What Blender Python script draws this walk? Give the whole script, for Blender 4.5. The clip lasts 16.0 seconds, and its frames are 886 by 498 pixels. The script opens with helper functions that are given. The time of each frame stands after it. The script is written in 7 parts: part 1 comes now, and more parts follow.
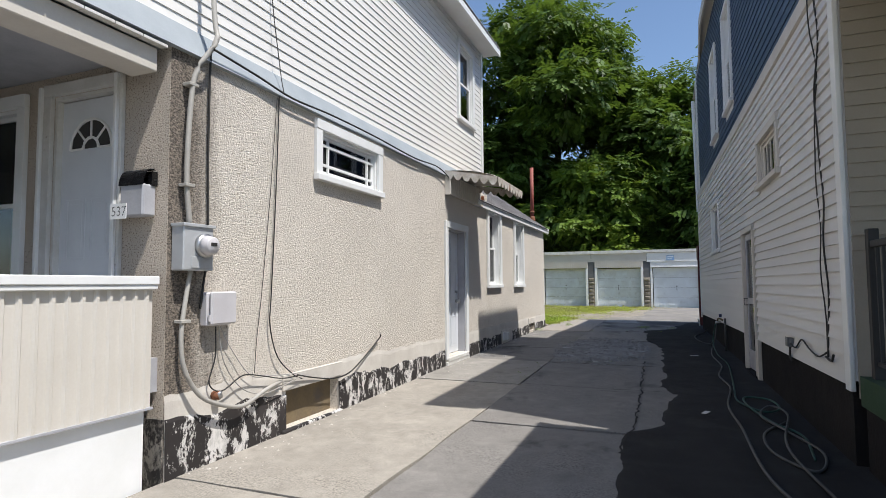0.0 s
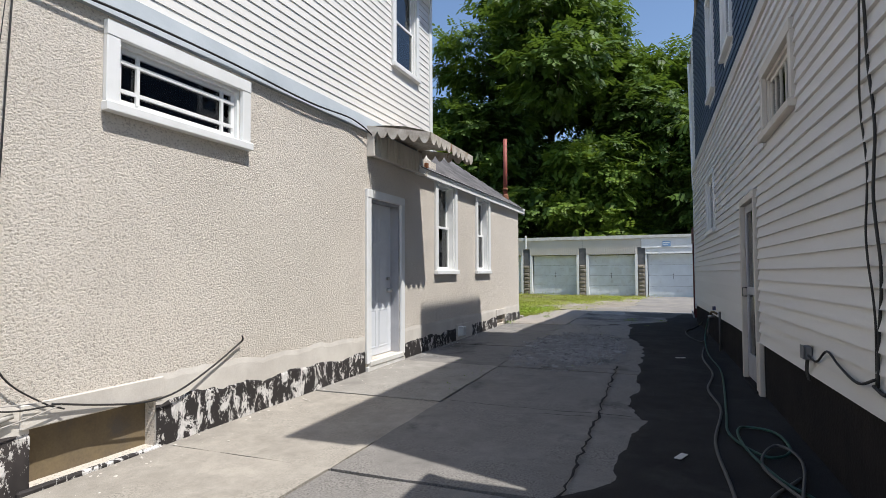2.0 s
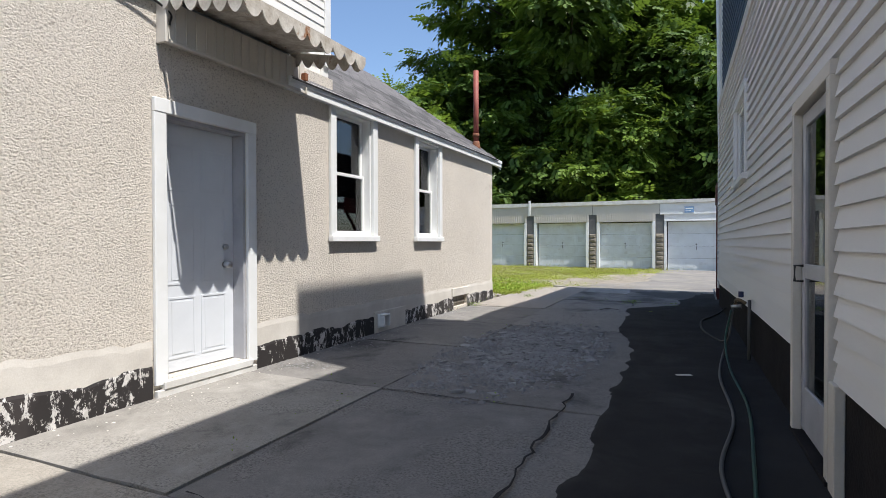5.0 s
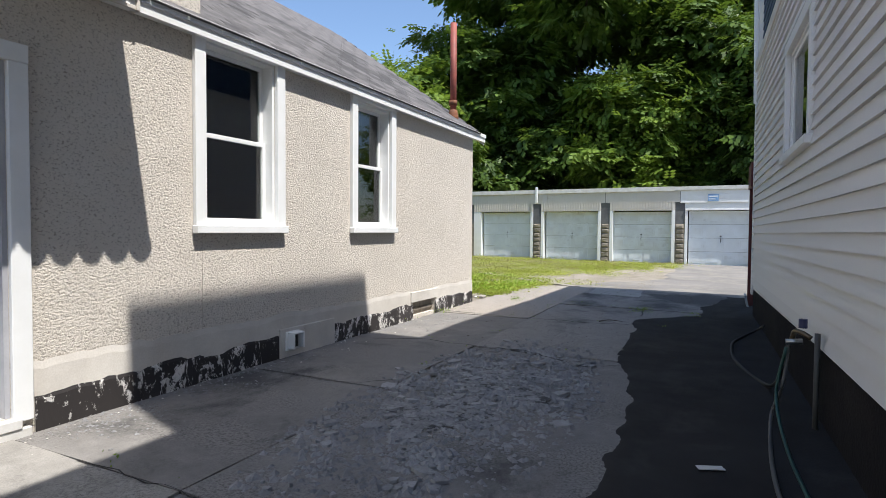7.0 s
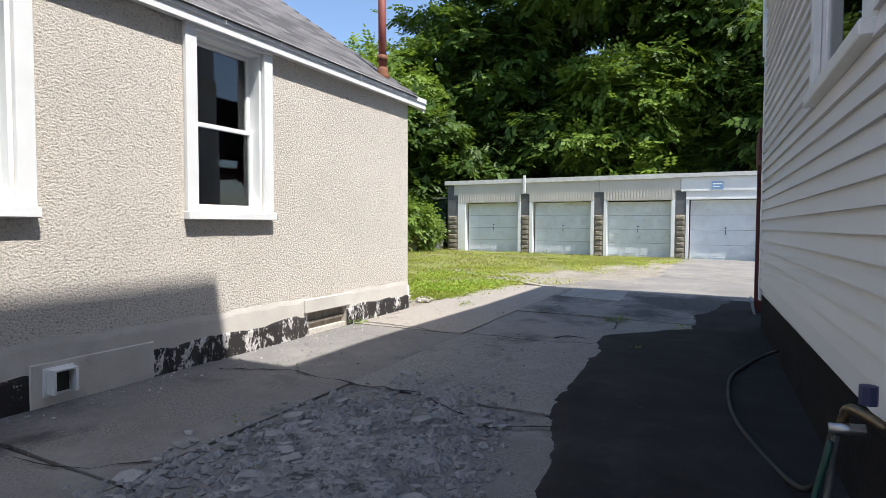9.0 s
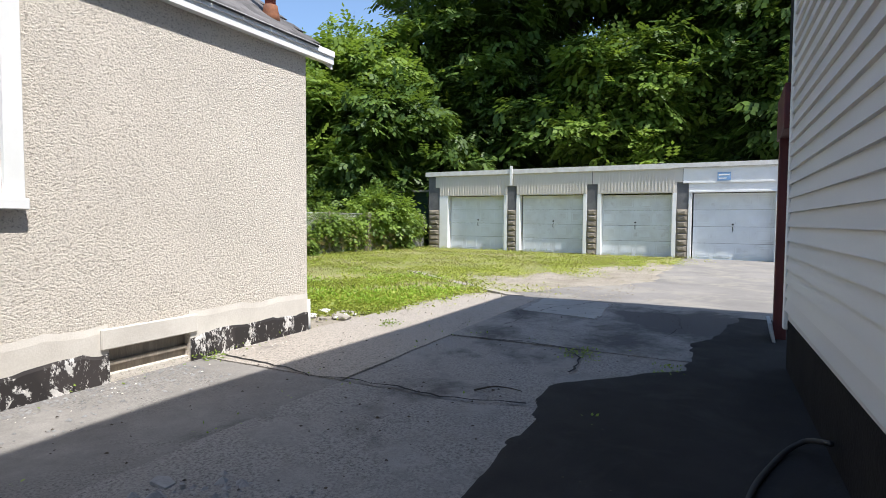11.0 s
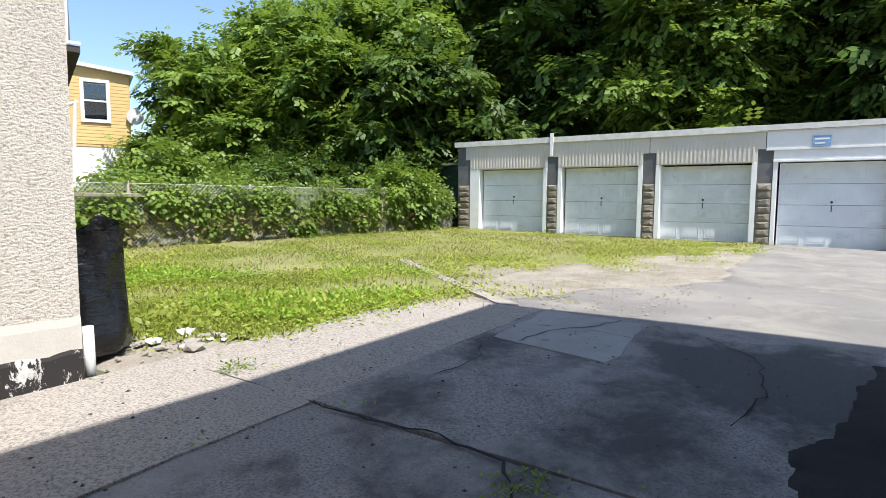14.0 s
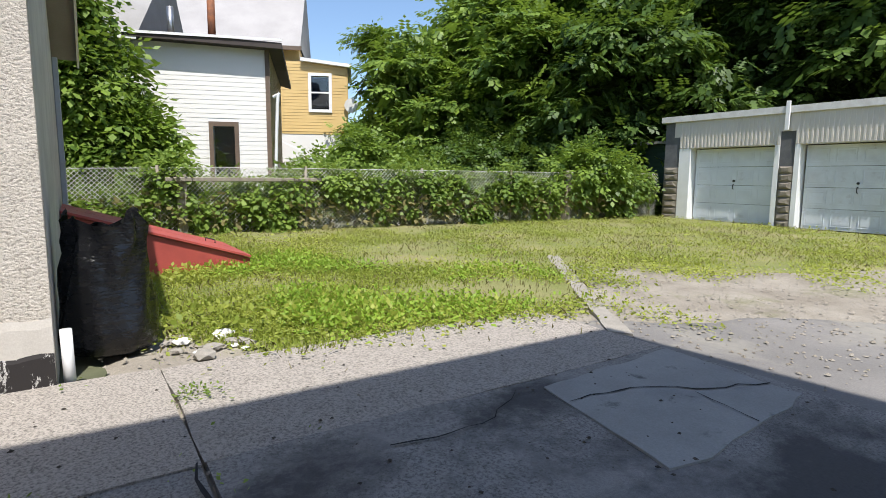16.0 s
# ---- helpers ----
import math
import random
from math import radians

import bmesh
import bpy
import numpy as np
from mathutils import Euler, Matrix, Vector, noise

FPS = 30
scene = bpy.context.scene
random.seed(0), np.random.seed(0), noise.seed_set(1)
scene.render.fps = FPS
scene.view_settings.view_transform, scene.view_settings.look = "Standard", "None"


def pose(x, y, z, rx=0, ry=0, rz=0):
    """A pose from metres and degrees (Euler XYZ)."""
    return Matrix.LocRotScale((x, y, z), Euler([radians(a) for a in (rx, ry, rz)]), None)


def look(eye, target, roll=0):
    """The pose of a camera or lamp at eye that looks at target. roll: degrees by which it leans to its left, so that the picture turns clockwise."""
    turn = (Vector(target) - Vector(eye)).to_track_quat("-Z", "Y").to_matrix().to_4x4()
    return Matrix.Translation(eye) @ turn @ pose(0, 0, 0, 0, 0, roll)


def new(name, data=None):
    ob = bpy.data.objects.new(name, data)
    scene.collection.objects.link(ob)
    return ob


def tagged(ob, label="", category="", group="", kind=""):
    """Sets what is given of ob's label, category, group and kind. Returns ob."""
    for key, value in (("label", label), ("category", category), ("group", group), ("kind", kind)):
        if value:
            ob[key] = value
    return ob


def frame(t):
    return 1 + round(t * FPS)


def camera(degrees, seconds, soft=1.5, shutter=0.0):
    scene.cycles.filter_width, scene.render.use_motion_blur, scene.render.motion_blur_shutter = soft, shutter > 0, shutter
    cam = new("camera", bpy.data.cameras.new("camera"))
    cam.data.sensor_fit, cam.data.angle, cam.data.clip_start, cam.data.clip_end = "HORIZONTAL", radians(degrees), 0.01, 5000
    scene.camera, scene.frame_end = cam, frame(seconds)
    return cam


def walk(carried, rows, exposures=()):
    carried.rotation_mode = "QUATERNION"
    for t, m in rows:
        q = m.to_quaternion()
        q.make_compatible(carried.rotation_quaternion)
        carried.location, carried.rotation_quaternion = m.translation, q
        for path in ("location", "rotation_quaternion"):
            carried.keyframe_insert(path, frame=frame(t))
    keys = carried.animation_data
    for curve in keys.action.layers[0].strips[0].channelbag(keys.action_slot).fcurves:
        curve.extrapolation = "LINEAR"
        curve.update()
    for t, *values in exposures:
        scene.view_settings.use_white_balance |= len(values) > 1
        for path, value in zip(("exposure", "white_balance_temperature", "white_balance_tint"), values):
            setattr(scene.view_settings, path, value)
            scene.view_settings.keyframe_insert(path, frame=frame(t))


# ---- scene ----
cam = camera(76.5, 16.0, soft=0.6)
PATH = [
    (0, (0.222, -2.047, 1.337), (-0.519, -0.194, 1.46), -0.4),
    (0.5, (0.267, -1.474, 1.309), (-0.469, 0.382, 1.435), -0.4),
    (1, (0.312, -0.936, 1.3), (-0.427, 0.919, 1.41), -0.3),
    (1.5, (0.384, -0.366, 1.313), (-0.36, 1.489, 1.404), -0.2),
    (2, (0.506, 0.177, 1.286), (-0.243, 2.03, 1.367), -0.3),
    (2.5, (0.599, 0.765, 1.271), (-0.155, 2.616, 1.338), -0.4),
    (3, (0.695, 1.322, 1.267), (-0.063, 3.172, 1.322), -0.4),
    (3.5, (0.759, 1.86, 1.245), (-0.016, 3.704, 1.286), -0.3),
    (4, (0.796, 2.434, 1.23), (0.007, 4.272, 1.249), -0.3),
    (6.5, (0.646, 5.285, 1.251), (-0.235, 7.08, 1.188), 0.3),
    (7, (0.645, 5.86, 1.281), (-0.241, 7.652, 1.214), 0.4),
    (7.5, (0.622, 6.447, 1.285), (-0.267, 8.237, 1.206), 0.9),
    (8, (0.708, 7.001, 1.268), (-0.189, 8.786, 1.181), 0.6),
    (8.5, (0.724, 7.561, 1.225), (-0.178, 9.344, 1.138), 0.4),
    (9, (0.747, 8.118, 1.205), (-0.159, 9.899, 1.118), 0.2),
    (11.5, (0.669, 10.903, 1.182), (-0.257, 12.672, 1.07), 0.4),
    (12, (0.618, 11.431, 1.167), (-0.314, 13.196, 1.043), 0.4),
    (12.5, (0.555, 11.95, 1.166), (-0.379, 13.713, 1.029), 0.5),
    (13, (0.478, 12.446, 1.157), (-0.469, 14.201, 1.011), 0.4),
    (13.5, (0.426, 12.901, 1.151), (-0.577, 14.624, 0.986), 0.5),
    (14, (0.413, 13.357, 1.139), (-0.695, 15.012, 0.96), 0.4),
    (14.5, (0.559, 13.763, 1.168), (-0.733, 15.277, 0.97), 0.3),
    (15, (0.625, 14.203, 1.211), (-0.806, 15.583, 0.992), 0.4),
    (15.5, (0.725, 14.658, 1.275), (-0.853, 15.864, 1.035), 0.4),
    (16, (0.586, 15.071, 1.24), (-1.073, 16.158, 0.987), 0.5),
]
walk(cam, [(t, look(eye, target, roll)) for t, eye, target, roll in PATH],
     exposures=[(0, 0.19), (2.5, 0.24), (4, 0.38), (6.5, 0.52), (9, 0.66), (11.5, 0.68), (13.5, 0.80), (15, 0.60), (16, 0.44)])

# ---- light ----
SUN_DIR = Vector((1.0, -0.31, 2.03)).normalized()
world = bpy.data.worlds.new("sky")
scene.world = world
world.use_nodes = True
wn = world.node_tree.nodes
sky = wn.new("ShaderNodeTexSky")
sky.sky_type = 'NISHITA'
sky.sun_disc = False
sky.sun_elevation = math.asin(SUN_DIR.z)
sky.sun_rotation = math.atan2(SUN_DIR.x, SUN_DIR.y)
sky.air_density, sky.dust_density, sky.ozone_density = 1.0, 1.1, 4.0
world.node_tree.links.new(sky.outputs[0], wn["Background"].inputs[0])
wn["Background"].inputs[1].default_value = 0.148
sun = new("sun", bpy.data.lights.new("sun", 'SUN'))
sun.data.energy, sun.data.angle, sun.data.color = 5.0, radians(0.53), (1.0, 0.97, 0.93)
sun.matrix_world = look((20, -10, 41), Vector((20, -10, 41)) - SUN_DIR)


# ---- materials ----
def nodes_of(name):
    m = bpy.data.materials.new(name)
    m.use_nodes = True
    nt = m.node_tree
    return m, nt, nt.nodes["Principled BSDF"]


def coords(nt, scale=(1, 1, 1), shift=False):
    """World-sized coordinates, shifted per object where pieces repeat."""
    tc = nt.nodes.new("ShaderNodeTexCoord")
    mp = nt.nodes.new("ShaderNodeMapping")
    mp.inputs["Scale"].default_value = scale
    nt.links.new(tc.outputs["Object"], mp.inputs["Vector"])
    if shift:
        oi = nt.nodes.new("ShaderNodeObjectInfo")
        mul = nt.nodes.new("ShaderNodeMath")
        mul.operation = 'MULTIPLY'
        mul.inputs[1].default_value = 37.0
        nt.links.new(oi.outputs["Random"], mul.inputs[0])
        nt.links.new(mul.outputs[0], mp.inputs["Location"])
    return mp.outputs[0]


def noise_of(nt, vec, scale, detail=4, rough=0.55, distort=0.0):
    n = nt.nodes.new("ShaderNodeTexNoise")
    n.inputs["Scale"].default_value = scale
    n.inputs["Detail"].default_value = detail
    n.inputs["Roughness"].default_value = rough
    n.inputs["Distortion"].default_value = distort
    nt.links.new(vec, n.inputs["Vector"])
    return n.outputs[0]


def ramp_of(nt, val, lo, hi, c0=(0, 0, 0, 1), c1=(1, 1, 1, 1)):
    r = nt.nodes.new("ShaderNodeValToRGB")
    r.color_ramp.elements[0].position, r.color_ramp.elements[1].position = lo, hi
    r.color_ramp.elements[0].color, r.color_ramp.elements[1].color = c0, c1
    nt.links.new(val, r.inputs[0])
    return r.outputs[0]


def mix_of(nt, fac, a, b, kind='MIX'):
    m = nt.nodes.new("ShaderNodeMix")
    m.data_type, m.blend_type = 'RGBA', kind
    for sock, v in ((m.inputs[0], fac), (m.inputs[6], a), (m.inputs[7], b)):
        if isinstance(v, (int, float)):
            sock.default_value = v
        elif isinstance(v, tuple):
            sock.default_value = (*v[:3], 1)
        else:
            nt.links.new(v, sock)
    return m.outputs[2]


def bump_of(nt, bsdf, height, strength, distance):
    b = nt.nodes.new("ShaderNodeBump")
    b.inputs["Strength"].default_value, b.inputs["Distance"].default_value = strength, distance
    nt.links.new(height, b.inputs["Height"])
    nt.links.new(b.outputs[0], bsdf.inputs["Normal"])


def surface(name, col, col2=None, rough=0.7, metal=0.0, big=1.2, fine=60, stretch=(1, 1, 1), grain=0.15, bump=0.15, dist=0.004,
            shift=False, vary=0.0, spec=0.5, stain=None, stain_at=(0.6, 0.75), stain_scale=3.0):
    """A worn surface: two colours at a broad scale, fine grain with relief, and a stain of its own shape."""
    m, nt, b = nodes_of(name)
    v = coords(nt, stretch, shift)
    col2 = col2 or tuple(c * 0.8 for c in col)
    c = mix_of(nt, ramp_of(nt, noise_of(nt, v, big, 5, 0.6), 0.35, 0.65), col, col2)
    g = noise_of(nt, v, fine, 3, 0.6)
    c = mix_of(nt, grain, c, g, 'OVERLAY')
    if stain:
        c = mix_of(nt, ramp_of(nt, noise_of(nt, v, stain_scale, 6, 0.7, 0.4), *stain_at), c, stain)
    if vary:
        oi = nt.nodes.new("ShaderNodeObjectInfo")
        hv = nt.nodes.new("ShaderNodeHueSaturation")
        mr = nt.nodes.new("ShaderNodeMapRange")
        mr.inputs[3].default_value, mr.inputs[4].default_value = 1 - vary, 1 + vary
        nt.links.new(oi.outputs["Random"], mr.inputs[0])
        nt.links.new(mr.outputs[0], hv.inputs["Value"])
        nt.links.new(c, hv.inputs["Color"])
        c = hv.outputs[0]
    nt.links.new(c, b.inputs["Base Color"])
    b.inputs["Metallic"].default_value = metal
    b.inputs["Specular IOR Level"].default_value = spec
    rr = nt.nodes.new("ShaderNodeMapRange")
    rr.inputs[3].default_value, rr.inputs[4].default_value = max(0.05, rough - 0.12), min(1, rough + 0.12)
    nt.links.new(noise_of(nt, v, big * 3, 4), rr.inputs[0])
    nt.links.new(rr.outputs[0], b.inputs["Roughness"])
    if bump:
        bump_of(nt, b, g, bump, dist)
    return m


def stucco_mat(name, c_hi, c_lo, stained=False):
    """Dashed stucco: horizontal dabs two to four centimetres long with deep pits, whose shade is put into the colour.
    """
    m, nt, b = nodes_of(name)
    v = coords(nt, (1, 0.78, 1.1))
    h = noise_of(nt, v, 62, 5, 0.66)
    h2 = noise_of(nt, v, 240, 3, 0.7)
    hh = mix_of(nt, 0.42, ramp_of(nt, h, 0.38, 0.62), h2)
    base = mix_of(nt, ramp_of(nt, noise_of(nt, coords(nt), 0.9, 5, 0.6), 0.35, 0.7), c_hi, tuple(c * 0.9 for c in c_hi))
    # pits coloured darker as if shaded, following the relief noise
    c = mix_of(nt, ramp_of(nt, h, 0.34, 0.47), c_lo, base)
    if stained:
        # soot and damp in vertical runs beside the house corner
        sep = nt.nodes.new("ShaderNodeSeparateXYZ")
        tc = nt.nodes.new("ShaderNodeTexCoord")
        nt.links.new(tc.outputs["Object"], sep.inputs[0])
        wob = nt.nodes.new("ShaderNodeMath")
        wob.operation = 'MULTIPLY_ADD'
        nt.links.new(noise_of(nt, coords(nt, (1, 5, 0.7)), 1.3, 5, 0.65), wob.inputs[0])
        wob.inputs[1].default_value = 0.55
        nt.links.new(sep.outputs[1], wob.inputs[2])
        mr = ramp_of(nt, wob.outputs[0], 0.0, 1.0)
        mp = nt.nodes.new("ShaderNodeMapRange")
        mp.inputs[1].default_value, mp.inputs[2].default_value = 1.92, 1.58
        nt.links.new(wob.outputs[0], mp.inputs[0])
        amt = nt.nodes.new("ShaderNodeMath")
        amt.operation = 'MULTIPLY'
        amt.inputs[1].default_value = 0.9
        nt.links.new(mp.outputs[0], amt.inputs[0])
        c = mix_of(nt, amt.outputs[0], c, mix_of(nt, ramp_of(nt, h, 0.42, 0.62), (0.035, 0.026, 0.018), (0.24, 0.19, 0.145)))
    nt.links.new(c, b.inputs["Base Color"])
    b.inputs["Roughness"].default_value = 0.9
    bump_of(nt, b, hh, 0.85, 0.010)
    return m


def peel_mat(name, paint, under, lo, hi, plain=(0.5, 0.48, 0.45)):
    """Paint that flakes off in patches with runs, over another coat."""
    m, nt, b = nodes_of(name)
    v = coords(nt, (1, 1, 0.6))
    n1 = noise_of(nt, v, 6.0, 9, 0.78, 0.4)
    n2 = noise_of(nt, v, 26, 4, 0.6)
    n = mix_of(nt, 0.22, n1, n2)
    mask = ramp_of(nt, n, lo, hi)
    third = ramp_of(nt, noise_of(nt, v, 1.4, 4), 0.56, 0.6)
    c = mix_of(nt, mask, mix_of(nt, third, paint, tuple(p * 1.8 for p in paint)), mix_of(nt, ramp_of(nt, n2, 0.5, 0.62), under, plain))
    nt.links.new(c, b.inputs["Base Color"])
    b.inputs["Roughness"].default_value = 0.75
    bump_of(nt, b, mix_of(nt, 0.5, mask, n2), 0.5, 0.006)
    return m


def glass_mat(name, tint=(0.75, 0.8, 0.8)):
    m, nt, b = nodes_of(name)
    nt.nodes.remove(b)
    tr, gl, mx, fr = (nt.nodes.new("ShaderNode" + k) for k in ("BsdfTransparent", "BsdfGlossy", "MixShader", "Fresnel"))
    tr.inputs[0].default_value = (*tint, 1)
    gl.inputs["Roughness"].default_value = 0.02
    fr.inputs[0].default_value = 1.9
    nt.links.new(fr.outputs[0], mx.inputs[0])
    nt.links.new(tr.outputs[0], mx.inputs[1])
    nt.links.new(gl.outputs[0], mx.inputs[2])
    nt.links.new(mx.outputs[0], nt.nodes["Material Output"].inputs[0])
    return m


def leaf_mat(name, dark, light, through_col, amount=0.35):
    m, nt, b = nodes_of(name)
    geo = nt.nodes.new("ShaderNodeNewGeometry")
    rnd = geo.outputs["Random Per Island"]
    patch = ramp_of(nt, noise_of(nt, coords(nt), 0.45, 3), 0.4, 0.6)
    c = mix_of(nt, rnd, dark, light)
    c = mix_of(nt, 0.35, c, mix_of(nt, patch, dark, light))
    nt.links.new(c, b.inputs["Base Color"])
    b.inputs["Roughness"].default_value = 0.5
    b.inputs["Specular IOR Level"].default_value = 0.3
    tl, mx = nt.nodes.new("ShaderNodeBsdfTranslucent"), nt.nodes.new("ShaderNodeMixShader")
    tl.inputs[0].default_value = (*through_col, 1)
    mx.inputs[0].default_value = amount
    nt.links.new(b.outputs[0], mx.inputs[1])
    nt.links.new(tl.outputs[0], mx.inputs[2])
    nt.links.new(mx.outputs[0], nt.nodes["Material Output"].inputs[0])
    return m


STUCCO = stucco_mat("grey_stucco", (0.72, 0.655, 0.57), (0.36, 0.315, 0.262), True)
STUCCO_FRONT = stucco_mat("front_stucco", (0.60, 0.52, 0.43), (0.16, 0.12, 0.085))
PLASTER = surface("smooth_plaster", (0.62, 0.58, 0.52), (0.5, 0.46, 0.41), 0.85, big=2.2, fine=90, bump=0.3, stain=(0.3, 0.27, 0.23), stain_at=(0.66, 0.8))
PEEL = peel_mat("peeling_black_paint", (0.022, 0.018, 0.017), (0.66, 0.63, 0.6), 0.522, 0.542)
PEEL_DK = peel_mat("thick_black_paint", (0.022, 0.018, 0.017), (0.66, 0.63, 0.6), 0.532, 0.552)
PEEL_GREY = peel_mat("peeling_grey_plaster", (0.03, 0.026, 0.024), (0.3, 0.27, 0.23), 0.47, 0.53, (0.2, 0.18, 0.15))
BLACKBASE = surface("black_foundation", (0.010, 0.009, 0.010), (0.022, 0.019, 0.018), 0.95, spec=0.15, big=1.5, fine=40, bump=0.5, dist=0.01)
SIDING_W = surface("white_siding", (0.76, 0.74, 0.70), (0.72, 0.70, 0.66), 0.45, big=0.8, fine=140, stretch=(1, 0.12, 1), grain=0.06, bump=0.06, shift=True, vary=0.025)
SIDING_R = surface("pale_siding", (0.70, 0.68, 0.66), (0.62, 0.60, 0.58), 0.5, big=0.7, fine=140, stretch=(1, 0.15, 1), grain=0.06, bump=0.06, shift=True, vary=0.03, stain=(0.42, 0.40, 0.36), stain_at=(0.68, 0.85), stain_scale=1.2)
SIDING_B = surface("blue_siding", (0.045, 0.075, 0.13), (0.035, 0.06, 0.105), 0.5, big=1, fine=120, grain=0.08, bump=0.06, shift=True, vary=0.06)
SIDING_Y = surface("yellow_siding", (0.62, 0.43, 0.17), (0.57, 0.39, 0.15), 0.55, big=1, fine=100, grain=0.06, bump=0.1)
TRIM_W = surface("white_trim_paint", (0.80, 0.80, 0.79), (0.74, 0.74, 0.72), 0.4, big=3, fine=90, grain=0.05, bump=0.08, dist=0.002)
TRIM_AGED = surface("aged_white_paint", (0.66, 0.65, 0.62), (0.55, 0.53, 0.49), 0.6, big=4, fine=60, grain=0.12, bump=0.2, stain=(0.25, 0.2, 0.15), stain_at=(0.66, 0.78), stain_scale=6)
TRIM_BLUE = surface("blue_grey_flashing", (0.34, 0.37, 0.39), (0.28, 0.31, 0.33), 0.5, big=1.5, fine=70, grain=0.08, bump=0.06)
TRIM_GREY = surface("grey_casing_paint", (0.42, 0.42, 0.44), (0.34, 0.34, 0.36), 0.5, big=3, fine=70, grain=0.1, bump=0.1)
TRIM_BEIGE = surface("beige_soffit", (0.60, 0.56, 0.5), (0.54, 0.5, 0.44), 0.6, big=2, fine=60, grain=0.08, bump=0.08)
DOOR_W = surface("white_steel_door", (0.70, 0.72, 0.75), (0.64, 0.66, 0.69), 0.38, big=2, fine=80, grain=0.04, bump=0.03)
GLASS = glass_mat("window_glass")
# near-black colour stands in for the darkness of unlit rooms and openings
DARK = surface("near_black_unlit", (0.05, 0.047, 0.045), (0.035, 0.033, 0.03), 0.9, bump=0.0)
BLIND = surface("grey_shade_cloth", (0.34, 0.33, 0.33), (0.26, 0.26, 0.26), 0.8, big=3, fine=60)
RUST = surface("rusted_metal", (0.30, 0.11, 0.045), (0.16, 0.07, 0.04), 0.8, metal=0.2, big=7, fine=60, grain=0.3, bump=0.4)
AWNING = surface("weathered_awning_tin", (0.62, 0.58, 0.52), (0.36, 0.31, 0.25), 0.6, big=7, fine=50, grain=0.25, bump=0.25, stain=(0.26, 0.11, 0.04), stain_at=(0.60, 0.66), stain_scale=3.0)
REDPIPE = surface("red_rust_pipe", (0.33, 0.085, 0.06), (0.22, 0.06, 0.045), 0.65, big=6, fine=50, grain=0.2, bump=0.15)
SHINGLE = surface("grey_shingle", (0.125, 0.118, 0.116), (0.075, 0.071, 0.072), 0.9, big=6, fine=160, grain=0.35, bump=0.5, shift=True, vary=0.42)
ROOF_FLAT = surface("grey_roofing", (0.3, 0.29, 0.28), (0.24, 0.23, 0.22), 0.9, big=1, fine=60, bump=0.3)


def drive_mat(name, paste, tar, rough_at, tar_at, seed, spots=()):
    """Worn drive: smooth cement skin, worn-through areas of speckled aggregate, and dark remains of tar."""
    m, nt, b = nodes_of(name)
    v = coords(nt)
    n_big = noise_of(nt, v, 1.0 + seed * 0.05, 10, 0.7, 0.2)
    n_tar = noise_of(nt, coords(nt, (1.0, 0.8, 1.0)), 0.9 + seed * 0.07, 13, 0.74, 0.15)
    speck = noise_of(nt, v, 66, 6, 0.72)
    fine = noise_of(nt, v, 150, 2, 0.6)
    skin = mix_of(nt, ramp_of(nt, noise_of(nt, v, 1.7, 5), 0.35, 0.65), paste, tuple(c * 0.82 for c in paste))
    skin = mix_of(nt, 0.35, skin, fine, 'OVERLAY')
    skin = mix_of(nt, 0.3, skin, ramp_of(nt, noise_of(nt, v, 5.5, 9, 0.72, 0.3), 0.2, 0.8), 'OVERLAY')
    agg = ramp_of(nt, speck, 0.36, 0.56, tuple(c * 0.42 for c in paste) + (1,), tuple(c * 1.12 for c in paste) + (1,))
    rough = ramp_of(nt, n_big, *rough_at)
    c = mix_of(nt, rough, skin, agg)
    dark = mix_of(nt, 0.45, tar, mix_of(nt, speck, (0, 0, 0), tuple(t * 2.2 for t in tar)))
    level = mix_of(nt, 0.12, n_tar, speck)
    for x, y, rx, ry, amount in spots:
        # a spill of tar round one place, ragged by the same noise
        tc, mp, ln, mr = (nt.nodes.new("ShaderNode" + k) for k in ("TexCoord", "Mapping", "VectorMath", "MapRange"))
        mp.vector_type = 'TEXTURE'
        mp.inputs["Location"].default_value, mp.inputs["Scale"].default_value = (x, y, 0), (rx, ry, 50)
        ln.operation = 'LENGTH'
        mr.inputs[1].default_value, mr.inputs[2].default_value, mr.inputs[3].default_value, mr.inputs[4].default_value = 1.25, 0.35, 0.0, amount
        nt.links.new(tc.outputs["Object"], mp.inputs["Vector"])
        nt.links.new(mp.outputs[0], ln.inputs[0])
        nt.links.new(ln.outputs["Value"], mr.inputs[0])
        level = mix_of(nt, 1.0, level, mr.outputs[0], 'ADD')
    tmask = ramp_of(nt, level, *tar_at)
    c = mix_of(nt, tmask, c, dark)
    nt.links.new(c, b.inputs["Base Color"])
    b.inputs["Roughness"].default_value = 0.9
    b.inputs["Specular IOR Level"].default_value = 0.3
    hh = mix_of(nt, rough, mix_of(nt, 0.9, speck, (0.6, 0.6, 0.6)), speck)
    bump_of(nt, b, mix_of(nt, 0.35, hh, tmask), 0.7, 0.012)
    return m


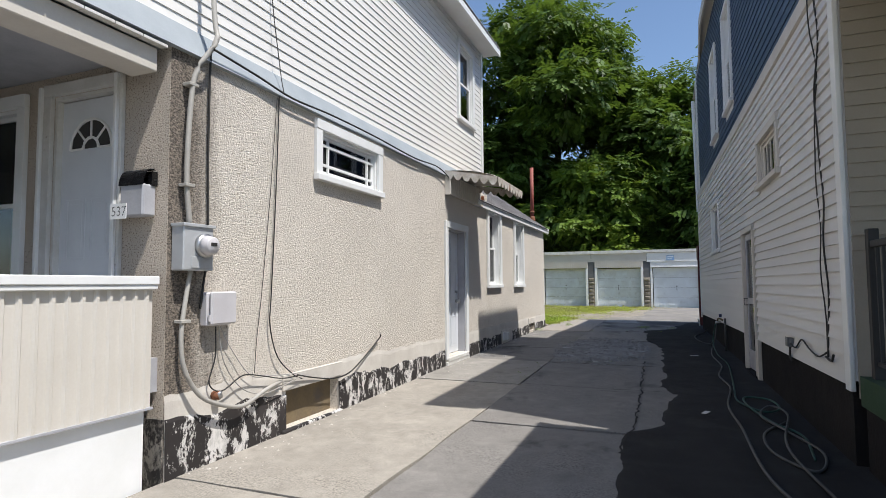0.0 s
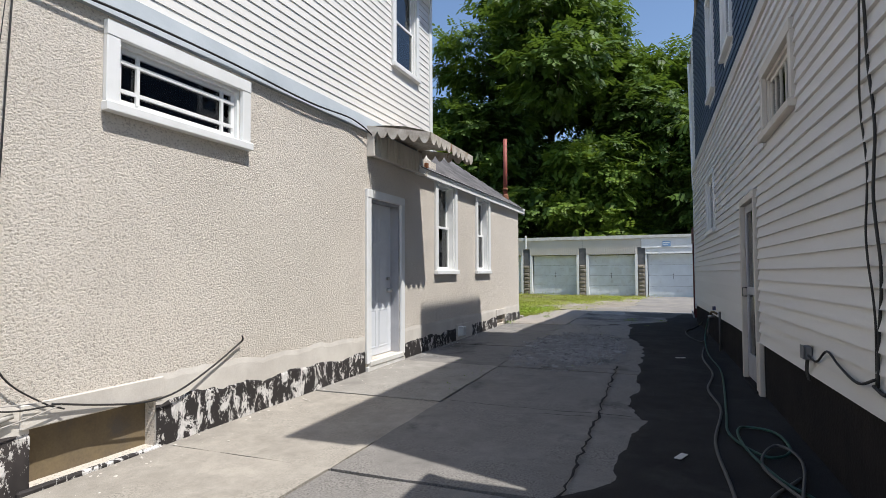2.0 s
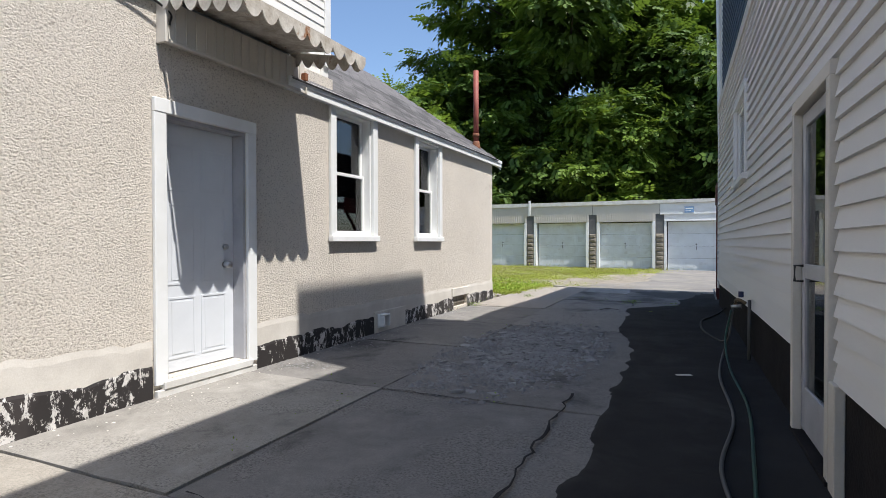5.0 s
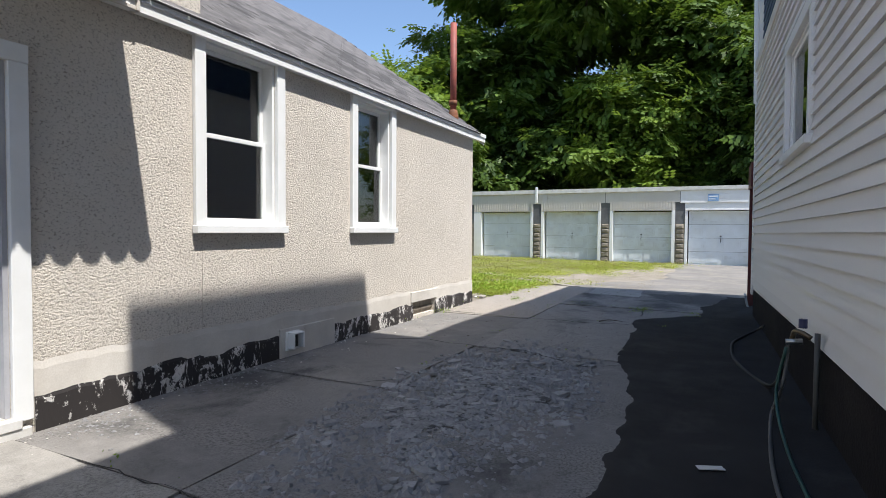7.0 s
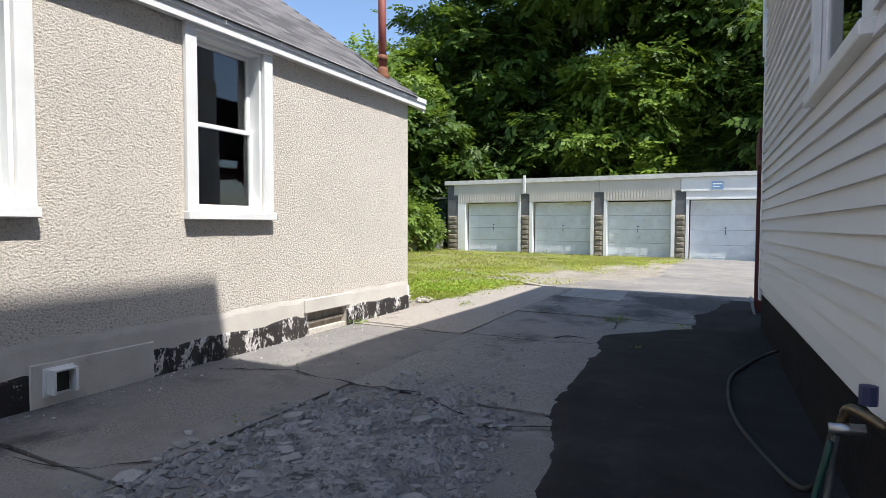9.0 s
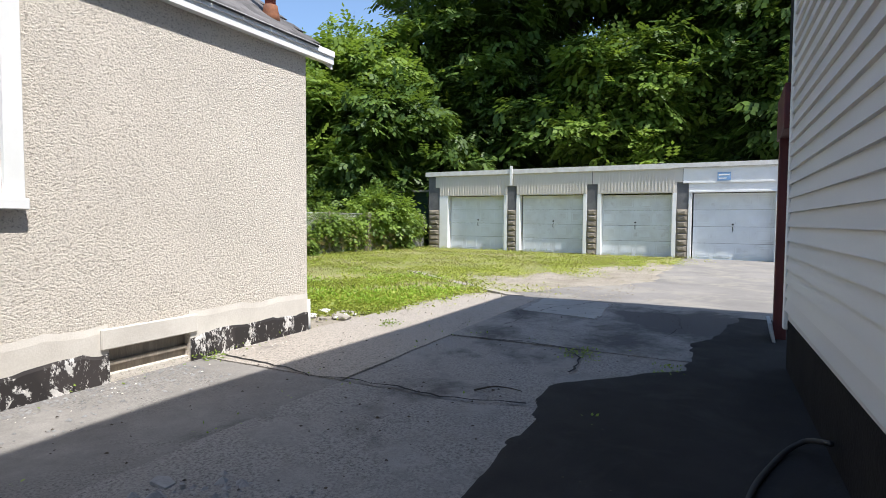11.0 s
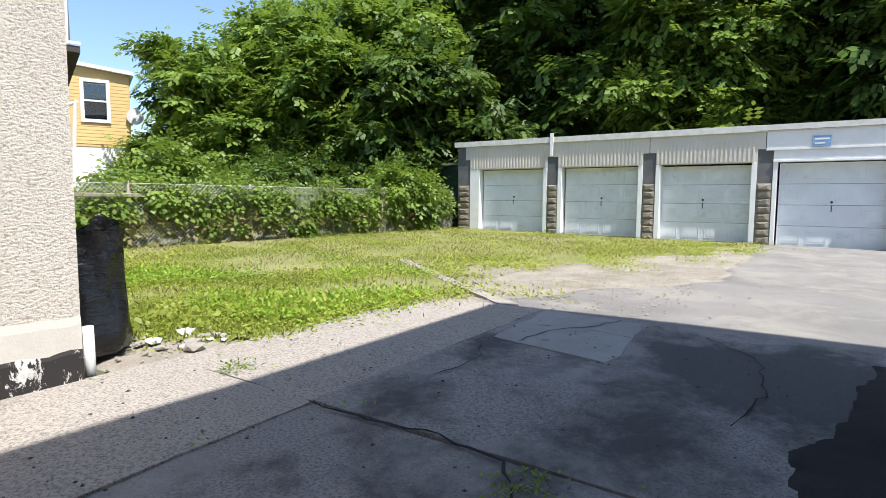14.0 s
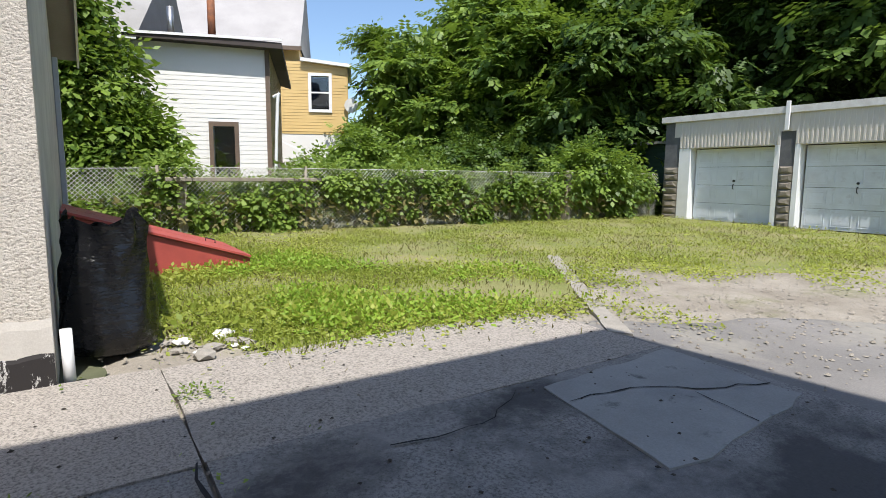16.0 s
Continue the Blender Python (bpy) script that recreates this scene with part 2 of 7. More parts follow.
CONCRETE = drive_mat("worn_drive_edge", (0.325, 0.297, 0.256), (0.13, 0.125, 0.115), (0.47, 0.60), (0.60, 0.72), 2)
CONCRETE_DK = drive_mat("worn_drive_near", (0.215, 0.202, 0.187), (0.07, 0.068, 0.066), (0.44, 0.56), (0.56, 0.68), 1,
                        ((-1.64, 6.5, 0.14, 0.45, 0.16), (-0.2, 7.2, 0.35, 2.2, 0.08), (-0.2, 11.6, 0.45, 0.5, 0.14), (-0.5, 3.0, 0.6, 0.25, 0.10), (-2.9, 9.6, 0.5, 1.6, 0.10)))
CONCRETE_MID = drive_mat("worn_drive_middle", (0.29, 0.272, 0.245), (0.085, 0.08, 0.075), (0.45, 0.57), (0.56, 0.68), 5, ((-2.9, 9.4, 0.5, 1.2, 0.10),))
CONCRETE_FAR = drive_mat("worn_drive_far", (0.255, 0.24, 0.222), (0.075, 0.072, 0.07), (0.38, 0.50), (0.53, 0.66), 3,
                         ((-0.25, 17.2, 0.85, 1.3, 0.12), (0.55, 17.6, 0.9, 1.2, 0.16), (-1.45, 15.85, 0.42, 0.34, 0.12), (-1.55, 16.9, 0.3, 0.8, 0.14), (-0.3, 15.9, 0.5, 0.6, 0.14)))
CONCRETE_GRIT = drive_mat("worn_drive_grit", (0.335, 0.30, 0.262), (0.09, 0.087, 0.083), (0.28, 0.40), (0.60, 0.70), 4)
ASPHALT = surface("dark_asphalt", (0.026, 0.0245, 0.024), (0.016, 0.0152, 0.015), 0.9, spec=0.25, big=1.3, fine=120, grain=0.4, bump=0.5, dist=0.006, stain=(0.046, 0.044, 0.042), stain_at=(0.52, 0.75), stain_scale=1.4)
ASPHALT_CR = surface("broken_grey_crust", (0.29, 0.285, 0.28), (0.18, 0.177, 0.174), 0.9, big=6, fine=45, grain=0.5, bump=0.9, dist=0.02, stain=(0.06, 0.058, 0.055), stain_at=(0.5, 0.6), stain_scale=7)
ASPHALT_OLD = surface("grey_worn_asphalt", (0.22, 0.205, 0.19), (0.16, 0.15, 0.14), 0.9, big=0.7, fine=90, grain=0.35, bump=0.4, dist=0.006, stain=(0.27, 0.25, 0.21), stain_at=(0.5, 0.68), stain_scale=0.9)
CRUMB = surface("crumbled_asphalt", (0.27, 0.266, 0.262), (0.16, 0.158, 0.156), 0.9, big=4, fine=80, grain=0.3, bump=0.5, shift=True, vary=0.25)
GRAVEL = surface("dirt_and_gravel", (0.32, 0.285, 0.235), (0.22, 0.19, 0.15), 0.95, big=1.6, fine=75, grain=0.45, bump=0.8, dist=0.012, stain=(0.16, 0.16, 0.07), stain_at=(0.55, 0.7), stain_scale=1.1)
SOIL = surface("lawn_soil", (0.15, 0.17, 0.04), (0.23, 0.21, 0.09), 0.95, big=0.8, fine=40, grain=0.35, bump=0.6, dist=0.02)
GROUND = surface("far_ground", (0.09, 0.10, 0.05), (0.13, 0.12, 0.08), 0.95, big=0.15, fine=10, grain=0.3, bump=0.3)
BLOCK = surface("rockface_block", (0.26, 0.225, 0.175), (0.19, 0.165, 0.13), 0.92, big=5, fine=40, grain=0.35, bump=0.7, dist=0.012, shift=True, vary=0.14)
BLOCK_DK = surface("dark_block", (0.14, 0.14, 0.14), (0.10, 0.10, 0.105), 0.92, big=4, fine=50, grain=0.3, bump=0.5, shift=True, vary=0.1)
GDOOR_A = surface("white_garage_door", (0.74, 0.78, 0.8), (0.66, 0.69, 0.70), 0.5, big=1.6, fine=60, grain=0.1, bump=0.08, shift=True, stain=(0.42, 0.41, 0.38), stain_at=(0.6, 0.85), stain_scale=1.6)
GDOOR_B = surface("soiled_garage_door", (0.72, 0.76, 0.78), (0.6, 0.62, 0.62), 0.55, big=1.6, fine=60, grain=0.15, bump=0.08, shift=True, stain=(0.40, 0.38, 0.35), stain_at=(0.58, 0.82), stain_scale=2.4)
PANEL_W = surface("ribbed_cream_panel", (0.62, 0.58, 0.52), (0.57, 0.53, 0.47), 0.5, big=1.2, fine=60, grain=0.06, bump=0.05)
PLASTIC_BK = surface("black_plastic", (0.008, 0.008, 0.009), (0.004, 0.004, 0.005), 0.26, big=5, fine=9, stretch=(0.8, 0.8, 2.0), grain=0.0, bump=0.6, dist=0.03, spec=0.5)
METAL_GREY = surface("grey_enamel_box", (0.50, 0.51, 0.52), (0.43, 0.44, 0.45), 0.45, metal=0.2, big=5, fine=80, grain=0.06, bump=0.05)
PLASTIC_LT = surface("light_grey_plastic", (0.56, 0.54, 0.55), (0.5, 0.48, 0.49), 0.45, big=4, fine=60, grain=0.05, bump=0.04)
CABLE_BK = surface("black_cable", (0.015, 0.014, 0.014), (0.03, 0.028, 0.026), 0.6, bump=0.0)
CABLE_GY = surface("grey_cable", (0.42, 0.40, 0.36), (0.33, 0.31, 0.28), 0.6, bump=0.0)
HOSE_GY = surface("dull_grey_hose", (0.10, 0.097, 0.092), (0.065, 0.063, 0.06), 0.6, bump=0.0)
HOSE_GN = surface("green_hose", (0.012, 0.065, 0.05), (0.010, 0.045, 0.035), 0.5, bump=0.0)
CHROME = surface("brushed_metal", (0.55, 0.55, 0.54), (0.4, 0.4, 0.4), 0.35, metal=0.9, bump=0.0)
GALV = surface("galvanised_wire", (0.55, 0.53, 0.49), (0.42, 0.40, 0.36), 0.6, metal=0.0, bump=0.0)
WOOD_GY = surface("weathered_wood", (0.30, 0.26, 0.21), (0.2, 0.17, 0.135), 0.9, big=4, fine=50, stretch=(6, 6, 0.7), grain=0.3, bump=0.4)
WOOD_RED = surface("dark_red_painted_wood", (0.115, 0.02, 0.02), (0.075, 0.014, 0.015), 0.6, big=3, fine=50, stretch=(4, 4, 0.6), grain=0.2, bump=0.2)
HATCH_RED = surface("red_painted_steel", (0.42, 0.075, 0.06), (0.34, 0.06, 0.05), 0.5, big=3, fine=50, grain=0.1, bump=0.1)
BARK = surface("bark", (0.075, 0.06, 0.045), (0.045, 0.036, 0.028), 0.95, big=5, fine=30, stretch=(2, 2, 0.5), grain=0.4, bump=0.8, dist=0.03)
SIGN_BLUE = surface("faded_blue_sign", (0.16, 0.30, 0.52), (0.28, 0.42, 0.6), 0.5, big=12, fine=80, grain=0.15, bump=0.0)
BRASS = surface("dull_brass", (0.22, 0.17, 0.10), (0.15, 0.11, 0.07), 0.4, metal=0.8, bump=0.0)
LEAF_A = leaf_mat("tree_leaves", (0.022, 0.050, 0.011), (0.110, 0.18, 0.030), (0.18, 0.28, 0.033), 0.25)
LEAF_B = leaf_mat("bright_tree_leaves", (0.05, 0.10, 0.017), (0.20, 0.285, 0.042), (0.26, 0.38, 0.045), 0.3)
LEAF_V = leaf_mat("vine_leaves", (0.07, 0.13, 0.02), (0.25, 0.34, 0.065), (0.28, 0.38, 0.06), 0.38)
GRASS = leaf_mat("grass_blades", (0.17, 0.235, 0.033), (0.40, 0.425, 0.085), (0.47, 0.52, 0.085), 0.4)
GRASS_LUSH = leaf_mat("lush_weed_leaves", (0.16, 0.27, 0.028), (0.33, 0.46, 0.06), (0.38, 0.53, 0.065), 0.4)
GRASS_DRY = leaf_mat("dry_grass", (0.19, 0.17, 0.07), (0.30, 0.26, 0.12), (0.3, 0.25, 0.1), 0.3)


# ---- building helpers ----
def thing(name, loc, label, category, group="", kind=""):
    ob = new(name)
    ob.location = loc
    ob.empty_display_size = 0.1
    return tagged(ob, label, category, group, kind)


def part(name, bm, material, parent=None, label="", smooth=False):
    """Links a bmesh, given in world coordinates, as one mesh under a thing or part."""
    me = bpy.data.meshes.new(name)
    bm.to_mesh(me)
    bm.free()
    me.materials.append(material)
    if smooth:
        me.polygons.foreach_set("use_smooth", [True] * len(me.polygons))
    ob = new(name, me)
    if parent:
        ob.parent = parent
        if parent.parent is None:
            ob.matrix_parent_inverse = Matrix.Translation(-parent.location)
    if label:
        ob["label"] = label
    return ob


def structure(name, bm, material, label, category, smooth=False):
    return tagged(part(name, bm, material, smooth=smooth), label, category, kind="structure")


def flat(u, z, n):
    return Vector((u, z, n))


def add_box(bm, lo, hi, f=None, bevel=0.0):
    """A box between two corners, through a mapping f(a, b, c) to the world."""
    vs = []
    for c in ((0, 0, 0), (1, 0, 0), (1, 1, 0), (0, 1, 0), (0, 0, 1), (1, 0, 1), (1, 1, 1), (0, 1, 1)):
        p = [hi[k] if c[k] else lo[k] for k in range(3)]
        vs.append(bm.verts.new(f(*p) if f else p))
    fs = [bm.faces.new([vs[i] for i in q]) for q in ((0, 3, 2, 1), (4, 5, 6, 7), (0, 1, 5, 4), (1, 2, 6, 5), (2, 3, 7, 6), (3, 0, 4, 7))]
    if bevel:
        es = list({e for q in fs for e in q.edges})
        bmesh.ops.bevel(bm, geom=es, offset=bevel, segments=1, affect='EDGES')
    return bm


def boxes(*items, f=None, bevel=0.0):
    bm = bmesh.new()
    for lo, hi in items:
        add_box(bm, lo, hi, f, bevel)
    bmesh.ops.recalc_face_normals(bm, faces=bm.faces)
    return bm


def tube(points, r, sides=8, r_end=None, bm=None):
    """A round bar along a line of points."""
    bm = bm or bmesh.new()
    pts = [Vector(p) for p in points]
    rings = []
    for i, p in enumerate(pts):
        d = (pts[min(i + 1, len(pts) - 1)] - pts[max(i - 1, 0)]).normalized()
        a = d.cross(Vector((0, 0, 1)) if abs(d.z) < 0.9 else Vector((1, 0, 0))).normalized()
        b = d.cross(a)
        rad = r if r_end is None else r + (r_end - r) * i / (len(pts) - 1)
        rings.append([bm.verts.new(p + rad * (math.cos(k * 2 * math.pi / sides) * a + math.sin(k * 2 * math.pi / sides) * b)) for k in range(sides)])
    for q, s in zip(rings, rings[1:]):
        for k in range(sides):
            bm.faces.new((q[k], q[(k + 1) % sides], s[(k + 1) % sides], s[k]))
    bm.faces.new(rings[0][::-1])
    bm.faces.new(rings[-1])
    return bm


def curve_pts(points, n=8):
    """Catmull-Rom through the points."""
    p = [Vector(q) for q in points]
    p = [2 * p[0] - p[1]] + p + [2 * p[-1] - p[-2]]
    out = []
    for i in range(1, len(p) - 2):
        for k in range(n):
            t = k / n
            out.append(0.5 * (2 * p[i] + (p[i + 1] - p[i - 1]) * t + (2 * p[i - 1] - 5 * p[i] + 4 * p[i + 1] - p[i + 2]) * t * t
                              + (3 * p[i] - p[i - 1] - 3 * p[i + 1] + p[i + 2]) * t ** 3))
    return out + [p[-2]]


def wall_bm(f, u0, u1, z0, z1, holes=(), thick=0.2):
    """A wall with real openings: f(u, z, n) maps along, up and outward to the world; holes are (u0, u1, z0, z1)."""
    us = sorted({u0, u1, *(h[0] for h in holes), *(h[1] for h in holes)})
    zs = sorted({z0, z1, *(h[2] for h in holes), *(h[3] for h in holes)})
    us, zs = [u for u in us if u0 <= u <= u1], [z for z in zs if z0 <= z <= z1]

    def solid(i, j):
        if not (0 <= i < len(us) - 1 and 0 <= j < len(zs) - 1):
            return False
        a, b = (us[i] + us[i + 1]) / 2, (zs[j] + zs[j + 1]) / 2
        return not any(h[0] < a < h[1] and h[2] < b < h[3] for h in holes)

    bm = bmesh.new()
    made = {}

    def v(i, j, k):
        if (i, j, k) not in made:
            made[i, j, k] = bm.verts.new(f(us[i], zs[j], -thick * k))
        return made[i, j, k]

    for i in range(len(us) - 1):
        for j in range(len(zs) - 1):
            if not solid(i, j):
                continue
            bm.faces.new((v(i, j, 0), v(i + 1, j, 0), v(i + 1, j + 1, 0), v(i, j + 1, 0)))
            bm.faces.new((v(i, j, 1), v(i, j + 1, 1), v(i + 1, j + 1, 1), v(i + 1, j, 1)))
            for di, dj, a, b in ((-1, 0, (i, j), (i, j + 1)), (1, 0, (i + 1, j), (i + 1, j + 1)), (0, -1, (i, j), (i + 1, j)), (0, 1, (i, j + 1), (i + 1, j + 1))):
                if not solid(i + di, j + dj):
                    bm.faces.new((v(*a, 0), v(*b, 0), v(*b, 1), v(*a, 1)))
    bmesh.ops.recalc_face_normals(bm, faces=bm.faces)
    return bm


def siding(parent, f, u0, u1, z0, z1, step, material, holes=(), thick=0.016, joined=None):
    """Lap boards course by course, cut at the openings."""
    z = z0
    while z < z1 - 0.02:
        top = min(z + step, z1)
        cuts = [u0]
        for h in sorted(h for h in holes if h[2] < top - 0.005 and h[3] > z + 0.005):
            cuts += [h[0], h[1]]
        cuts.append(u1)
        for a, b in zip(cuts[::2], cuts[1::2]):
            if b - a < 0.02:
                continue
            bm = joined if joined is not None else bmesh.new()
            q = [bm.verts.new(f(u, zz, n)) for u in (a, b) for zz, n in ((z, 0.001), (z, thick), (top + 0.012, 0.004), (top + 0.012, 0.001))]
            for k in ((1, 5, 6, 2), (0, 4, 5, 1), (0, 1, 2, 3), (7, 6, 5, 4), (3, 2, 6, 7)):
                bm.faces.new([q[i] for i in k])
            if joined is None:
                part("siding_board", bm, material, parent)
        z += step


def sash_window(name, f, u0, u1, z0, z1, label, casing=0.11, sill=0.07, mid=True, depth=0.10, mats=(None, None), bars=(), shade=0.0):
    """A double-hung window in an opening of the wall: casing, sill, two sashes, panes, and a shade behind. u0..z1 is the opening."""
    trim, inner = mats[0] or TRIM_W, mats[1] or TRIM_W
    base = f((u0 + u1) / 2, z0, 0)
    w = tagged(thing(name, base, label, "window"), kind="structure")
    c = casing
    part("window_casing", boxes(((u0 - c, z0, 0.002), (u0, z1, 0.045)), ((u1, z0, 0.002), (u1 + c, z1, 0.045)), ((u0 - c, z1, 0.002), (u1 + c, z1 + c, 0.05)), f=f, bevel=0.004), trim, w)
    part("window_sill", boxes(((u0 - c - 0.01, z0 - sill, 0.002), (u1 + c + 0.01, z0, 0.075)), f=f, bevel=0.006), trim, w)
    d = depth
    part("window_frame", boxes(((u0, z0, -d - 0.06), (u0 + 0.03, z1, 0.0)), ((u1 - 0.03, z0, -d - 0.06), (u1, z1, 0.0)), ((u0 + 0.03, z1 - 0.03, -d - 0.06), (u1 - 0.03, z1, 0.0)), ((u0 + 0.03, z0, -d - 0.06), (u1 - 0.03, z0 + 0.025, 0.0)), f=f), inner, w)
    a, b, zm = u0 + 0.03, u1 - 0.03, (z0 + z1) / 2
    halves = (("lower_sash", z0 + 0.025, zm + 0.02, -d), ("upper_sash", zm - 0.02, z1 - 0.03, -d - 0.035)) if mid else (("sash", z0 + 0.025, z1 - 0.03, -d),)
    s = 0.04
    for nm, za, zb, n in halves:
        sash = part(nm, boxes(((a, za, n - 0.015), (a + s, zb, n + 0.015)), ((b - s, za, n - 0.015), (b, zb, n + 0.015)), ((a + s, za, n - 0.015), (b - s, za + s, n + 0.015)), ((a + s, zb - s, n - 0.015), (b - s, zb, n + 0.015)), f=f, bevel=0.003), inner, w)
        pane = part("pane", boxes(((a + s - 0.005, za + s - 0.005, n - 0.003), (b - s + 0.005, zb - s + 0.005, n + 0.001)), f=f), GLASS, sash, "clear window glass")
        pane.visible_shadow = False
        for bu in bars:
            part("glazing_bar", boxes(((a + (b - a) * bu - 0.012, za + s, n - 0.01), (a + (b - a) * bu + 0.012, zb - s, n + 0.012)), f=f), inner, sash)
    if shade:
        part("shade", boxes(((a, z1 - (z1 - z0) * shade, -d - 0.10), (b, z1, -d - 0.09)), f=f), BLIND, w, "grey shade behind the glass")
    return w


def gz(x, y):
    """Height of the ground: it climbs gently towards the yard and its far side."""
    base = np.interp(y, [-12, 2.5, 6.8, 15, 30], [-0.22, -0.116, -0.055, 0.0, 0.0])
    return float(base + np.interp(x, [-12, -4, -1, 3], [0.1, 0.0, 0.0, -0.05]) * np.interp(y, [13, 18], [0, 1]))


# ---- ground ----
def sheet(xs, ys, dz, wob=0.0):
    bm = bmesh.new()
    g = [[bm.verts.new((x, y, gz(x, y) + dz + (wob * noise.noise(Vector((x * 0.8, y * 0.8, 3.1))) if wob else 0))) for y in ys] for x in xs]
    for i in range(len(xs) - 1):
        for j in range(len(ys) - 1):
            bm.faces.new((g[i][j], g[i + 1][j], g[i + 1][j + 1], g[i][j + 1]))
    return bm


structure("ground", sheet([-900, -200, -60, -30, -20, -12, -8, -4, -1, 3, 8, 20, 60, 200, 900], [-900, -200, -60, -30, -12, -5, 2.5, 6.8, 10, 13, 15, 18, 24, 30, 40, 60, 200, 900], -0.05), GROUND, "flat patchy earth and grass round the houses", "ground")


def blob_sheet(outline, top, below=0.07, jitter=0.02, step=0.25, seed=1, dome=0.0):
    """A flat slab with the given outline, its edge broken up unevenly, following the ground."""
    pts = []
    n = len(outline)
    for i in range(n):
        a, b = Vector(outline[i]), Vector(outline[(i + 1) % n])
        m = max(1, int((b - a).length / step))
        nrm = Vector((b - a).yx).normalized()
        nrm.x = -nrm.x
        for k in range(m):
            p = a.lerp(b, k / m)
            j = jitter * (noise.noise(Vector((p.x * 3.1 + seed, p.y * 3.1, seed * 1.7))) * 1.4 + 0.6 * noise.noise(Vector((p.x * 11, p.y * 11 + seed, 0.3))))
            pts.append(p + nrm * (j if k else j * 0.5))
    bm = bmesh.new()
    up = [bm.verts.new((p.x, p.y, gz(p.x, p.y) + top)) for p in pts]
    lo = [bm.verts.new((p.x, p.y, gz(p.x, p.y) + top - below)) for p in pts]
    face = bm.faces.new(up)
    for i in range(len(pts)):
        bm.faces.new((up[i], lo[i], lo[(i + 1) % len(pts)], up[(i + 1) % len(pts)]))
    bmesh.ops.triangulate(bm, faces=[face])
    bmesh.ops.recalc_face_normals(bm, faces=bm.faces)
    return bm


def dense_sheet(outline_fn, x0, x1, y0, y1, step, top, rough, seed=0.0):
    """A fine grid cut by outline_fn(x, y) > 0, with an uneven surface that dips under its neighbours at the edge."""
    nx, ny = int((x1 - x0) / step) + 1, int((y1 - y0) / step) + 1
    bm = bmesh.new()
    grid = {}
    for i in range(nx):
        for j in range(ny):
            x, y = x0 + i * step, y0 + j * step
            e = outline_fn(x, y)
            if e > -step * 1.5:
                h = rough * (noise.noise(Vector((x * 2.3, y * 2.3, seed))) + 0.5 * noise.noise(Vector((x * 9, y * 9, seed))))
                grid[i, j] = bm.verts.new((x, y, gz(x, y) + top + h + min(0.0, e) * 0.6))
    for (i, j), v in list(grid.items()):
        q = [grid.get(k) for k in ((i, j), (i + 1, j), (i + 1, j + 1), (i, j + 1))]
        if all(q):
            bm.faces.new(q)
    return bm


# concrete drive: a strip beside the wall and a broader row of slabs, with open joints
drive = tagged(thing("driveway", (-1.5, 6, -0.05), "cracked old concrete driveway slabs with open joints", "driveway"), kind="structure")
joints = [-7.5, -4.2, -1.2, 1.2, 3.55, 5.58, 7.75, 9.72, 11.55, 13.62, 15.46, 18.62]
for k, (a, b) in enumerate(zip(joints, joints[1:])):
    mid = -1.72 - 0.014 * max(0, (a + b) / 2 - 7)
    mid2 = -1.72 - 0.014 * max(0, b - 7)
    # slab tone by wear and dirt, and coloured darker where the drive is shaded
    part("slab", blob_sheet([(-3.262, a + 0.008), (mid - 0.003, a + 0.008), (mid2 - 0.003, b - 0.008), (-3.262, b - 0.008)], 0.022 + 0.006 * (k % 2), seed=k + 1, jitter=0.012), CONCRETE if b < 5.6 else CONCRETE_MID if b < 9 or b < 15 and a > 12.5 else CONCRETE_GRIT if b > 15 else CONCRETE_DK, drive)
    e0 = 0.45 if b < 12 else 1.2
    part("slab", blob_sheet([(mid + 0.004, a + 0.010), (e0, a + 0.010), (e0, b - 0.010), (mid2 + 0.004, b - 0.010)], 0.016 + 0.007 * ((k + 1) % 2), seed=k + 21, jitter=0.02), CONCRETE if b < 3 else CONCRETE_FAR if b > 12 else CONCRETE_DK, drive)
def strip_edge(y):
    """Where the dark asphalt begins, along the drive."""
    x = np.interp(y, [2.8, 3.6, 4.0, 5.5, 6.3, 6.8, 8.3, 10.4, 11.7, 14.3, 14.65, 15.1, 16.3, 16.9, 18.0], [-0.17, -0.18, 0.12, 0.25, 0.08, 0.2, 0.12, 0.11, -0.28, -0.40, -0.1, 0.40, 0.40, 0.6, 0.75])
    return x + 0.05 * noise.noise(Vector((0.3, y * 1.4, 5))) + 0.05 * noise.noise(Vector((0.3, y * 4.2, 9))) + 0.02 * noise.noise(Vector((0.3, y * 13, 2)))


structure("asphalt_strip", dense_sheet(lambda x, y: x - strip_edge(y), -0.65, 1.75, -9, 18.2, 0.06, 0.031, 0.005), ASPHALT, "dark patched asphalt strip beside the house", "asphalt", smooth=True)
structure("pale_patch", blob_sheet([(-1.82, 18.58), (-0.86, 18.50), (-0.72, 17.35), (-0.76, 17.10), (-1.15, 17.18), (-1.72, 17.30)], 0.030, 0.05, 0.03, 0.12, seed=61), surface("pale_patch_cement", (0.29, 0.283, 0.265), (0.23, 0.225, 0.212), 0.9, big=2, fine=90, grain=0.25, bump=0.3, stain=(0.10, 0.098, 0.095), stain_at=(0.6, 0.7), stain_scale=3.5), "smooth pale cement patch in the drive", "pavement")
structure("yard_asphalt", dense_sheet(lambda x, y: min(y - 17.0 - 0.25 * noise.noise(Vector((x, 0, 2))), 30.3 - y, x + (0.75 if y > 22.4 else 2.3 + 0.6 * (19.5 - y)) + 0.25 * noise.noise(Vector((x * 1.2, y * 1.2, 7)))), -3.2, 9, 16.8, 30.36, 0.16, 0.006, 0.008), ASPHALT_OLD, "worn pale grey asphalt yard before the garages", "asphalt", smooth=True)
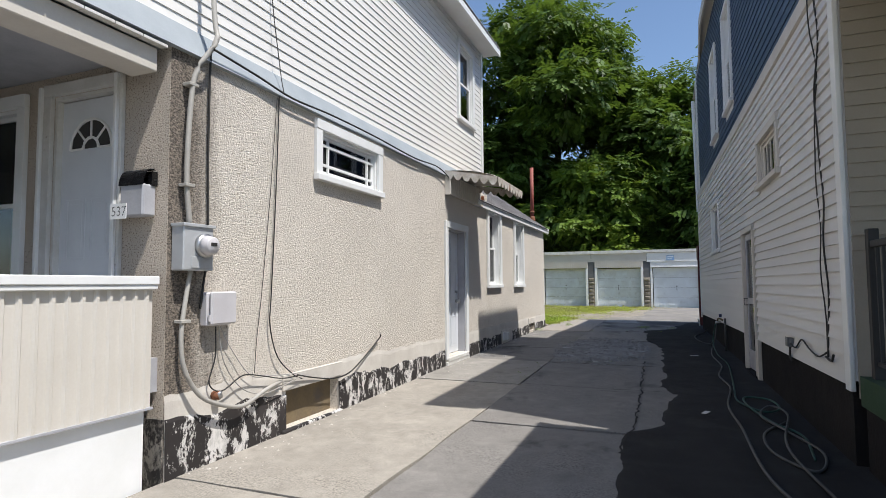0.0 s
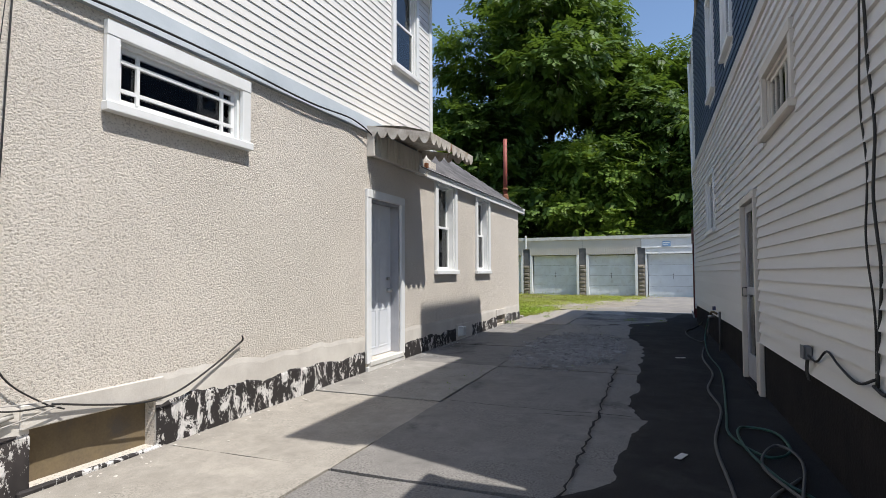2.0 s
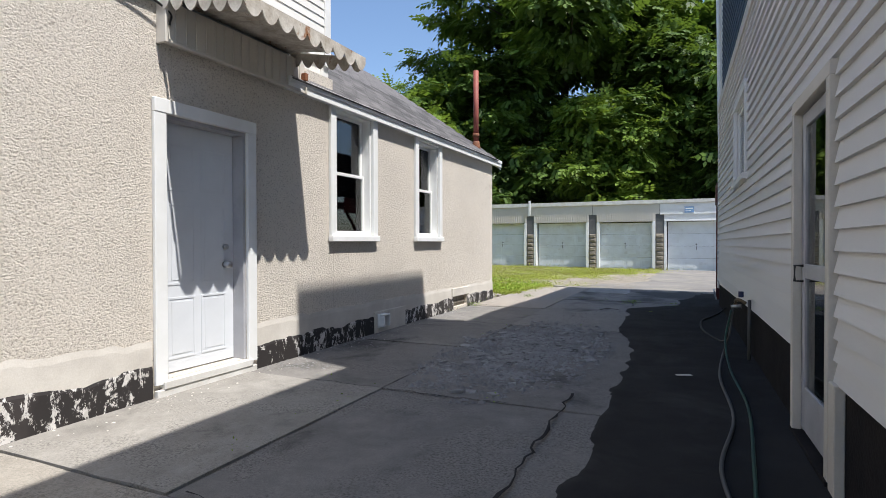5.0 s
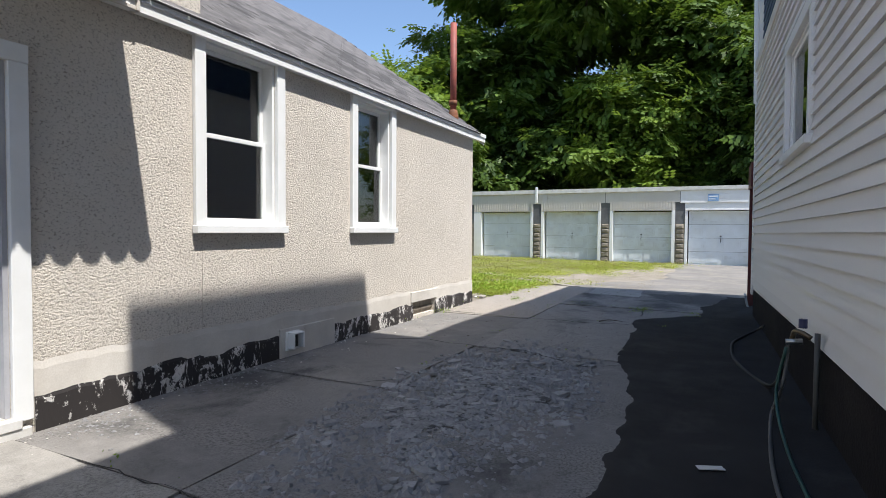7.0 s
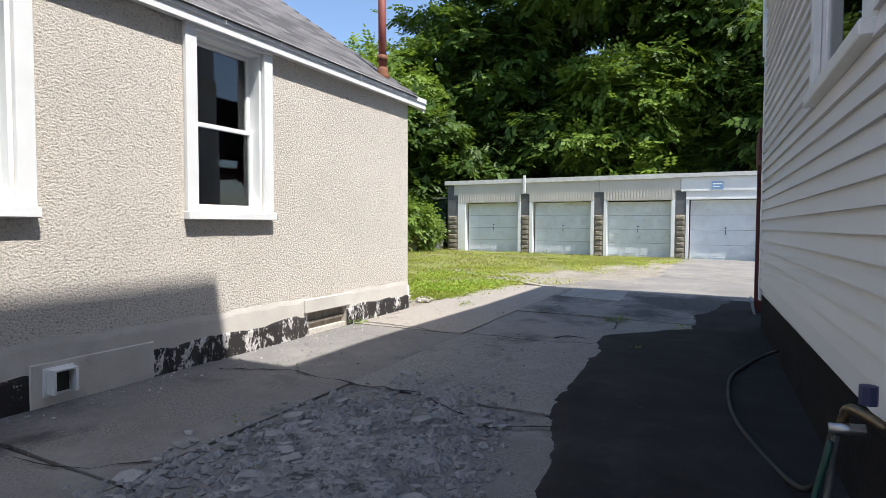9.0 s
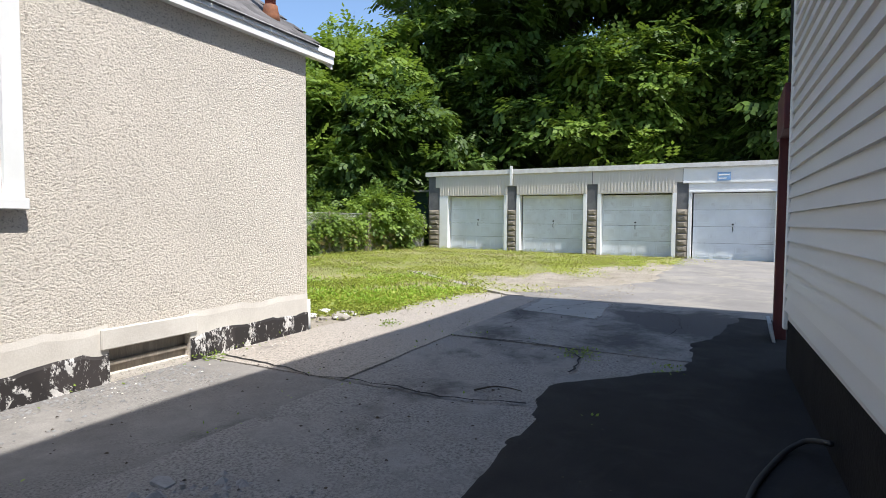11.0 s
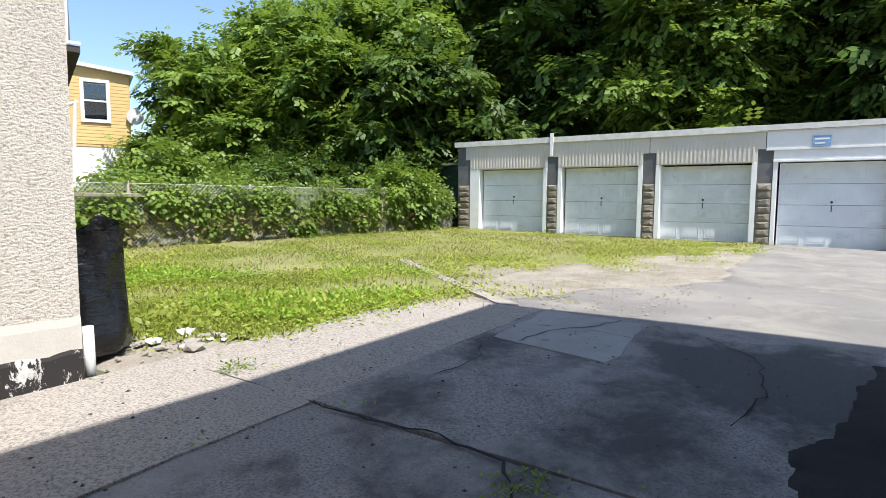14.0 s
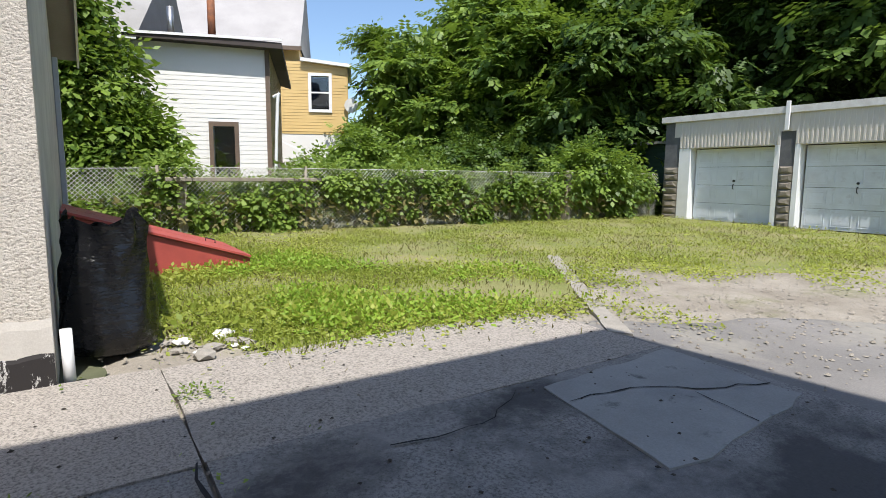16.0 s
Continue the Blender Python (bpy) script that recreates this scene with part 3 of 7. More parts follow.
structure("gravel_patch", dense_sheet(lambda x, y: min(y - 15.2, 27.6 - y, x + 4.4 + 0.35 * noise.noise(Vector((x, y, 4))) if y < 19 else x + 6.2 - 0.5 * (y - 19) * 0.2, 0.2 - x), -6.6, 0.2, 15.1, 27.6, 0.2, -0.012, 0.014), GRAVEL, "stony dirt and gravel with sparse weeds", "gravel", smooth=True)


def lawn_edge(x, y):
    """Above nought on the lawn."""
    wob = 0.16 * noise.noise(Vector((x * 1.3, y * 1.3, 2.2))) + 0.08 * noise.noise(Vector((x * 5, y * 5, 1.2)))
    right = np.interp(y, [15.6, 16.2, 17.3, 18.5, 19.4, 21.0, 22.2, 25.0, 29.0, 30.4], [-4.1, -3.15, -3.15, -3.0, -3.25, -5.2, -3.6, -2.4, -0.9, -0.75])
    return min(right - x, y - 15.5, 30.3 - y, x + 11.2) + wob


structure("lawn", dense_sheet(lawn_edge, -11.4, 0.2, 15.4, 30.4, 0.15, 0.012, 0.02, 6.0), SOIL, "weedy sunlit back lawn with bare spots", "lawn", smooth=True)
kerb = blob_sheet([(-2.20, 18.70), (-2.36, 18.60), (-5.85, 21.22), (-5.72, 21.34)], 0.026, 0.12, 0.02, seed=44)
structure("path_edging", kerb, CONCRETE, "narrow concrete edging strip across the grass", "edging")
structure("pavement", boxes(((-40, -14, -0.3), (40, -9.05, -0.17))), CONCRETE, "plain concrete pavement along the street", "pavement")


# ---- stucco house with white upper storey ----
def fL(u, z, n):
    return Vector((-3.27 + n, u, z))


def fU(u, z, n):
    return Vector((-3.40 + n, u, z))


def fF(u, z, n):
    return Vector((u, 1.097 - n, z))


def fB(u, z, n):
    return Vector((u, 14.92 + n, z))


L_HOLES = [(3.08, 4.36, 2.53, 3.02), (6.85, 7.76, 0.10, 2.29), (9.22, 10.06, 1.31, 2.87), (11.41, 12.17, 1.31, 2.82), (2.52, 3.46, -0.06, 0.31), (12.80, 13.48, 0.06, 0.25)]
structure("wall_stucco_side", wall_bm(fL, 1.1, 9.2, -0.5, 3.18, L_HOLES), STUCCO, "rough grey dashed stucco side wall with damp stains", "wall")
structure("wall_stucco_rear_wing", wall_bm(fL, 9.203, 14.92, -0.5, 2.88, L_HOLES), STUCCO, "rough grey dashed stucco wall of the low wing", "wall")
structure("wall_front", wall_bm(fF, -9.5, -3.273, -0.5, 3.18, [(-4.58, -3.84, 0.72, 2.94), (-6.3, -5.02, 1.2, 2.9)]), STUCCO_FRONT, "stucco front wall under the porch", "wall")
rearw = wall_bm(fB, -9.5, -3.473, -0.5, 2.88)
structure("wall_rear", rearw, PLASTER, "grey plastered rear wall of the low wing", "wall")
gable = bmesh.new()
tri = [(-9.5, 2.885), (-3.275, 2.885), (-6.39, 5.05)]
ga = [gable.verts.new((x, 14.92, z)) for x, z in tri]
gb = [gable.verts.new((x, 14.77, z)) for x, z in tri]
gable.faces.new(ga[::-1]), gable.faces.new(gb)
for k in range(3):
    gable.faces.new((ga[k], ga[(k + 1) % 3], gb[(k + 1) % 3], gb[k]))
structure("gable_rear", gable, PLASTER, "grey plaster gable of the low wing", "wall")
structure("wall_west", boxes(((-9.7, 1.1, -0.5), (-9.503, 14.92, 2.88))), PLASTER, "plain plaster wall", "wall")
structure("floor_inside", boxes(((-9.5, 1.3, -0.3), (-3.48, 14.8, 0.05))), DARK, "inner floor coloured near black as an unlit room", "floor")
structure("ceiling_inside", boxes(((-9.5, 1.3, 3.0), (-3.48, 9.0, 3.1))), DARK, "inner ceiling coloured near black as an unlit room", "ceiling")
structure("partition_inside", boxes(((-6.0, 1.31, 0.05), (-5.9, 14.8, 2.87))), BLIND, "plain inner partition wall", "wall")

# smooth plaster belt and flaking black paint along the foot of the wall
for y0, y1, top0, top1 in ((1.1, 2.52, 0.52, 0.50), (3.46, 6.72, 0.49, 0.44), (7.89, 12.80, 0.43, 0.42), (13.48, 14.92, 0.42, 0.42)):
    for nm, zt0, zt1, jag, n, material, seed in (("plaster_belt", top0, top1, 0.05, 0.007, PLASTER, 3), ("foot_paint", np.interp(y0, [1.1, 2.5, 3.4, 4.5, 7, 15], [0.36, 0.32, 0.30, 0.26, 0.24, 0.25]), np.interp(y1, [1.1, 2.5, 3.4, 4.5, 7, 15], [0.36, 0.32, 0.30, 0.26, 0.24, 0.25]), 0.05, 0.017, PEEL, 8)):
        bm = bmesh.new()
        m = int((y1 - y0) / 0.06)
        prev = None
        for k in range(m + 1):
            y = y0 + (y1 - y0) * k / m
            t = zt0 + (zt1 - zt0) * k / m + jag * (noise.noise(Vector((y * 2.2, seed, 0))) + 0.5 * noise.noise(Vector((y * 9, seed, 4))))
            cur = [bm.verts.new(fL(y, z, q)) for z, q in ((-0.4, 0.001), (-0.4, n + 0.01), (t - 0.05, n), (t, 0.0))]
            if prev:
                for i in range(3):
                    bm.faces.new((prev[i], cur[i], cur[i + 1], prev[i + 1]))
            prev = cur
        bmesh.ops.recalc_face_normals(bm, faces=bm.faces)
        structure(nm, bm, PEEL_DK if nm == "foot_paint" and y0 > 7 else material, "smooth pale plaster belt above the foundation" if nm == "plaster_belt" else "flaking black and white paint on the foundation", "trim")
structure("lintel_plaster", boxes(((2.46, 0.31, 0.001), (3.52, 0.47, 0.03)), f=fL, bevel=0.008), PLASTER, "rough plaster lintel over the boarded cellar window", "trim")
structure("vent_lintel", boxes(((12.74, 0.25, 0.001), (13.54, 0.40, 0.03)), f=fL, bevel=0.008), PLASTER, "plaster lintel over the low vent", "trim")
structure("cellar_patch", boxes(((10.10, -0.05, 0.012), (10.98, 0.285, 0.03)), f=fL, bevel=0.006), PLASTER, "smooth cement patch over an old cellar opening", "trim")

# upper storey
U_HOLES = [(7.86, 8.62, 4.52, 5.94)]
up = tagged(thing("wall_upper_side", (-3.4, 4, 3.4), "white lap-sided upper storey wall", "wall"), kind="structure")
# upper storey carried on to y -3.3, out of view, to darken the porch
part("sheathing", wall_bm(fU, -3.3, 9.3, 3.36, 6.32, U_HOLES), SIDING_W, up)
siding(up, fU, -3.28, 9.20, 3.43, 6.30, 0.102, SIDING_W, [(7.75, 8.73, 4.42, 6.05)])
part("corner_board", boxes(((9.20, 3.36, 0.0), (9.315, 6.32, 0.028)), f=fU, bevel=0.004), TRIM_W, up)
structure("wall_upper_rear", boxes(((-9.4, 9.15, 2.6), (-3.405, 9.30, 6.32))), SIDING_W, "white sided rear wall of the upper storey", "wall")
structure("wall_upper_front", boxes(((-9.4, -3.3, 3.36), (-3.405, -3.15, 6.32))), SIDING_W, "white sided front wall of the upper storey", "wall")
structure("wall_upper_west", boxes(((-9.6, -3.3, 2.6), (-9.403, 9.3, 6.32))), SIDING_W, "white sided far wall of the upper storey", "wall")
sk = bmesh.new()
for a, b in ((-3.3, 8.40),):
    q = [sk.verts.new((x, y, z)) for y in (a, b) for x, z in ((-3.46, 3.16), (-3.225, 3.175), (-3.365, 3.44), (-3.46, 3.44))]
    for k in ((0, 1, 5, 4), (1, 2, 6, 5), (2, 3, 7, 6), (3, 0, 4, 7), (0, 3, 2, 1), (4, 5, 6, 7)):
        sk.faces.new([q[i] for i in k])
structure("wall_upper_foot", boxes(((-3.56, 8.403, 2.98), (-3.42, 9.30, 3.357))), SIDING_W, "white boarding above the wing roof", "wall")
structure("skirt_flashing", sk, TRIM_BLUE, "blue-grey sloped metal skirt under the siding", "trim")


def gable_roof(x0, x1, y0, y1, eave, pitch, thick=0.06):
    """Two slabs meeting at a ridge along y."""
    xm, bm = (x0 + x1) / 2, bmesh.new()
    top = eave + (x1 - xm) * pitch
    for a in (x0, x1):
        q = [bm.verts.new(p) for p in ((a, y0, eave), (a, y1, eave), (xm, y1, top), (xm, y0, top), (a, y0, eave + thick), (a, y1, eave + thick), (xm, y1, top + thick), (xm, y0, top + thick))]
        for k in ((0, 1, 2, 3), (4, 7, 6, 5), (0, 4, 5, 1), (1, 5, 6, 2), (3, 2, 6, 7), (0, 3, 7, 4)):
            bm.faces.new([q[i] for i in k])
    bmesh.ops.recalc_face_normals(bm, faces=bm.faces)
    return bm


structure("roof_main", gable_roof(-9.75, -3.02, -3.6, 9.5, 6.36, 0.55), ROOF_FLAT, "grey shingled main roof", "roof")
structure("eave_main", boxes(((-3.40, -3.6, 6.28), (-3.06, 9.5, 6.34)), ((-3.055, -3.6, 6.24), (-3.02, 9.5, 6.40))), TRIM_W, "white boxed eave and gutter board", "trim")
gm = bmesh.new()
ga = [gm.verts.new((x, 9.3, z)) for x, z in ((-9.4, 6.325), (-3.41, 6.325), (-6.4, 8.0))]
gm.faces.new(ga)
structure("gable_main", gm, SIDING_W, "white sided gable", "wall")
roofw = tagged(thing("roof_wing", (-6.4, 12, 2.9), "grey shingled roof of the low wing", "roof"), kind="structure")
part("roof_deck", gable_roof(-9.61, -3.19, 8.32, 15.25, 2.90, 0.70), ROOF_FLAT, roofw)
structure("eave_wing", boxes(((-3.265, 8.32, 2.86), (-3.212, 15.23, 2.885)), ((-3.21, 8.30, 2.85), (-3.175, 15.26, 2.925)), ((-3.206, 8.30, 2.925), (-3.160, 15.26, 2.985))), TRIM_W, "white painted fascia board under the shingles", "trim")
structure("rake_wing", wall_bm(lambda u, z, n: Vector((u, 15.255 + n, z + 0.70 * (-3.19 - u) if u > -6.4 else z + 0.70 * (u + 9.61))), -9.61, -3.19, 2.80, 2.96, [(-6.42, -6.40, 0, 1)], 0.03), TRIM_W, "white rake board on the gable end", "trim")

W = "white painted double-hung window with wide casing in stucco"
sash_window("window_1", fL, 9.22, 10.06, 1.31, 2.87, W, shade=0.52)
sash_window("window_2", fL, 11.41, 12.17, 1.31, 2.82, W, shade=0.5)
sash_window("window_3", fL, 3.08, 4.36, 2.53, 3.02, "low white hopper window with bars in stucco", mid=False, depth=0.05)
sash_window("window_4", fU, 7.86, 8.62, 4.52, 5.94, "white double-hung window in white siding", casing=0.10, depth=0.03)


# ---- pale sided house across the drive ----
def RX(y):
    return 1.10 + 0.0337 * (15.6 - y)


def fR(u, z, n):
    return Vector((RX(u) - n, u, z - 0.0128 * (u - 9)))


def fRs(u, z, n):
    return Vector((RX(u) - n, u, z - 0.003 * (u - 9)))


R_HOLES = [(7.06, 7.92, -0.4, 2.05), (5.30, 6.38, 2.58, 3.12), (10.98, 12.18, 2.05, 3.02), (8.50, 9.35, 4.45, 6.2), (10.6, 11.5, 4.45, 6.2)]
rw = tagged(thing("wall_pale_side", (1.3, 9, 0.45), "pale grey-white lap-sided house wall in shade", "wall"), kind="structure")
part("sheathing", wall_bm(fR, 3.13, 15.65, 0.50, 7.2, R_HOLES, 0.2), SIDING_R, rw)
siding(rw, fRs, 3.24, 15.57, 0.517, 3.83, 0.110, SIDING_R, [(a - 0.09, b + 0.09, c - 0.12, d + 0.09) for a, b, c, d in R_HOLES[:1]] + [(a - 0.10, b + 0.10, c - 0.08, d + 0.10) for a, b, c, d in R_HOLES[1:]], 0.030)
siding(rw, fR, 3.24, 14.9, 3.93, 7.15, 0.115, SIDING_B, [(a - 0.08, b + 0.08, c - 0.08, d + 0.08) for a, b, c, d in R_HOLES[3:]])
part("corner_board", boxes(((3.12, 0.42, 0.0), (3.24, 7.15, 0.035)), f=fR, bevel=0.004), TRIM_W, rw)
part("corner_board", boxes(((15.57, 0.42, 0.0), (15.67, 3.80, 0.03)), f=fR, bevel=0.004), TRIM_W, rw)
part("band_board", boxes(((3.12, 3.78, 0.0), (15.67, 3.93, 0.04)), f=fR, bevel=0.004), TRIM_BEIGE, rw)
structure("foundation_dark", wall_bm(fR, 3.2, 15.6, -0.6, 0.498, [(7.06, 7.92, -0.4, 0.498)], 0.3), BLACKBASE, "blackened masonry foundation under the siding", "foundation")
structure("wall_pale_front", boxes(((1.73, 3.13, -0.4), (9.5, 3.33, 7.2))), SIDING_R, "beige sided front wall behind the porch", "wall")
structure("wall_pale_rear", boxes(((1.31, 15.45, -0.4), (9.5, 15.65, 7.2))), SIDING_R, "pale sided rear wall", "wall")
structure("wall_pale_east", boxes(((9.5, 3.13, -0.4), (9.7, 15.67, 7.2))), SIDING_R, "pale sided far wall", "wall")
structure("roof_pale", gable_roof(1.13, 9.9, 2.92, 17.57, 7.22, 0.45), ROOF_FLAT, "dark shingled roof of the pale house", "roof")
structure("eave_pale", boxes(((2.92, 7.22, -0.3), (11.7, 7.27, 0.17)), ((2.92, 7.12, 0.16), (11.7, 7.36, 0.20)), ((11.7, 7.22, -0.3), (17.57, 7.27, 0.17)), ((11.7, 7.12, 0.16), (17.57, 7.36, 0.20)), f=lambda u, z, n: fR(u, z, n - 0.075 * max(0, u - 11.7))), TRIM_BEIGE, "beige boxed eave with fascia", "trim")
# unseen; sized and placed from the shadow it must cast on the stucco
structure("dormer_pale", boxes(((1.15, 7.16, 7.2), (4.5, 10.24, 9.71))), SIDING_B, "unseen blue roof block inferred from its shadow on the stucco wall", "dormer")
sash_window("window_5", fR, 5.30, 6.38, 2.58, 3.12, "small pale window with upright bars in siding", mid=False, bars=(0.2, 0.4, 0.6, 0.8), casing=0.10, depth=0.04, mats=(TRIM_BEIGE, TRIM_BEIGE))
sash_window("window_6", fR, 10.98, 12.18, 2.05, 3.02, "pale framed window boarded with raw wood", mid=False, casing=0.10, depth=0.03)
sash_window("window_7", fR, 8.50, 9.35, 4.45, 6.2, "tall white window in blue siding", casing=0.08, depth=0.03)
sash_window("window_7", fR, 10.6, 11.5, 4.45, 6.2, "tall white window in blue siding", casing=0.08, depth=0.03)


# ---- row of garages ----
GY = 30.36
cols = [(-10.34, 0.50), (-6.95, 0.36), (-3.96, 0.36), (-1.03, 0.36), (1.90, 0.36), (4.85, 0.36), (7.8, 0.36)]
garage = thing("garage_row", (-1, GY, 0), "row of low white garages with flat roof and block piers", "garage")
part("side_wall", boxes(((-10.30, GY + 0.4, -0.3), (-10.1, GY + 6, 2.95))), BLOCK_DK, garage)
part("side_wall", boxes(((8.0, GY + 0.4, -0.3), (8.2, GY + 6, 2.95))), BLOCK_DK, garage)
part("rear_wall", boxes(((-10.30, GY + 6, -0.3), (8.2, GY + 6.2, 2.95))), BLOCK_DK, garage)
part("roof", boxes(((-10.42, GY - 0.068, 3.0), (8.4, GY + 6.4, 3.08))), ROOF_FLAT, garage)
part("fascia", boxes(((-10.44, GY - 0.10, 2.93), (-1.05, GY - 0.07, 3.10)), ((-1.05, GY - 0.10, 2.95), (8.4, GY - 0.07, 3.09))), TRIM_AGED, garage, "weathered white fascia board")
part("soffit", boxes(((-10.40, GY - 0.068, 2.92), (8.4, GY + 0.02, 2.945))), TRIM_AGED, garage)
for k, (cx, cw) in enumerate(cols):
    bm = bmesh.new()
    n = 8
    pier = part("pier", boxes(((cx, GY, -0.2), (cx + cw, GY + 0.4, 2.93))), BLOCK_DK, garage, "dark painted block pier")
    for i in range(n):
        z0 = 0.0 + i * 0.2
        b = bmesh.new()
        for face_z in (0,):
            x0, x1, y0 = cx + 0.01, cx + cw - 0.01, GY - 0.004
            v = [b.verts.new(p) for p in ((x0, y0, z0 + 0.008), (x1, y0, z0 + 0.008), (x1, y0, z0 + 0.192), (x0, y0, z0 + 0.192))]
            random.seed(k * 20 + i)
            m = [b.verts.new((x0 + (x1 - x0) * a + random.uniform(-0.02, 0.02), y0 - random.uniform(0.025, 0.055), z0 + 0.2 * c + random.uniform(-0.015, 0.015))) for a, c in ((0.22, 0.25), (0.75, 0.28), (0.7, 0.75), (0.26, 0.72))]
            b.faces.new(m)
            for q in range(4):
                b.faces.new((v[q], v[(q + 1) % 4], m[(q + 1) % 4], m[q]))
        bmesh.ops.recalc_face_normals(b, faces=b.faces)
        part("block", b, BLOCK, pier)


def garage_door(x0, x1, z0, z1, material, label, rows=4, panels=4, open_row=None):
    d = thing("garage_door", ((x0 + x1) / 2, GY + 0.250, z0), label, "garage door", "garage doors")
    h = (z1 - z0) / rows
    for r in range(rows):
        zb = z0 + r * h
        sec = part("section", boxes(((x0, GY + 0.250, zb + 0.004), (x1, GY + 0.290, zb + h - 0.004)), bevel=0.004), material, d)
        w = (x1 - x0) / panels
        for p in range(panels):
            a, b = x0 + p * w + 0.07, x0 + (p + 1) * w - 0.07
            bm = boxes(((a, GY + 0.241, zb + 0.09), (b, GY + 0.249, zb + 0.105)), ((a, GY + 0.241, zb + h - 0.105), (b, GY + 0.249, zb + h - 0.09)), ((a, GY + 0.241, zb + 0.105), (a + 0.015, GY + 0.249, zb + h - 0.105)), ((b - 0.015, GY + 0.241, zb + 0.105), (b, GY + 0.249, zb + h - 0.105)), ((a + 0.05, GY + 0.244, zb + 0.14), (b - 0.05, GY + 0.249, zb + h - 0.14)))
            part("panel", bm, material, sec)
    xm = (x0 + x1) / 2
    part("handle", tube([(xm, GY + 0.244, z0 + 0.93), (xm, GY + 0.190, z0 + 0.95), (xm, GY + 0.190, z0 + 1.05), (xm, GY + 0.244, z0 + 1.07)], 0.012), CABLE_BK, d, "dark metal handle", True)
    part("lock", tube([(xm, GY + 0.250, z0 + 1.16), (xm, GY + 0.220, z0 + 1.16)], 0.03, 10), CABLE_BK, d)
    return d


garage_door(-9.44, -7.06, 0.05, 2.12, GDOOR_A, "dirty white panelled garage door, weeds at its foot")
garage_door(-6.42, -4.05, 0.02, 2.12, GDOOR_B, "soiled white panelled garage door with peeling top")
garage_door(-3.54, -1.16, -0.01, 2.10, GDOOR_B, "soiled white panelled garage door with dark latch")
garage_door(-0.53, 1.80, -0.05, 2.12, GDOOR_A, "clean white panelled garage door beside asphalt")
garage_door(2.42, 4.75, -0.05, 2.12, GDOOR_A, "clean white panelled garage door beside asphalt")
garage_door(5.35, 7.7, -0.05, 2.12, GDOOR_A, "clean white panelled garage door beside asphalt")
for k in range(6):
    a, b = cols[k][0] + cols[k][1], cols[k + 1][0]
    white = k >= 3
    jl = 0.13 if not white else 0.10
    jl0 = 0.37 if k == 0 else jl
    for j0, j1 in ((a + 0.003, a + jl0), (b - jl, b - 0.003)):
        part("door_jamb", boxes(((j0, GY - 0.02, -0.15), (j1, GY + 0.44, 2.14)), bevel=0.004), TRIM_W, garage)
    part("head_panel", boxes(((a + 0.003, GY - 0.015, 2.14), (b - 0.003, GY + 0.44, 2.92))), PANEL_W if not white else TRIM_W, garage)
    x0, x1 = a - (0.36 if k else 0.50) * 0.5, b + 0.18
    lo = [((a - 0.17, GY - 0.03, 2.48), (b + 0.17, GY - 0.017, 2.92))]
    part("upper_panel", boxes(*lo), PANEL_W if not white else TRIM_W, garage)
    if white:
        part("panel_strip", boxes(((a - 0.17, GY - 0.05, 2.44), (b + 0.17, GY - 0.031, 2.49)), ((a, GY - 0.05, 2.14), (b, GY - 0.02, 2.18))), TRIM_W, garage)
    else:
        x = a + 0.03
        bm = bmesh.new()
        while x < b - 0.05:
            add_box(bm, (x, GY - 0.038, 2.16), (x + 0.045, GY - 0.016, 2.92))
            x += 0.11
        tagged(part("panel_rib", bm, PANEL_W, garage), kind="stuff")


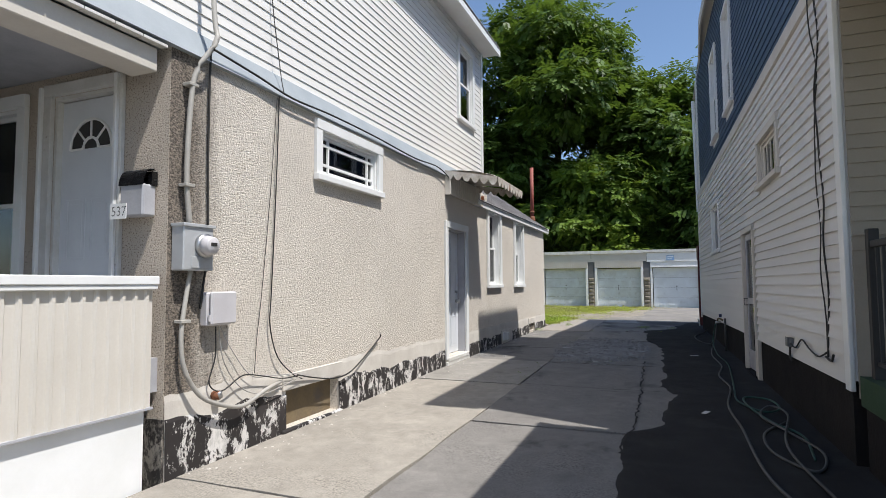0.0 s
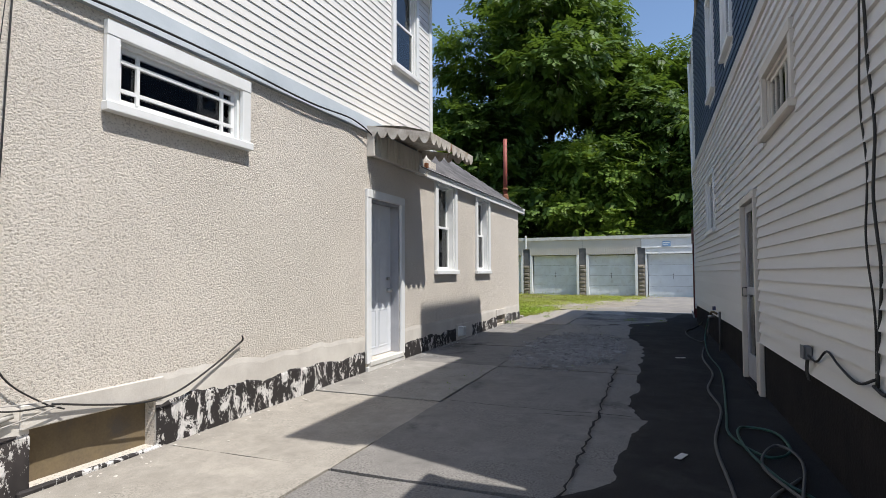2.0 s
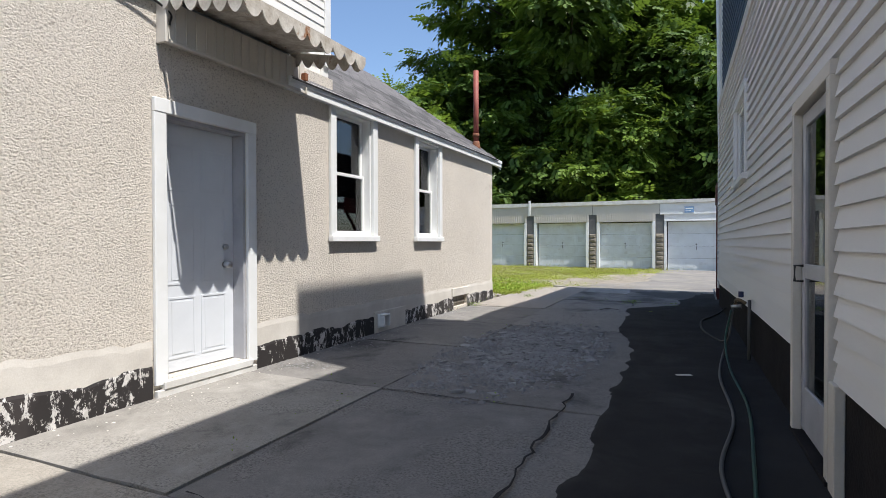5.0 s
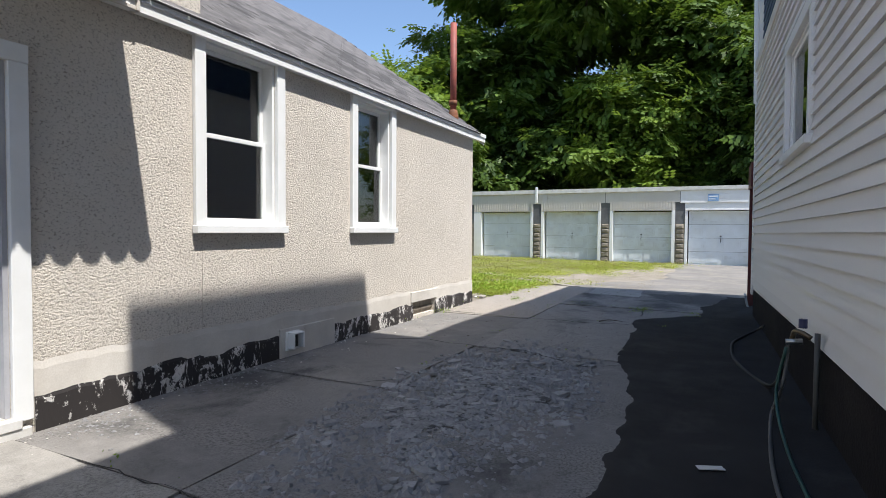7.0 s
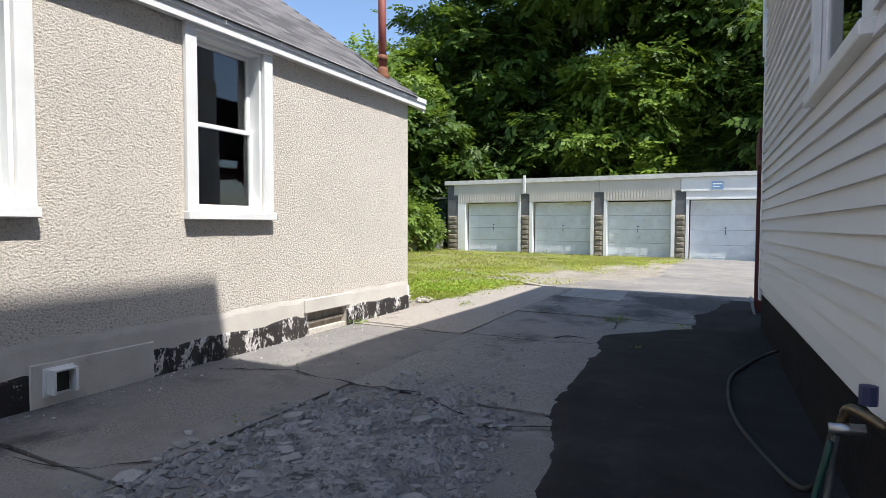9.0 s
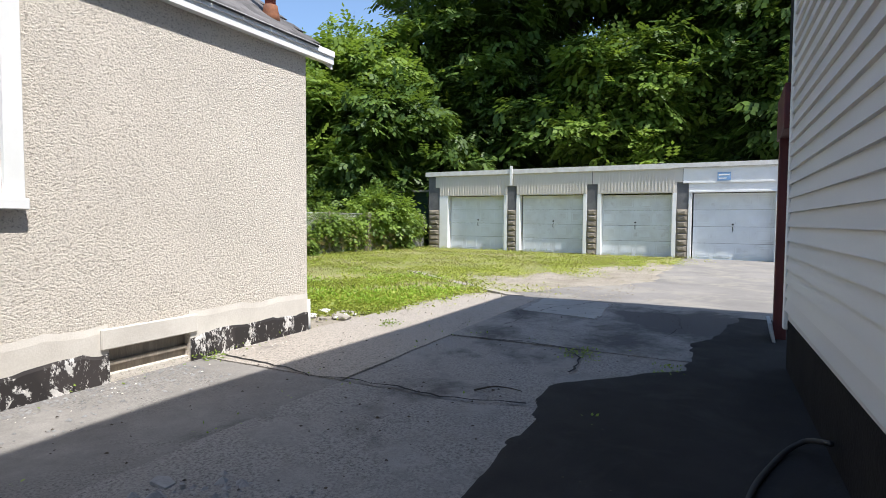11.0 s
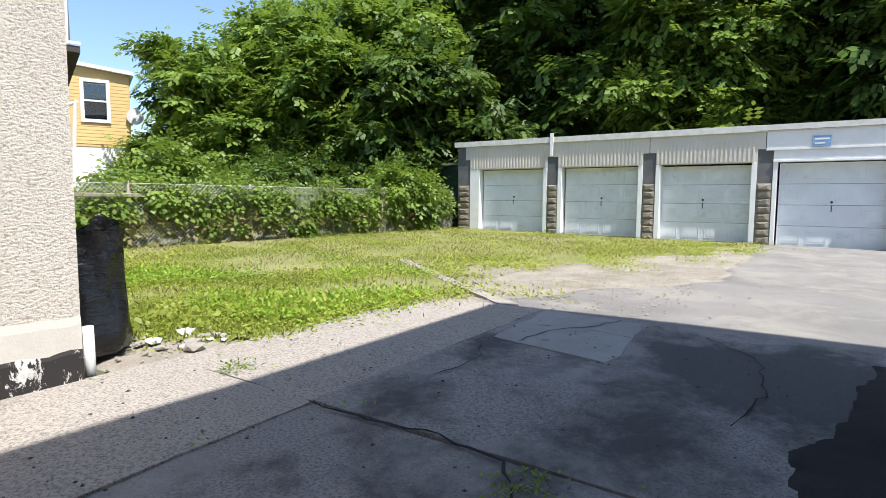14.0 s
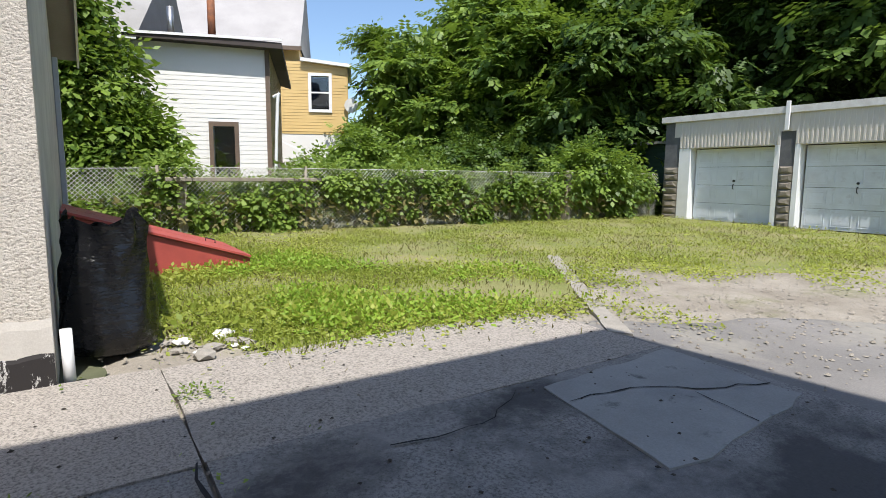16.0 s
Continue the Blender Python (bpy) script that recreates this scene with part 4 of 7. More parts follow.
# ---- trees ----
def crown_mesh(name, lobes, count, leaf, seed, material, parent, leaflets=7, droop=0.35, inner=0.3, wide=0.3, clump=0):
    """Fronds of small leaflets spread over and inside uneven lobes (x, y, z, radius, squash)."""
    rng = np.random.default_rng(seed)
    lob = np.array(lobes, float)
    wts = lob[:, 3] ** 2
    k = rng.choice(len(lob), count, p=wts / wts.sum())
    d = rng.normal(size=(count, 3))
    d /= np.linalg.norm(d, axis=1)[:, None]
    rad = 1 - inner * rng.random(count) ** 1.5 + 0.10 * rng.normal(size=count)
    bump = 1 + 0.22 * np.sin(d[:, 0] * 5 + k) * np.sin(d[:, 1] * 4 + 2 * k) * np.cos(d[:, 2] * 5 + k)
    c = lob[k, :3] + d * (lob[k, 3] * rad * bump)[:, None] * np.stack([np.ones(count), np.ones(count), lob[k, 4]], 1)
    if clump:
        # gather the fronds into sprays round fewer centres, with dark gaps between
        home = rng.integers(0, max(1, count // clump), count)
        c = c[home] + rng.normal(size=(count, 3)) * np.array([1.0, 1.0, 0.26]) * leaf * 2.1
        d = d[home] * np.array([1.0, 1.0, 0.3])
    ax = d + 0.55 * rng.normal(size=(count, 3))
    ax[:, 2] -= droop
    ax /= np.linalg.norm(ax, axis=1)[:, None]
    up = np.tile([0.0, 0, 1], (count, 1)) + (0.22 if clump else 0.45) * rng.normal(size=(count, 3)) + 0.4 * d
    side = np.cross(ax, up)
    side /= np.linalg.norm(side, axis=1)[:, None] + 1e-9
    size = leaf * rng.uniform(0.7, 1.35, count)
    verts = []
    for i in range(leaflets):
        s = (i // 2 + 0.5) / ((leaflets + 1) // 2)
        sgn = 1 if i % 2 else -1
        if i == leaflets - 1:
            sgn = 0
        root = c + ax * (s * size * 2.2)[:, None]
        dirv = side * (0.9 * sgn) + ax * (0.45 if sgn else 1.0)
        dirv[:, 2] -= 0.25
        wid = np.cross(dirv, np.cross(ax, side))
        L, Wd = size[:, None] * rng.uniform(0.8, 1.15, (count, 1)), size[:, None] * wide
        verts.append(np.stack([root, root + dirv * L * 0.45 + wid * Wd, root + dirv * L, root + dirv * L * 0.45 - wid * Wd], 1))
    v = np.concatenate(verts, 0).reshape(-1, 3)
    nq = len(v) // 4
    me = bpy.data.meshes.new(name)
    me.vertices.add(len(v))
    me.vertices.foreach_set("co", v.astype(np.float32).ravel())
    me.loops.add(nq * 4)
    me.loops.foreach_set("vertex_index", np.arange(nq * 4, dtype=np.int32))
    me.polygons.add(nq)
    me.polygons.foreach_set("loop_start", np.arange(0, nq * 4, 4, dtype=np.int32))
    me.update(calc_edges=True)
    me.materials.append(material)
    ob = new(name, me)
    if parent:
        ob.parent = parent
        ob.matrix_parent_inverse = Matrix.Translation(-parent.location)
    return ob


def tree(x, y, height, spread, seed, material, label, count=4200, leaf=0.17, low=0.18, base=None):
    rng = random.Random(seed)
    z0 = gz(x, y) if base is None else base
    t = thing("tree", (x, y, z0), label, "tree", "trees behind the garages")
    bm = tube(curve_pts([(x, y, z0 - 0.2), (x + rng.uniform(-0.2, 0.2), y, z0 + height * 0.3), (x + rng.uniform(-0.5, 0.5), y + rng.uniform(-0.4, 0.4), z0 + height * 0.75)], 4), 0.02 * height, 9, 0.006 * height)
    lobes = [(x, y, z0 + height * 0.70, spread * 0.62, 1.15)]
    n = 18
    for i in range(n):
        a = i * 2.4 + rng.uniform(-0.4, 0.4)
        hz = z0 + height * (low + (0.92 - low) * (i + 0.5) / n)
        prof = math.sin(math.pi * min(1, max(0.12, (hz - z0) / height * 0.85 + 0.08))) ** 0.7
        rr = spread * rng.uniform(0.5, 0.8) * prof
        lx, ly = x + math.cos(a) * rr, y + math.sin(a) * rr
        lobes.append((lx, ly, hz, spread * rng.uniform(0.22, 0.42), rng.uniform(0.6, 0.9)))
        tube(curve_pts([(x, y, z0 + height * 0.2 + (hz - z0) * 0.45), (x + (lx - x) * 0.5, y + (ly - y) * 0.5, hz - height * 0.06), (lx, ly, hz)], 3), 0.006 * height, 6, 0.0015 * height, bm)
    part("trunk", bm, BARK, t, smooth=True)
    crown_mesh("crown", lobes, int(count * 1.1), leaf * 1.1, seed, material, t, clump=22)
    return t


BIG = "tall leafy deciduous tree in full summer foliage"
tree(-7.3, 40.5, 24.0, 7.4, 1, LEAF_A, BIG, 13000, 0.30, 0.12)
tree(-0.3, 43.5, 18.0, 5.8, 2, LEAF_A, BIG, 10000, 0.30, 0.12)
tree(6.5, 47.0, 20.0, 6.5, 3, LEAF_A, BIG, 8000, 0.30, 0.1)
tree(13.5, 46.0, 19.0, 6.5, 4, LEAF_A, BIG, 6000, 0.30, 0.1)
tree(3.0, 38.8, 12.0, 4.2, 5, LEAF_A, BIG, 8000, 0.26, 0.16)
tree(-4.0, 38.2, 10.0, 3.6, 6, LEAF_B, BIG, 7500, 0.24, 0.2)
tree(-12.5, 39.0, 14.0, 5.4, 7, LEAF_A, BIG, 9000, 0.27, 0.08)
tree(-16.5, 34.5, 11.0, 4.6, 8, LEAF_B, BIG, 9000, 0.25, 0.08)
tree(-21.5, 33.0, 10.5, 4.4, 9, LEAF_B, BIG, 8000, 0.25, 0.08)
tree(-28.0, 36.0, 10.5, 4.6, 10, LEAF_B, BIG, 6000, 0.26, 0.08)
tree(-13.2, 32.0, 7.5, 3.2, 11, LEAF_A, "smaller dark tree beside the garage", 6500, 0.2, 0.08)
tree(9.0, 38.8, 13.0, 4.6, 12, LEAF_A, BIG, 8000, 0.26, 0.12)
tree(-20.4, 27.0, 7.6, 2.5, 13, LEAF_B, "rounded leafy tree beside the yellow house", 5200, 0.18, 0.08)
tree(-17.6, 30.6, 8.8, 3.2, 14, LEAF_B, BIG, 6500, 0.2, 0.08)
tree(-8.8, 37.6, 8.5, 3.4, 15, LEAF_A, BIG, 7000, 0.22, 0.1)


# ---- front porch of the stucco house ----
structure("porch_floor", boxes(((-9.4, -3.0, 0.55), (-3.34, 1.098, 0.80))), TRIM_GREY, "grey painted porch floor", "floor")
structure("porch_ceiling", boxes(((-9.4, -3.28, 3.12), (-3.56, 1.098, 3.158))), TRIM_GREY, "dull grey boarded porch ceiling", "ceiling")
structure("porch_beam", boxes(((-3.56, -3.3, 2.94), (-3.30, 1.0, 3.12)), bevel=0.008), TRIM_BEIGE, "beige boxed beam under the porch roof", "beam")
sof = thing("porch_soffit", (-3.4, -0.3, 3.13), "white ribbed metal soffit above the beam", "soffit", kind="structure")
structure("porch_corner_foot", boxes(((-3.55, -0.4, 0.001), (-3.262, 0.35, 0.018)), f=fF), PEEL_GREY, "flaking grey foundation at the house corner", "trim")
# unseen closure of the porch front, added to keep light out
structure("porch_front_wall", boxes(((-9.4, -3.3, 1.36), (-3.34, -3.1, 3.11))), PANEL_W, "unseen wall added to darken the porch", "wall")
structure("porch_front_parapet", boxes(((-9.4, -3.3, -0.3), (-3.34, -3.02, 1.35))), PANEL_W, "unseen panelled parapet added to keep light off the porch", "parapet")
for k in range(12):
    part("soffit_strip", boxes(((-3.298, -1.6 + k * 0.22, 3.13), (-3.235, -1.6 + k * 0.22 + 0.212, 3.15))), TRIM_AGED, sof)
parapet = thing("porch_parapet", (-3.28, -1, -0.1), "white ribbed metal porch parapet with flat cap", "parapet", kind="structure")
part("cap", boxes(((-3.36, -3.0, 1.345), (-3.205, 0.985, 1.405)), ((-3.345, -3.0, 1.31), (-3.215, 0.98, 1.344)), bevel=0.006), TRIM_W, parapet)
bm = bmesh.new()
y, prev = -3.0, None
prof = [(0.0, 0.0), (0.012, 0.016), (0.03, 0.016), (0.042, 0.0)]
while y < 0.95:
    for dy, dn in prof:
        cur = [bm.verts.new((-3.255 + dn, min(y + dy, 0.97), z)) for z in (0.47, 1.312)]
        if prev:
            bm.faces.new((prev[0], cur[0], cur[1], prev[1]))
        prev = cur
    y += 0.095
add_box(bm, (-3.33, -3.0, 0.46), (-3.262, 0.972, 1.31))
part("ribbed_panel", bm, PANEL_W, parapet)
part("lower_panel", boxes(((-3.33, -3.0, -0.3), (-3.285, 0.945, 0.475)), bevel=0.004), TRIM_W, parapet)
part("drip_edge", boxes(((-3.284, -3.0, 0.455), (-3.235, 0.975, 0.47))), TRIM_GREY, parapet)


def panel_door(name, f, u0, u1, z0, z1, n, label, knob_u, knob_z, fan=False, material=None):
    d = tagged(thing(name, f((u0 + u1) / 2, z0, n), label, "door"), kind="structure")
    material = material or DOOR_W
    part("leaf", boxes(((u0, z0, n - 0.045), (u1, z1, n)), f=f, bevel=0.003), material, d)
    w, h = u1 - u0, z1 - z0
    rows = ((0.06, 0.30), (0.36, 0.60)) if fan else ((0.05, 0.30), (0.35, 0.68), (0.73, 0.92))
    for a, b in ((0.12, 0.46), (0.54, 0.88)):
        for c, e in rows:
            A, B, C, E = u0 + w * a, u0 + w * b, z0 + h * c, z0 + h * e
            part("panel", boxes(((A, C, n + 0.001), (B, C + 0.018, n + 0.005)), ((A, E - 0.018, n + 0.001), (B, E, n + 0.005)), ((A, C + 0.018, n + 0.001), (A + 0.018, E - 0.018, n + 0.005)), ((B - 0.018, C + 0.018, n + 0.001), (B, E - 0.018, n + 0.005)), ((A + 0.04, C + 0.04, n + 0.001), (B - 0.04, E - 0.04, n + 0.004)), f=f, bevel=0.001), material, d)
    if fan:
        cu, cz, r = (u0 + u1) / 2 + 0.02, z0 + h * 0.80, w * 0.36
        bm = bmesh.new()
        c0 = bm.verts.new(f(cu, cz, n + 0.004))
        ring = [bm.verts.new(f(cu + r * math.cos(t * math.pi / 16), cz + r * math.sin(t * math.pi / 16), n + 0.004)) for t in range(17)]
        for t in range(16):
            bm.faces.new((c0, ring[t], ring[t + 1]))
        lite = part("fanlight", bm, DARK, d, "half-round fanlight, near-black sheet in place of the unlit room")
        for t in (0.0, 0.25, 0.5, 0.75, 1.0):
            part("fan_bar", tube([f(cu + 0.09 * math.cos(t * math.pi), cz + 0.09 * math.sin(t * math.pi), n + 0.008), f(cu + r * math.cos(t * math.pi), cz + r * math.sin(t * math.pi), n + 0.008)], 0.009, 6), TRIM_W, lite)
        for rr in (0.09, r):
            part("fan_rim", tube([f(cu + rr * math.cos(t * math.pi / 12), cz + rr * math.sin(t * math.pi / 12), n + 0.008) for t in range(13)], 0.012, 6), TRIM_W, lite)
    if knob_u is not None:
        for dz, r in ((0.0, 0.032), (0.17, 0.028)):
            part("knob" if dz == 0 else "deadbolt", tube([f(knob_u, knob_z + dz, n + 0.002), f(knob_u, knob_z + dz, n + 0.02), f(knob_u, knob_z + dz, n + 0.024), f(knob_u, knob_z + dz, n + (0.075 if dz == 0 else 0.03))], r, 10), CHROME, d, "dull metal lock", True)
    return d


def door_casing(name, f, u0, u1, z0, z1, w, label, trim, depth, jamb_mat):
    t = tagged(thing(name, f((u0 + u1) / 2, z0, 0), label, "door frame"), kind="structure")
    part("casing_side", boxes(((u0 - w, z0 - 0.03, 0.002), (u0, z1, 0.04)), f=f, bevel=0.005), trim, t)
    part("casing_side", boxes(((u1, z0 - 0.03, 0.002), (u1 + w, z1, 0.04)), f=f, bevel=0.005), trim, t)
    part("casing_head", boxes(((u0 - w, z1, 0.002), (u1 + w, z1 + w, 0.045)), f=f, bevel=0.005), trim, t)
    part("jamb", boxes(((u0 + 0.001, z0, -depth), (u0 + 0.03, z1 - 0.03, 0.0)), ((u1 - 0.03, z0, -depth), (u1 - 0.001, z1 - 0.03, 0.0)), ((u0 + 0.001, z1 - 0.03, -depth), (u1 - 0.001, z1 - 0.001, 0.0)), f=f), jamb_mat, t)
    return t


panel_door("door_1", fF, -4.55, -3.87, 0.80, 2.90, -0.05, "white panelled front door with half-round fanlight", None, None, True)
door_casing("door_frame_1", fF, -4.58, -3.84, 0.80, 2.94, 0.10, "aged white storm frame round the front door", TRIM_AGED, 0.15, TRIM_AGED)
part("storm_edge", boxes(((-3.80, 0.80, 0.041), (-3.765, 3.02, 0.07)), ((-4.70, 0.80, 0.041), (-4.665, 3.02, 0.07)), f=fF, bevel=0.004), TRIM_W, bpy.data.objects["door_frame_1"])
sash_window("window_8", fF, -6.3, -5.02, 1.2, 2.9, "large white framed porch window with dark glass", depth=0.04)
panel_door("door_2", fL, 6.88, 7.73, 0.11, 2.26, -0.13, "white panelled steel side door, closed", 7.62, 1.02)
door_casing("door_frame_2", fL, 6.85, 7.76, 0.10, 2.29, 0.115, "white painted door casing with grey jamb", TRIM_W, 0.19, TRIM_GREY)
structure("door_step", boxes(((6.74, -0.25, 0.001), (7.86, 0.03, 0.05)), ((6.80, 0.03, -0.15), (7.80, 0.095, 0.06)), f=fL, bevel=0.006), TRIM_AGED, "worn painted door threshold", "threshold")

# metal awning over the side door
awn = thing("door_awning", (-3.2, 7.7, 3.1), "rusty scalloped white tin awning over the side door", "awning")
part("wall_box", boxes(((6.79, 2.87, 0.001), (8.57, 3.20, 0.085)), ((6.785, 2.85, 0.001), (6.815, 3.21, 0.11)), ((8.555, 2.85, 0.001), (8.585, 3.10, 0.11)), ((6.816, 2.85, 0.086), (8.554, 2.88, 0.105)), f=fL, bevel=0.004), PANEL_W, awn, "cream panelled box on the wall")
for k in range(16):
    part("panel_rib", boxes(((6.90 + k * 0.105, 2.885, 0.086), (6.912 + k * 0.105, 3.19, 0.094)), f=fL), PANEL_W, awn)
part("bracket", boxes(((8.50, 2.98, 0.09), (8.55, 3.06, 0.15)), f=fL, bevel=0.005), RUST, awn, "small rusty bracket")
bm = bmesh.new()
rows = [(-3.27, 3.265), (-3.0, 3.25), (-2.7, 3.205), (-2.45, 3.135), (-2.335, 3.085)]
ys = [6.80 + (8.42 - 6.80) * k / 28 for k in range(29)]
lay = []
for off in (0.0, -0.012):
    lay.append([[bm.verts.new((x, y, z + off + 0.010 * (k % 2))) for k, y in enumerate(ys)] for x, z in rows])
for L in lay:
    for i in range(len(rows) - 1):
        for k in range(28):
            bm.faces.new((L[i][k], L[i + 1][k], L[i + 1][k + 1], L[i][k + 1]))
part("canopy", bm, AWNING, awn, "rust-stained ribbed tin sheet")


def scallops(p0, p1, top0, top1, drop, n, thick):
    """A hanging strip whose lower edge is a row of round scallops."""
    bm = bmesh.new()
    a, b = Vector(p0), Vector(p1)
    out = Vector(((b - a).y, -(b - a).x, 0)).normalized() * thick
    m = n * 8
    prev = None
    for k in range(m + 1):
        t = k / m
        p = a.lerp(b, t)
        top = top0 + (top1 - top0) * t
        ph = (k % 8) / 8
        low = top - drop * (0.42 + 0.58 * math.sin(math.pi * ph) ** 0.8)
        cur = [bm.verts.new((*(p + o).xy, z)) for o, z in ((Vector((0, 0, 0)), top), (Vector((0, 0, 0)), low), (out, low), (out, top))]
        if prev:
            for i in range(4):
                bm.faces.new((prev[i], cur[i], cur[(i + 1) % 4], prev[(i + 1) % 4]))
        prev = cur
    bmesh.ops.recalc_face_normals(bm, faces=bm.faces)
    return bm


part("front_valance", scallops((-2.335, 6.78, 0), (-2.335, 8.44, 0), 3.09, 3.09, 0.15, 9, 0.012), AWNING, awn)
part("side_valance", scallops((-3.26, 6.79, 0), (-2.34, 6.79, 0), 3.27, 3.09, 0.15, 6, 0.010), AWNING, awn)
part("side_valance", scallops((-3.26, 8.43, 0), (-2.34, 8.43, 0), 3.27, 3.09, 0.15, 6, 0.010), AWNING, awn)

# cellar opening, vents, patch
structure("cellar_board", boxes(((2.50, -0.10, -0.14), (3.48, 0.33, -0.10)), f=fL), surface("rusty_plywood", (0.19, 0.14, 0.075), (0.13, 0.10, 0.065), 0.85, big=3, fine=60, grain=0.25, bump=0.2, stain=(0.12, 0.10, 0.08), stain_at=(0.55, 0.7)), "rust-brown board closing the cellar window", "board")
structure("cellar_ledge", boxes(((2.44, -0.32, 0.002), (3.50, -0.055, 0.05)), f=fL, bevel=0.012), PEEL, "flaking painted ledge under the cellar window", "ledge")
structure("low_vent_board", boxes(((12.76, 0.0, -0.10), (13.52, 0.28, -0.06)), ((12.80, 0.12, -0.06), (13.48, 0.15, -0.03)), f=fL), WOOD_GY, "grey weathered boards in the low opening", "board")
dv = thing("dryer_vent", (-3.24, 10.27, 0.05), "white plastic dryer vent hood on the foundation", "vent")
part("flange", boxes(((10.17, 0.06, 0.031), (10.37, 0.25, 0.045)), f=fL, bevel=0.003), TRIM_W, dv)
part("hood", boxes(((10.19, 0.08, 0.046), (10.21, 0.23, 0.13)), ((10.33, 0.08, 0.046), (10.35, 0.23, 0.13)), ((10.19, 0.23, 0.046), (10.35, 0.245, 0.13)), f=fL, bevel=0.003), TRIM_W, dv)
part("flap", boxes(((10.215, 0.085, 0.05), (10.325, 0.225, 0.058)), f=fL), DARK, dv, "near-black plate for the unlit vent opening")

# vent stack on the wing roof
st = thing("vent_stack", (-3.56, 14.73, 3.2), "rust-red iron vent pipe on the roof", "vent pipe")
part("pipe", tube([(-3.56, 14.73, 3.15), (-3.55, 14.70, 4.84)], 0.055, 12), REDPIPE, st, smooth=True)
part("collar", tube([(-3.56, 14.73, 3.16), (-3.56, 14.73, 3.25), (-3.56, 14.73, 3.30), (-3.56, 14.73, 3.36)], 0.10, 12, 0.07), RUST, st, "dark rusted collar", True)
part("coupling", tube([(-3.558, 14.72, 3.44), (-3.558, 14.72, 3.52)], 0.072, 12), RUST, st, smooth=True)

# brick chimney behind the ridge
ch = thing("chimney", (-6.55, 12.95, 4.6), "weathered grey-brown brick chimney on the wing roof", "chimney")
BRICK = surface("sooty_brick", (0.26, 0.19, 0.155), (0.19, 0.145, 0.12), 0.92, big=4, fine=50, grain=0.3, bump=0.5, shift=True, vary=0.18)
part("stack", boxes(((-6.76, 12.74, 4.5), (-6.34, 13.18, 6.4)), bevel=0.006), surface("old_mortar", (0.33, 0.30, 0.27), (0.25, 0.23, 0.2), 0.95, fine=60), ch)
bb = boxes(((0, 0, 0), (0.205, 0.012, 0.062)), bevel=0.003)
bme = bpy.data.meshes.new("brick")
bb.to_mesh(bme)
bb.free()
bme.materials.append(BRICK)
for row in range(24):
    for k in range(2):
        for m in (pose(-6.76 + k * 0.212, 12.728, 4.62 + row * 0.073), pose(-6.328, 12.745 + k * 0.218, 4.62 + row * 0.073, 0, 0, 90)):
            o = new("brick", bme)
            o.parent = ch
            o.matrix_parent_inverse = Matrix.Translation(-ch.location)
            o.matrix_basis = m
part("cap", boxes(((-6.80, 12.70, 6.40), (-6.30, 13.22, 6.48)), bevel=0.01), CONCRETE, ch, "thin cement cap")

# barred hopper window
w3 = bpy.data.objects["window_3"]
for z in (2.66, 2.88):
    part("glazing_bar", boxes(((3.13, z - 0.014, -0.045), (4.31, z + 0.014, -0.02)), f=fL), TRIM_W, w3)
for u in (3.28, 4.16):
    part("glazing_bar", boxes(((u - 0.014, 2.58, -0.04), (u + 0.014, 2.96, -0.018)), f=fL), TRIM_W, w3)
# a pale cloth hangs behind one window
vase = thing("window_bottle", (-3.50, 11.98, 1.34), "pale bottle on the inner window ledge", "bottle")
part("bottle", tube(curve_pts([(-3.50, 11.98, 1.31), (-3.50, 11.98, 1.36), (-3.50, 11.98, 1.55), (-3.50, 11.98, 1.62)], 4), 0.045, 10, 0.015), TRIM_W, vase, smooth=True)

# ---- meter, boxes and cables on the stucco corner ----
mt = thing("electric_meter", (-3.2, 1.28, 1.45), "grey electric meter box with round glass meter", "meter")
part("meter_box", boxes(((1.13, 1.45, 0.004), (1.43, 1.80, 0.13)), f=fL, bevel=0.008), METAL_GREY, mt)
part("cover_lip", boxes(((1.12, 1.785, 0.004), (1.44, 1.81, 0.145)), f=fL, bevel=0.003), METAL_GREY, mt)
part("seal_plate", boxes(((1.20, 1.47, 0.131), (1.41, 1.56, 0.138)), f=fL, bevel=0.003), METAL_GREY, mt)
part("meter_ring", tube([fL(1.325, 1.645, 0.131), fL(1.325, 1.645, 0.165)], 0.092, 20), CHROME, mt, "metal meter ring", True)
dial = part("meter_dome", tube([fL(1.325, 1.645, 0.16), fL(1.325, 1.645, 0.20), fL(1.325, 1.645, 0.225), fL(1.325, 1.645, 0.235)], 0.08, 20, 0.06), PLASTIC_LT, mt, "pale round meter dome", True)
part("display", boxes(((1.295, 1.64, 0.236), (1.355, 1.665, 0.240)), f=fL), CABLE_BK, dial)
cd = thing("service_conduit", (-3.2, 1.24, 1.8), "pale grey service conduit down the house corner", "conduit")
part("upper_conduit", tube(curve_pts([(-3.22, 1.26, 1.80), (-3.22, 1.22, 2.2), (-3.21, 1.24, 2.8), (-3.19, 1.28, 3.05), (-3.12, 1.40, 3.32), (-3.17, 1.42, 3.6), (-3.30, 1.43, 5.2)], 6), 0.021, 10), CABLE_GY, cd, smooth=True)
part("lower_conduit", tube(curve_pts([(-3.21, 1.27, 1.46), (-3.21, 1.22, 1.2), (-3.21, 1.19, 0.94), (-3.20, 1.22, 0.70), (-3.18, 1.36, 0.48), (-3.17, 1.60, 0.36), (-3.18, 1.85, 0.31), (-3.21, 2.15, 0.38), (-3.23, 2.40, 0.42)], 6), 0.018, 10), CABLE_GY, cd, smooth=True)
